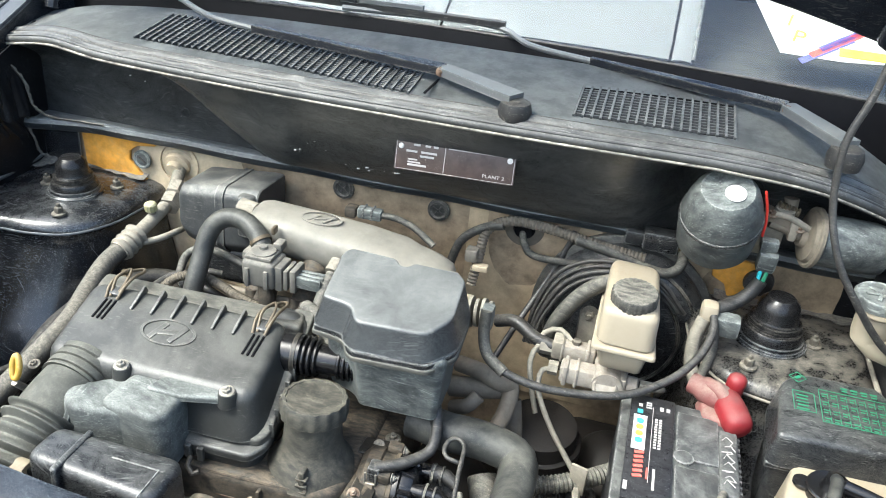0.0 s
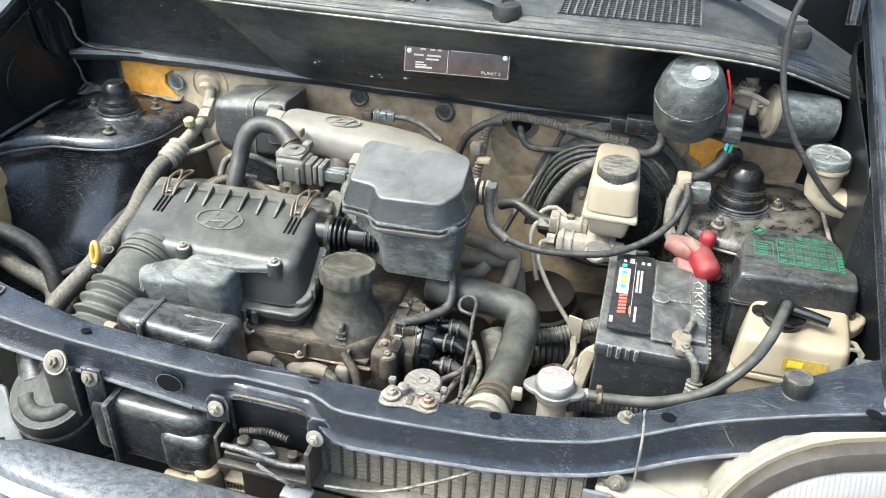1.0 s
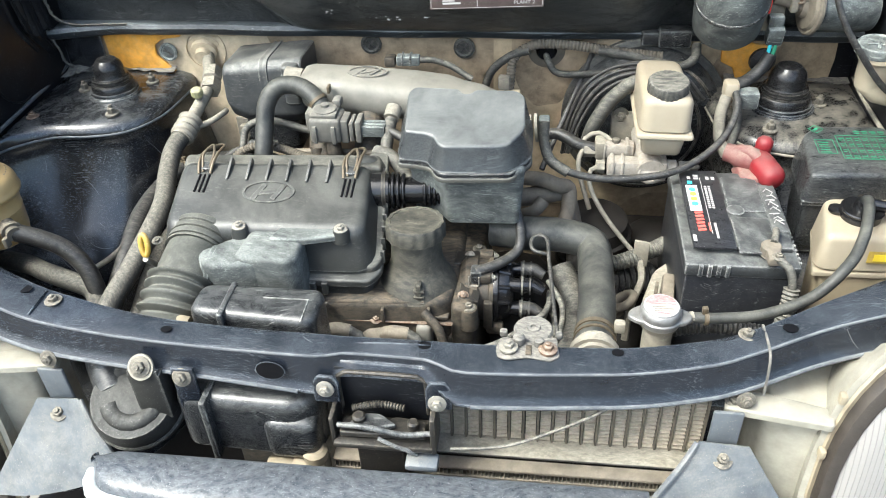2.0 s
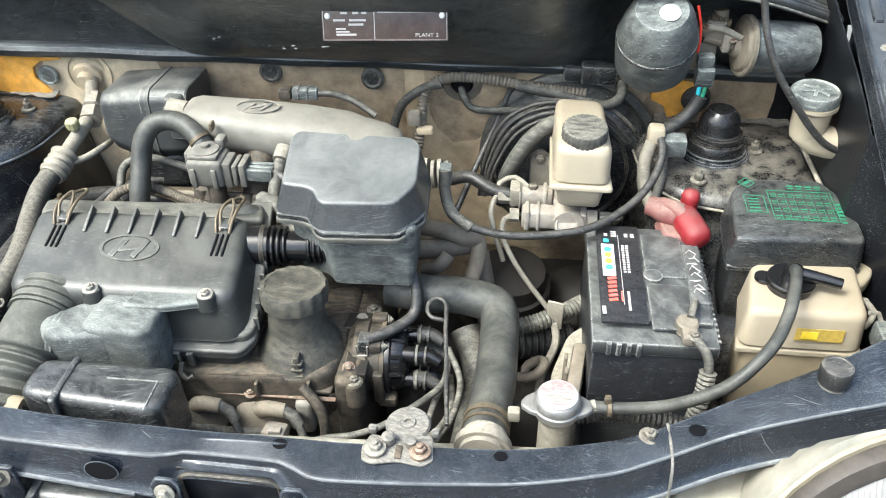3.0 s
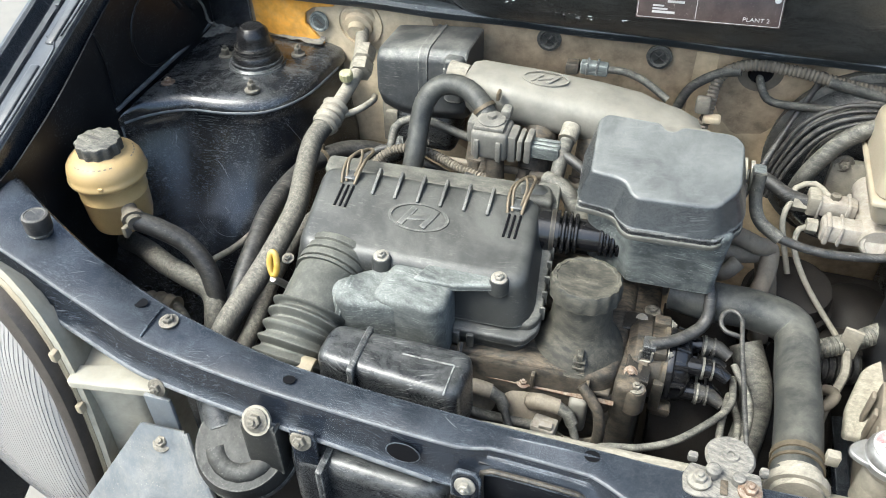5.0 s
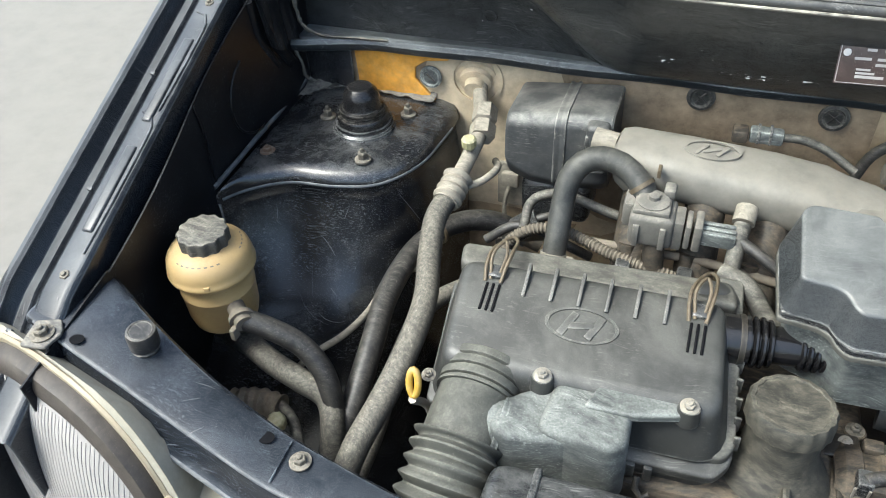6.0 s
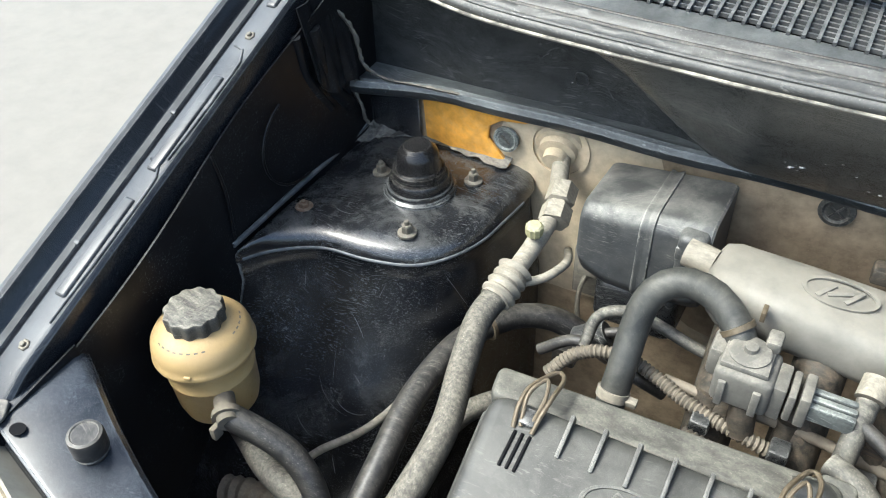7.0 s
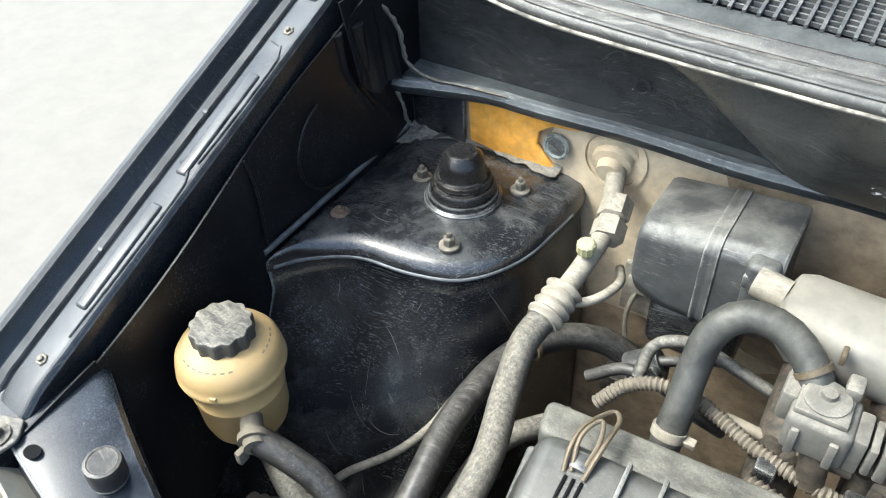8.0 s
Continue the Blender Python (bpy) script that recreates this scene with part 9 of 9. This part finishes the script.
def scratches(ob, n, seed, target, aim, longest, label, along=None, width=0.00022):
    """Thin curved marks laid on a painted sheet: target is the box they start in, aim the side they were made from."""
    rnd = random.Random(seed)
    off, aim = root_at(ob), Vector(aim).normalized()
    tree = bvhtree.BVHTree.FromPolygons([v.co + off for v in ob.data.vertices], [tuple(p.vertices) for p in ob.data.polygons])
    bm = bmesh.new()
    for _ in range(n):
        q = Vector([rnd.uniform(*r) for r in target])
        p, nor, _i, _d = tree.ray_cast(q - aim * 0.5, aim, 1.0)
        if p is None:
            continue
        d = Vector(along) + Vector([rnd.gauss(0, 0.5) for _ in range(3)]) if along else Vector([rnd.gauss(0, 1) for _ in range(3)])
        total, bendy, w = longest * rnd.random() ** 3 + 0.0015, rnd.gauss(0, 16.0), width * rnd.uniform(0.5, 1.5)
        steps = 7
        last = None
        for k in range(steps + 1):
            if nor.dot(aim) > 0:
                nor = -nor
            d = (d - nor * d.dot(nor)).normalized()
            d = (Matrix.Rotation(bendy * total / steps, 3, nor) @ d).normalized()
            side = nor.cross(d) * w * (0.25 + math.sin(math.pi * (0.06 + 0.88 * k / steps)))
            pair = (bm.verts.new(p + nor * 0.0005 + side), bm.verts.new(p + nor * 0.0005 - side))
            if last:
                bm.faces.new((last[0], last[1], pair[1], pair[0]))
            last = pair
            p, nor, _i, _d = tree.find_nearest(p + d * total / steps)
    return tagged(part("scratch_wear", bm, M_SCRATCH, car, label, 0), kind="stuff")


# scratches in the black paint
tower_l, tower_r = bpy.data.objects["strut_tower"], bpy.data.objects["strut_tower.001"]
scratches(tower_l, 40, 3, ((-0.605, -0.41), (0.30, 0.54), (0.73, 0.74)), (0, 0.1, -1), 0.045, "pale scratches on the strut tower's top")
scratches(tower_l, 34, 4, ((-0.56, -0.39), (0.20, 0.42), (0.50, 0.71)), (-0.45, 0.8, -0.4), 0.06, "pale scratches down the strut tower's side", (0.3, -0.3, -1))
scratches(tower_r, 40, 5, ((0.41, 0.605), (0.30, 0.54), (0.73, 0.74)), (0, 0.1, -1), 0.03, "pale scratches on the strut tower's top")
scratches(bpy.data.objects["cowl_panel"], 120, 6, ((-0.58, 0.36), (0.50, 0.52), (0.82, 0.95)), (0, 1, -0.15), 0.035, "pale scratches in the scuttle paint", (1, 0, -0.15))
scratches(rail, 110, 7, ((-0.62, 0.62), (-0.03, 0.06), (0.68, 0.76)), (0, 0.45, -0.9), 0.030, "pale scratches along the front rail", (1, 0.2, 0))
for k, wing_name in enumerate(("wing", "wing.001")):
    sx = 2 * k - 1
    scratches(bpy.data.objects[wing_name], 50, 8 + k, ((sx * 0.64 - 0.03, sx * 0.64 + 0.03), (0.0, 0.5), (0.75, 0.85)), (0, 0, -1), 0.03, "pale scratches on the wing's flange", (0.1, 1, 0.3))
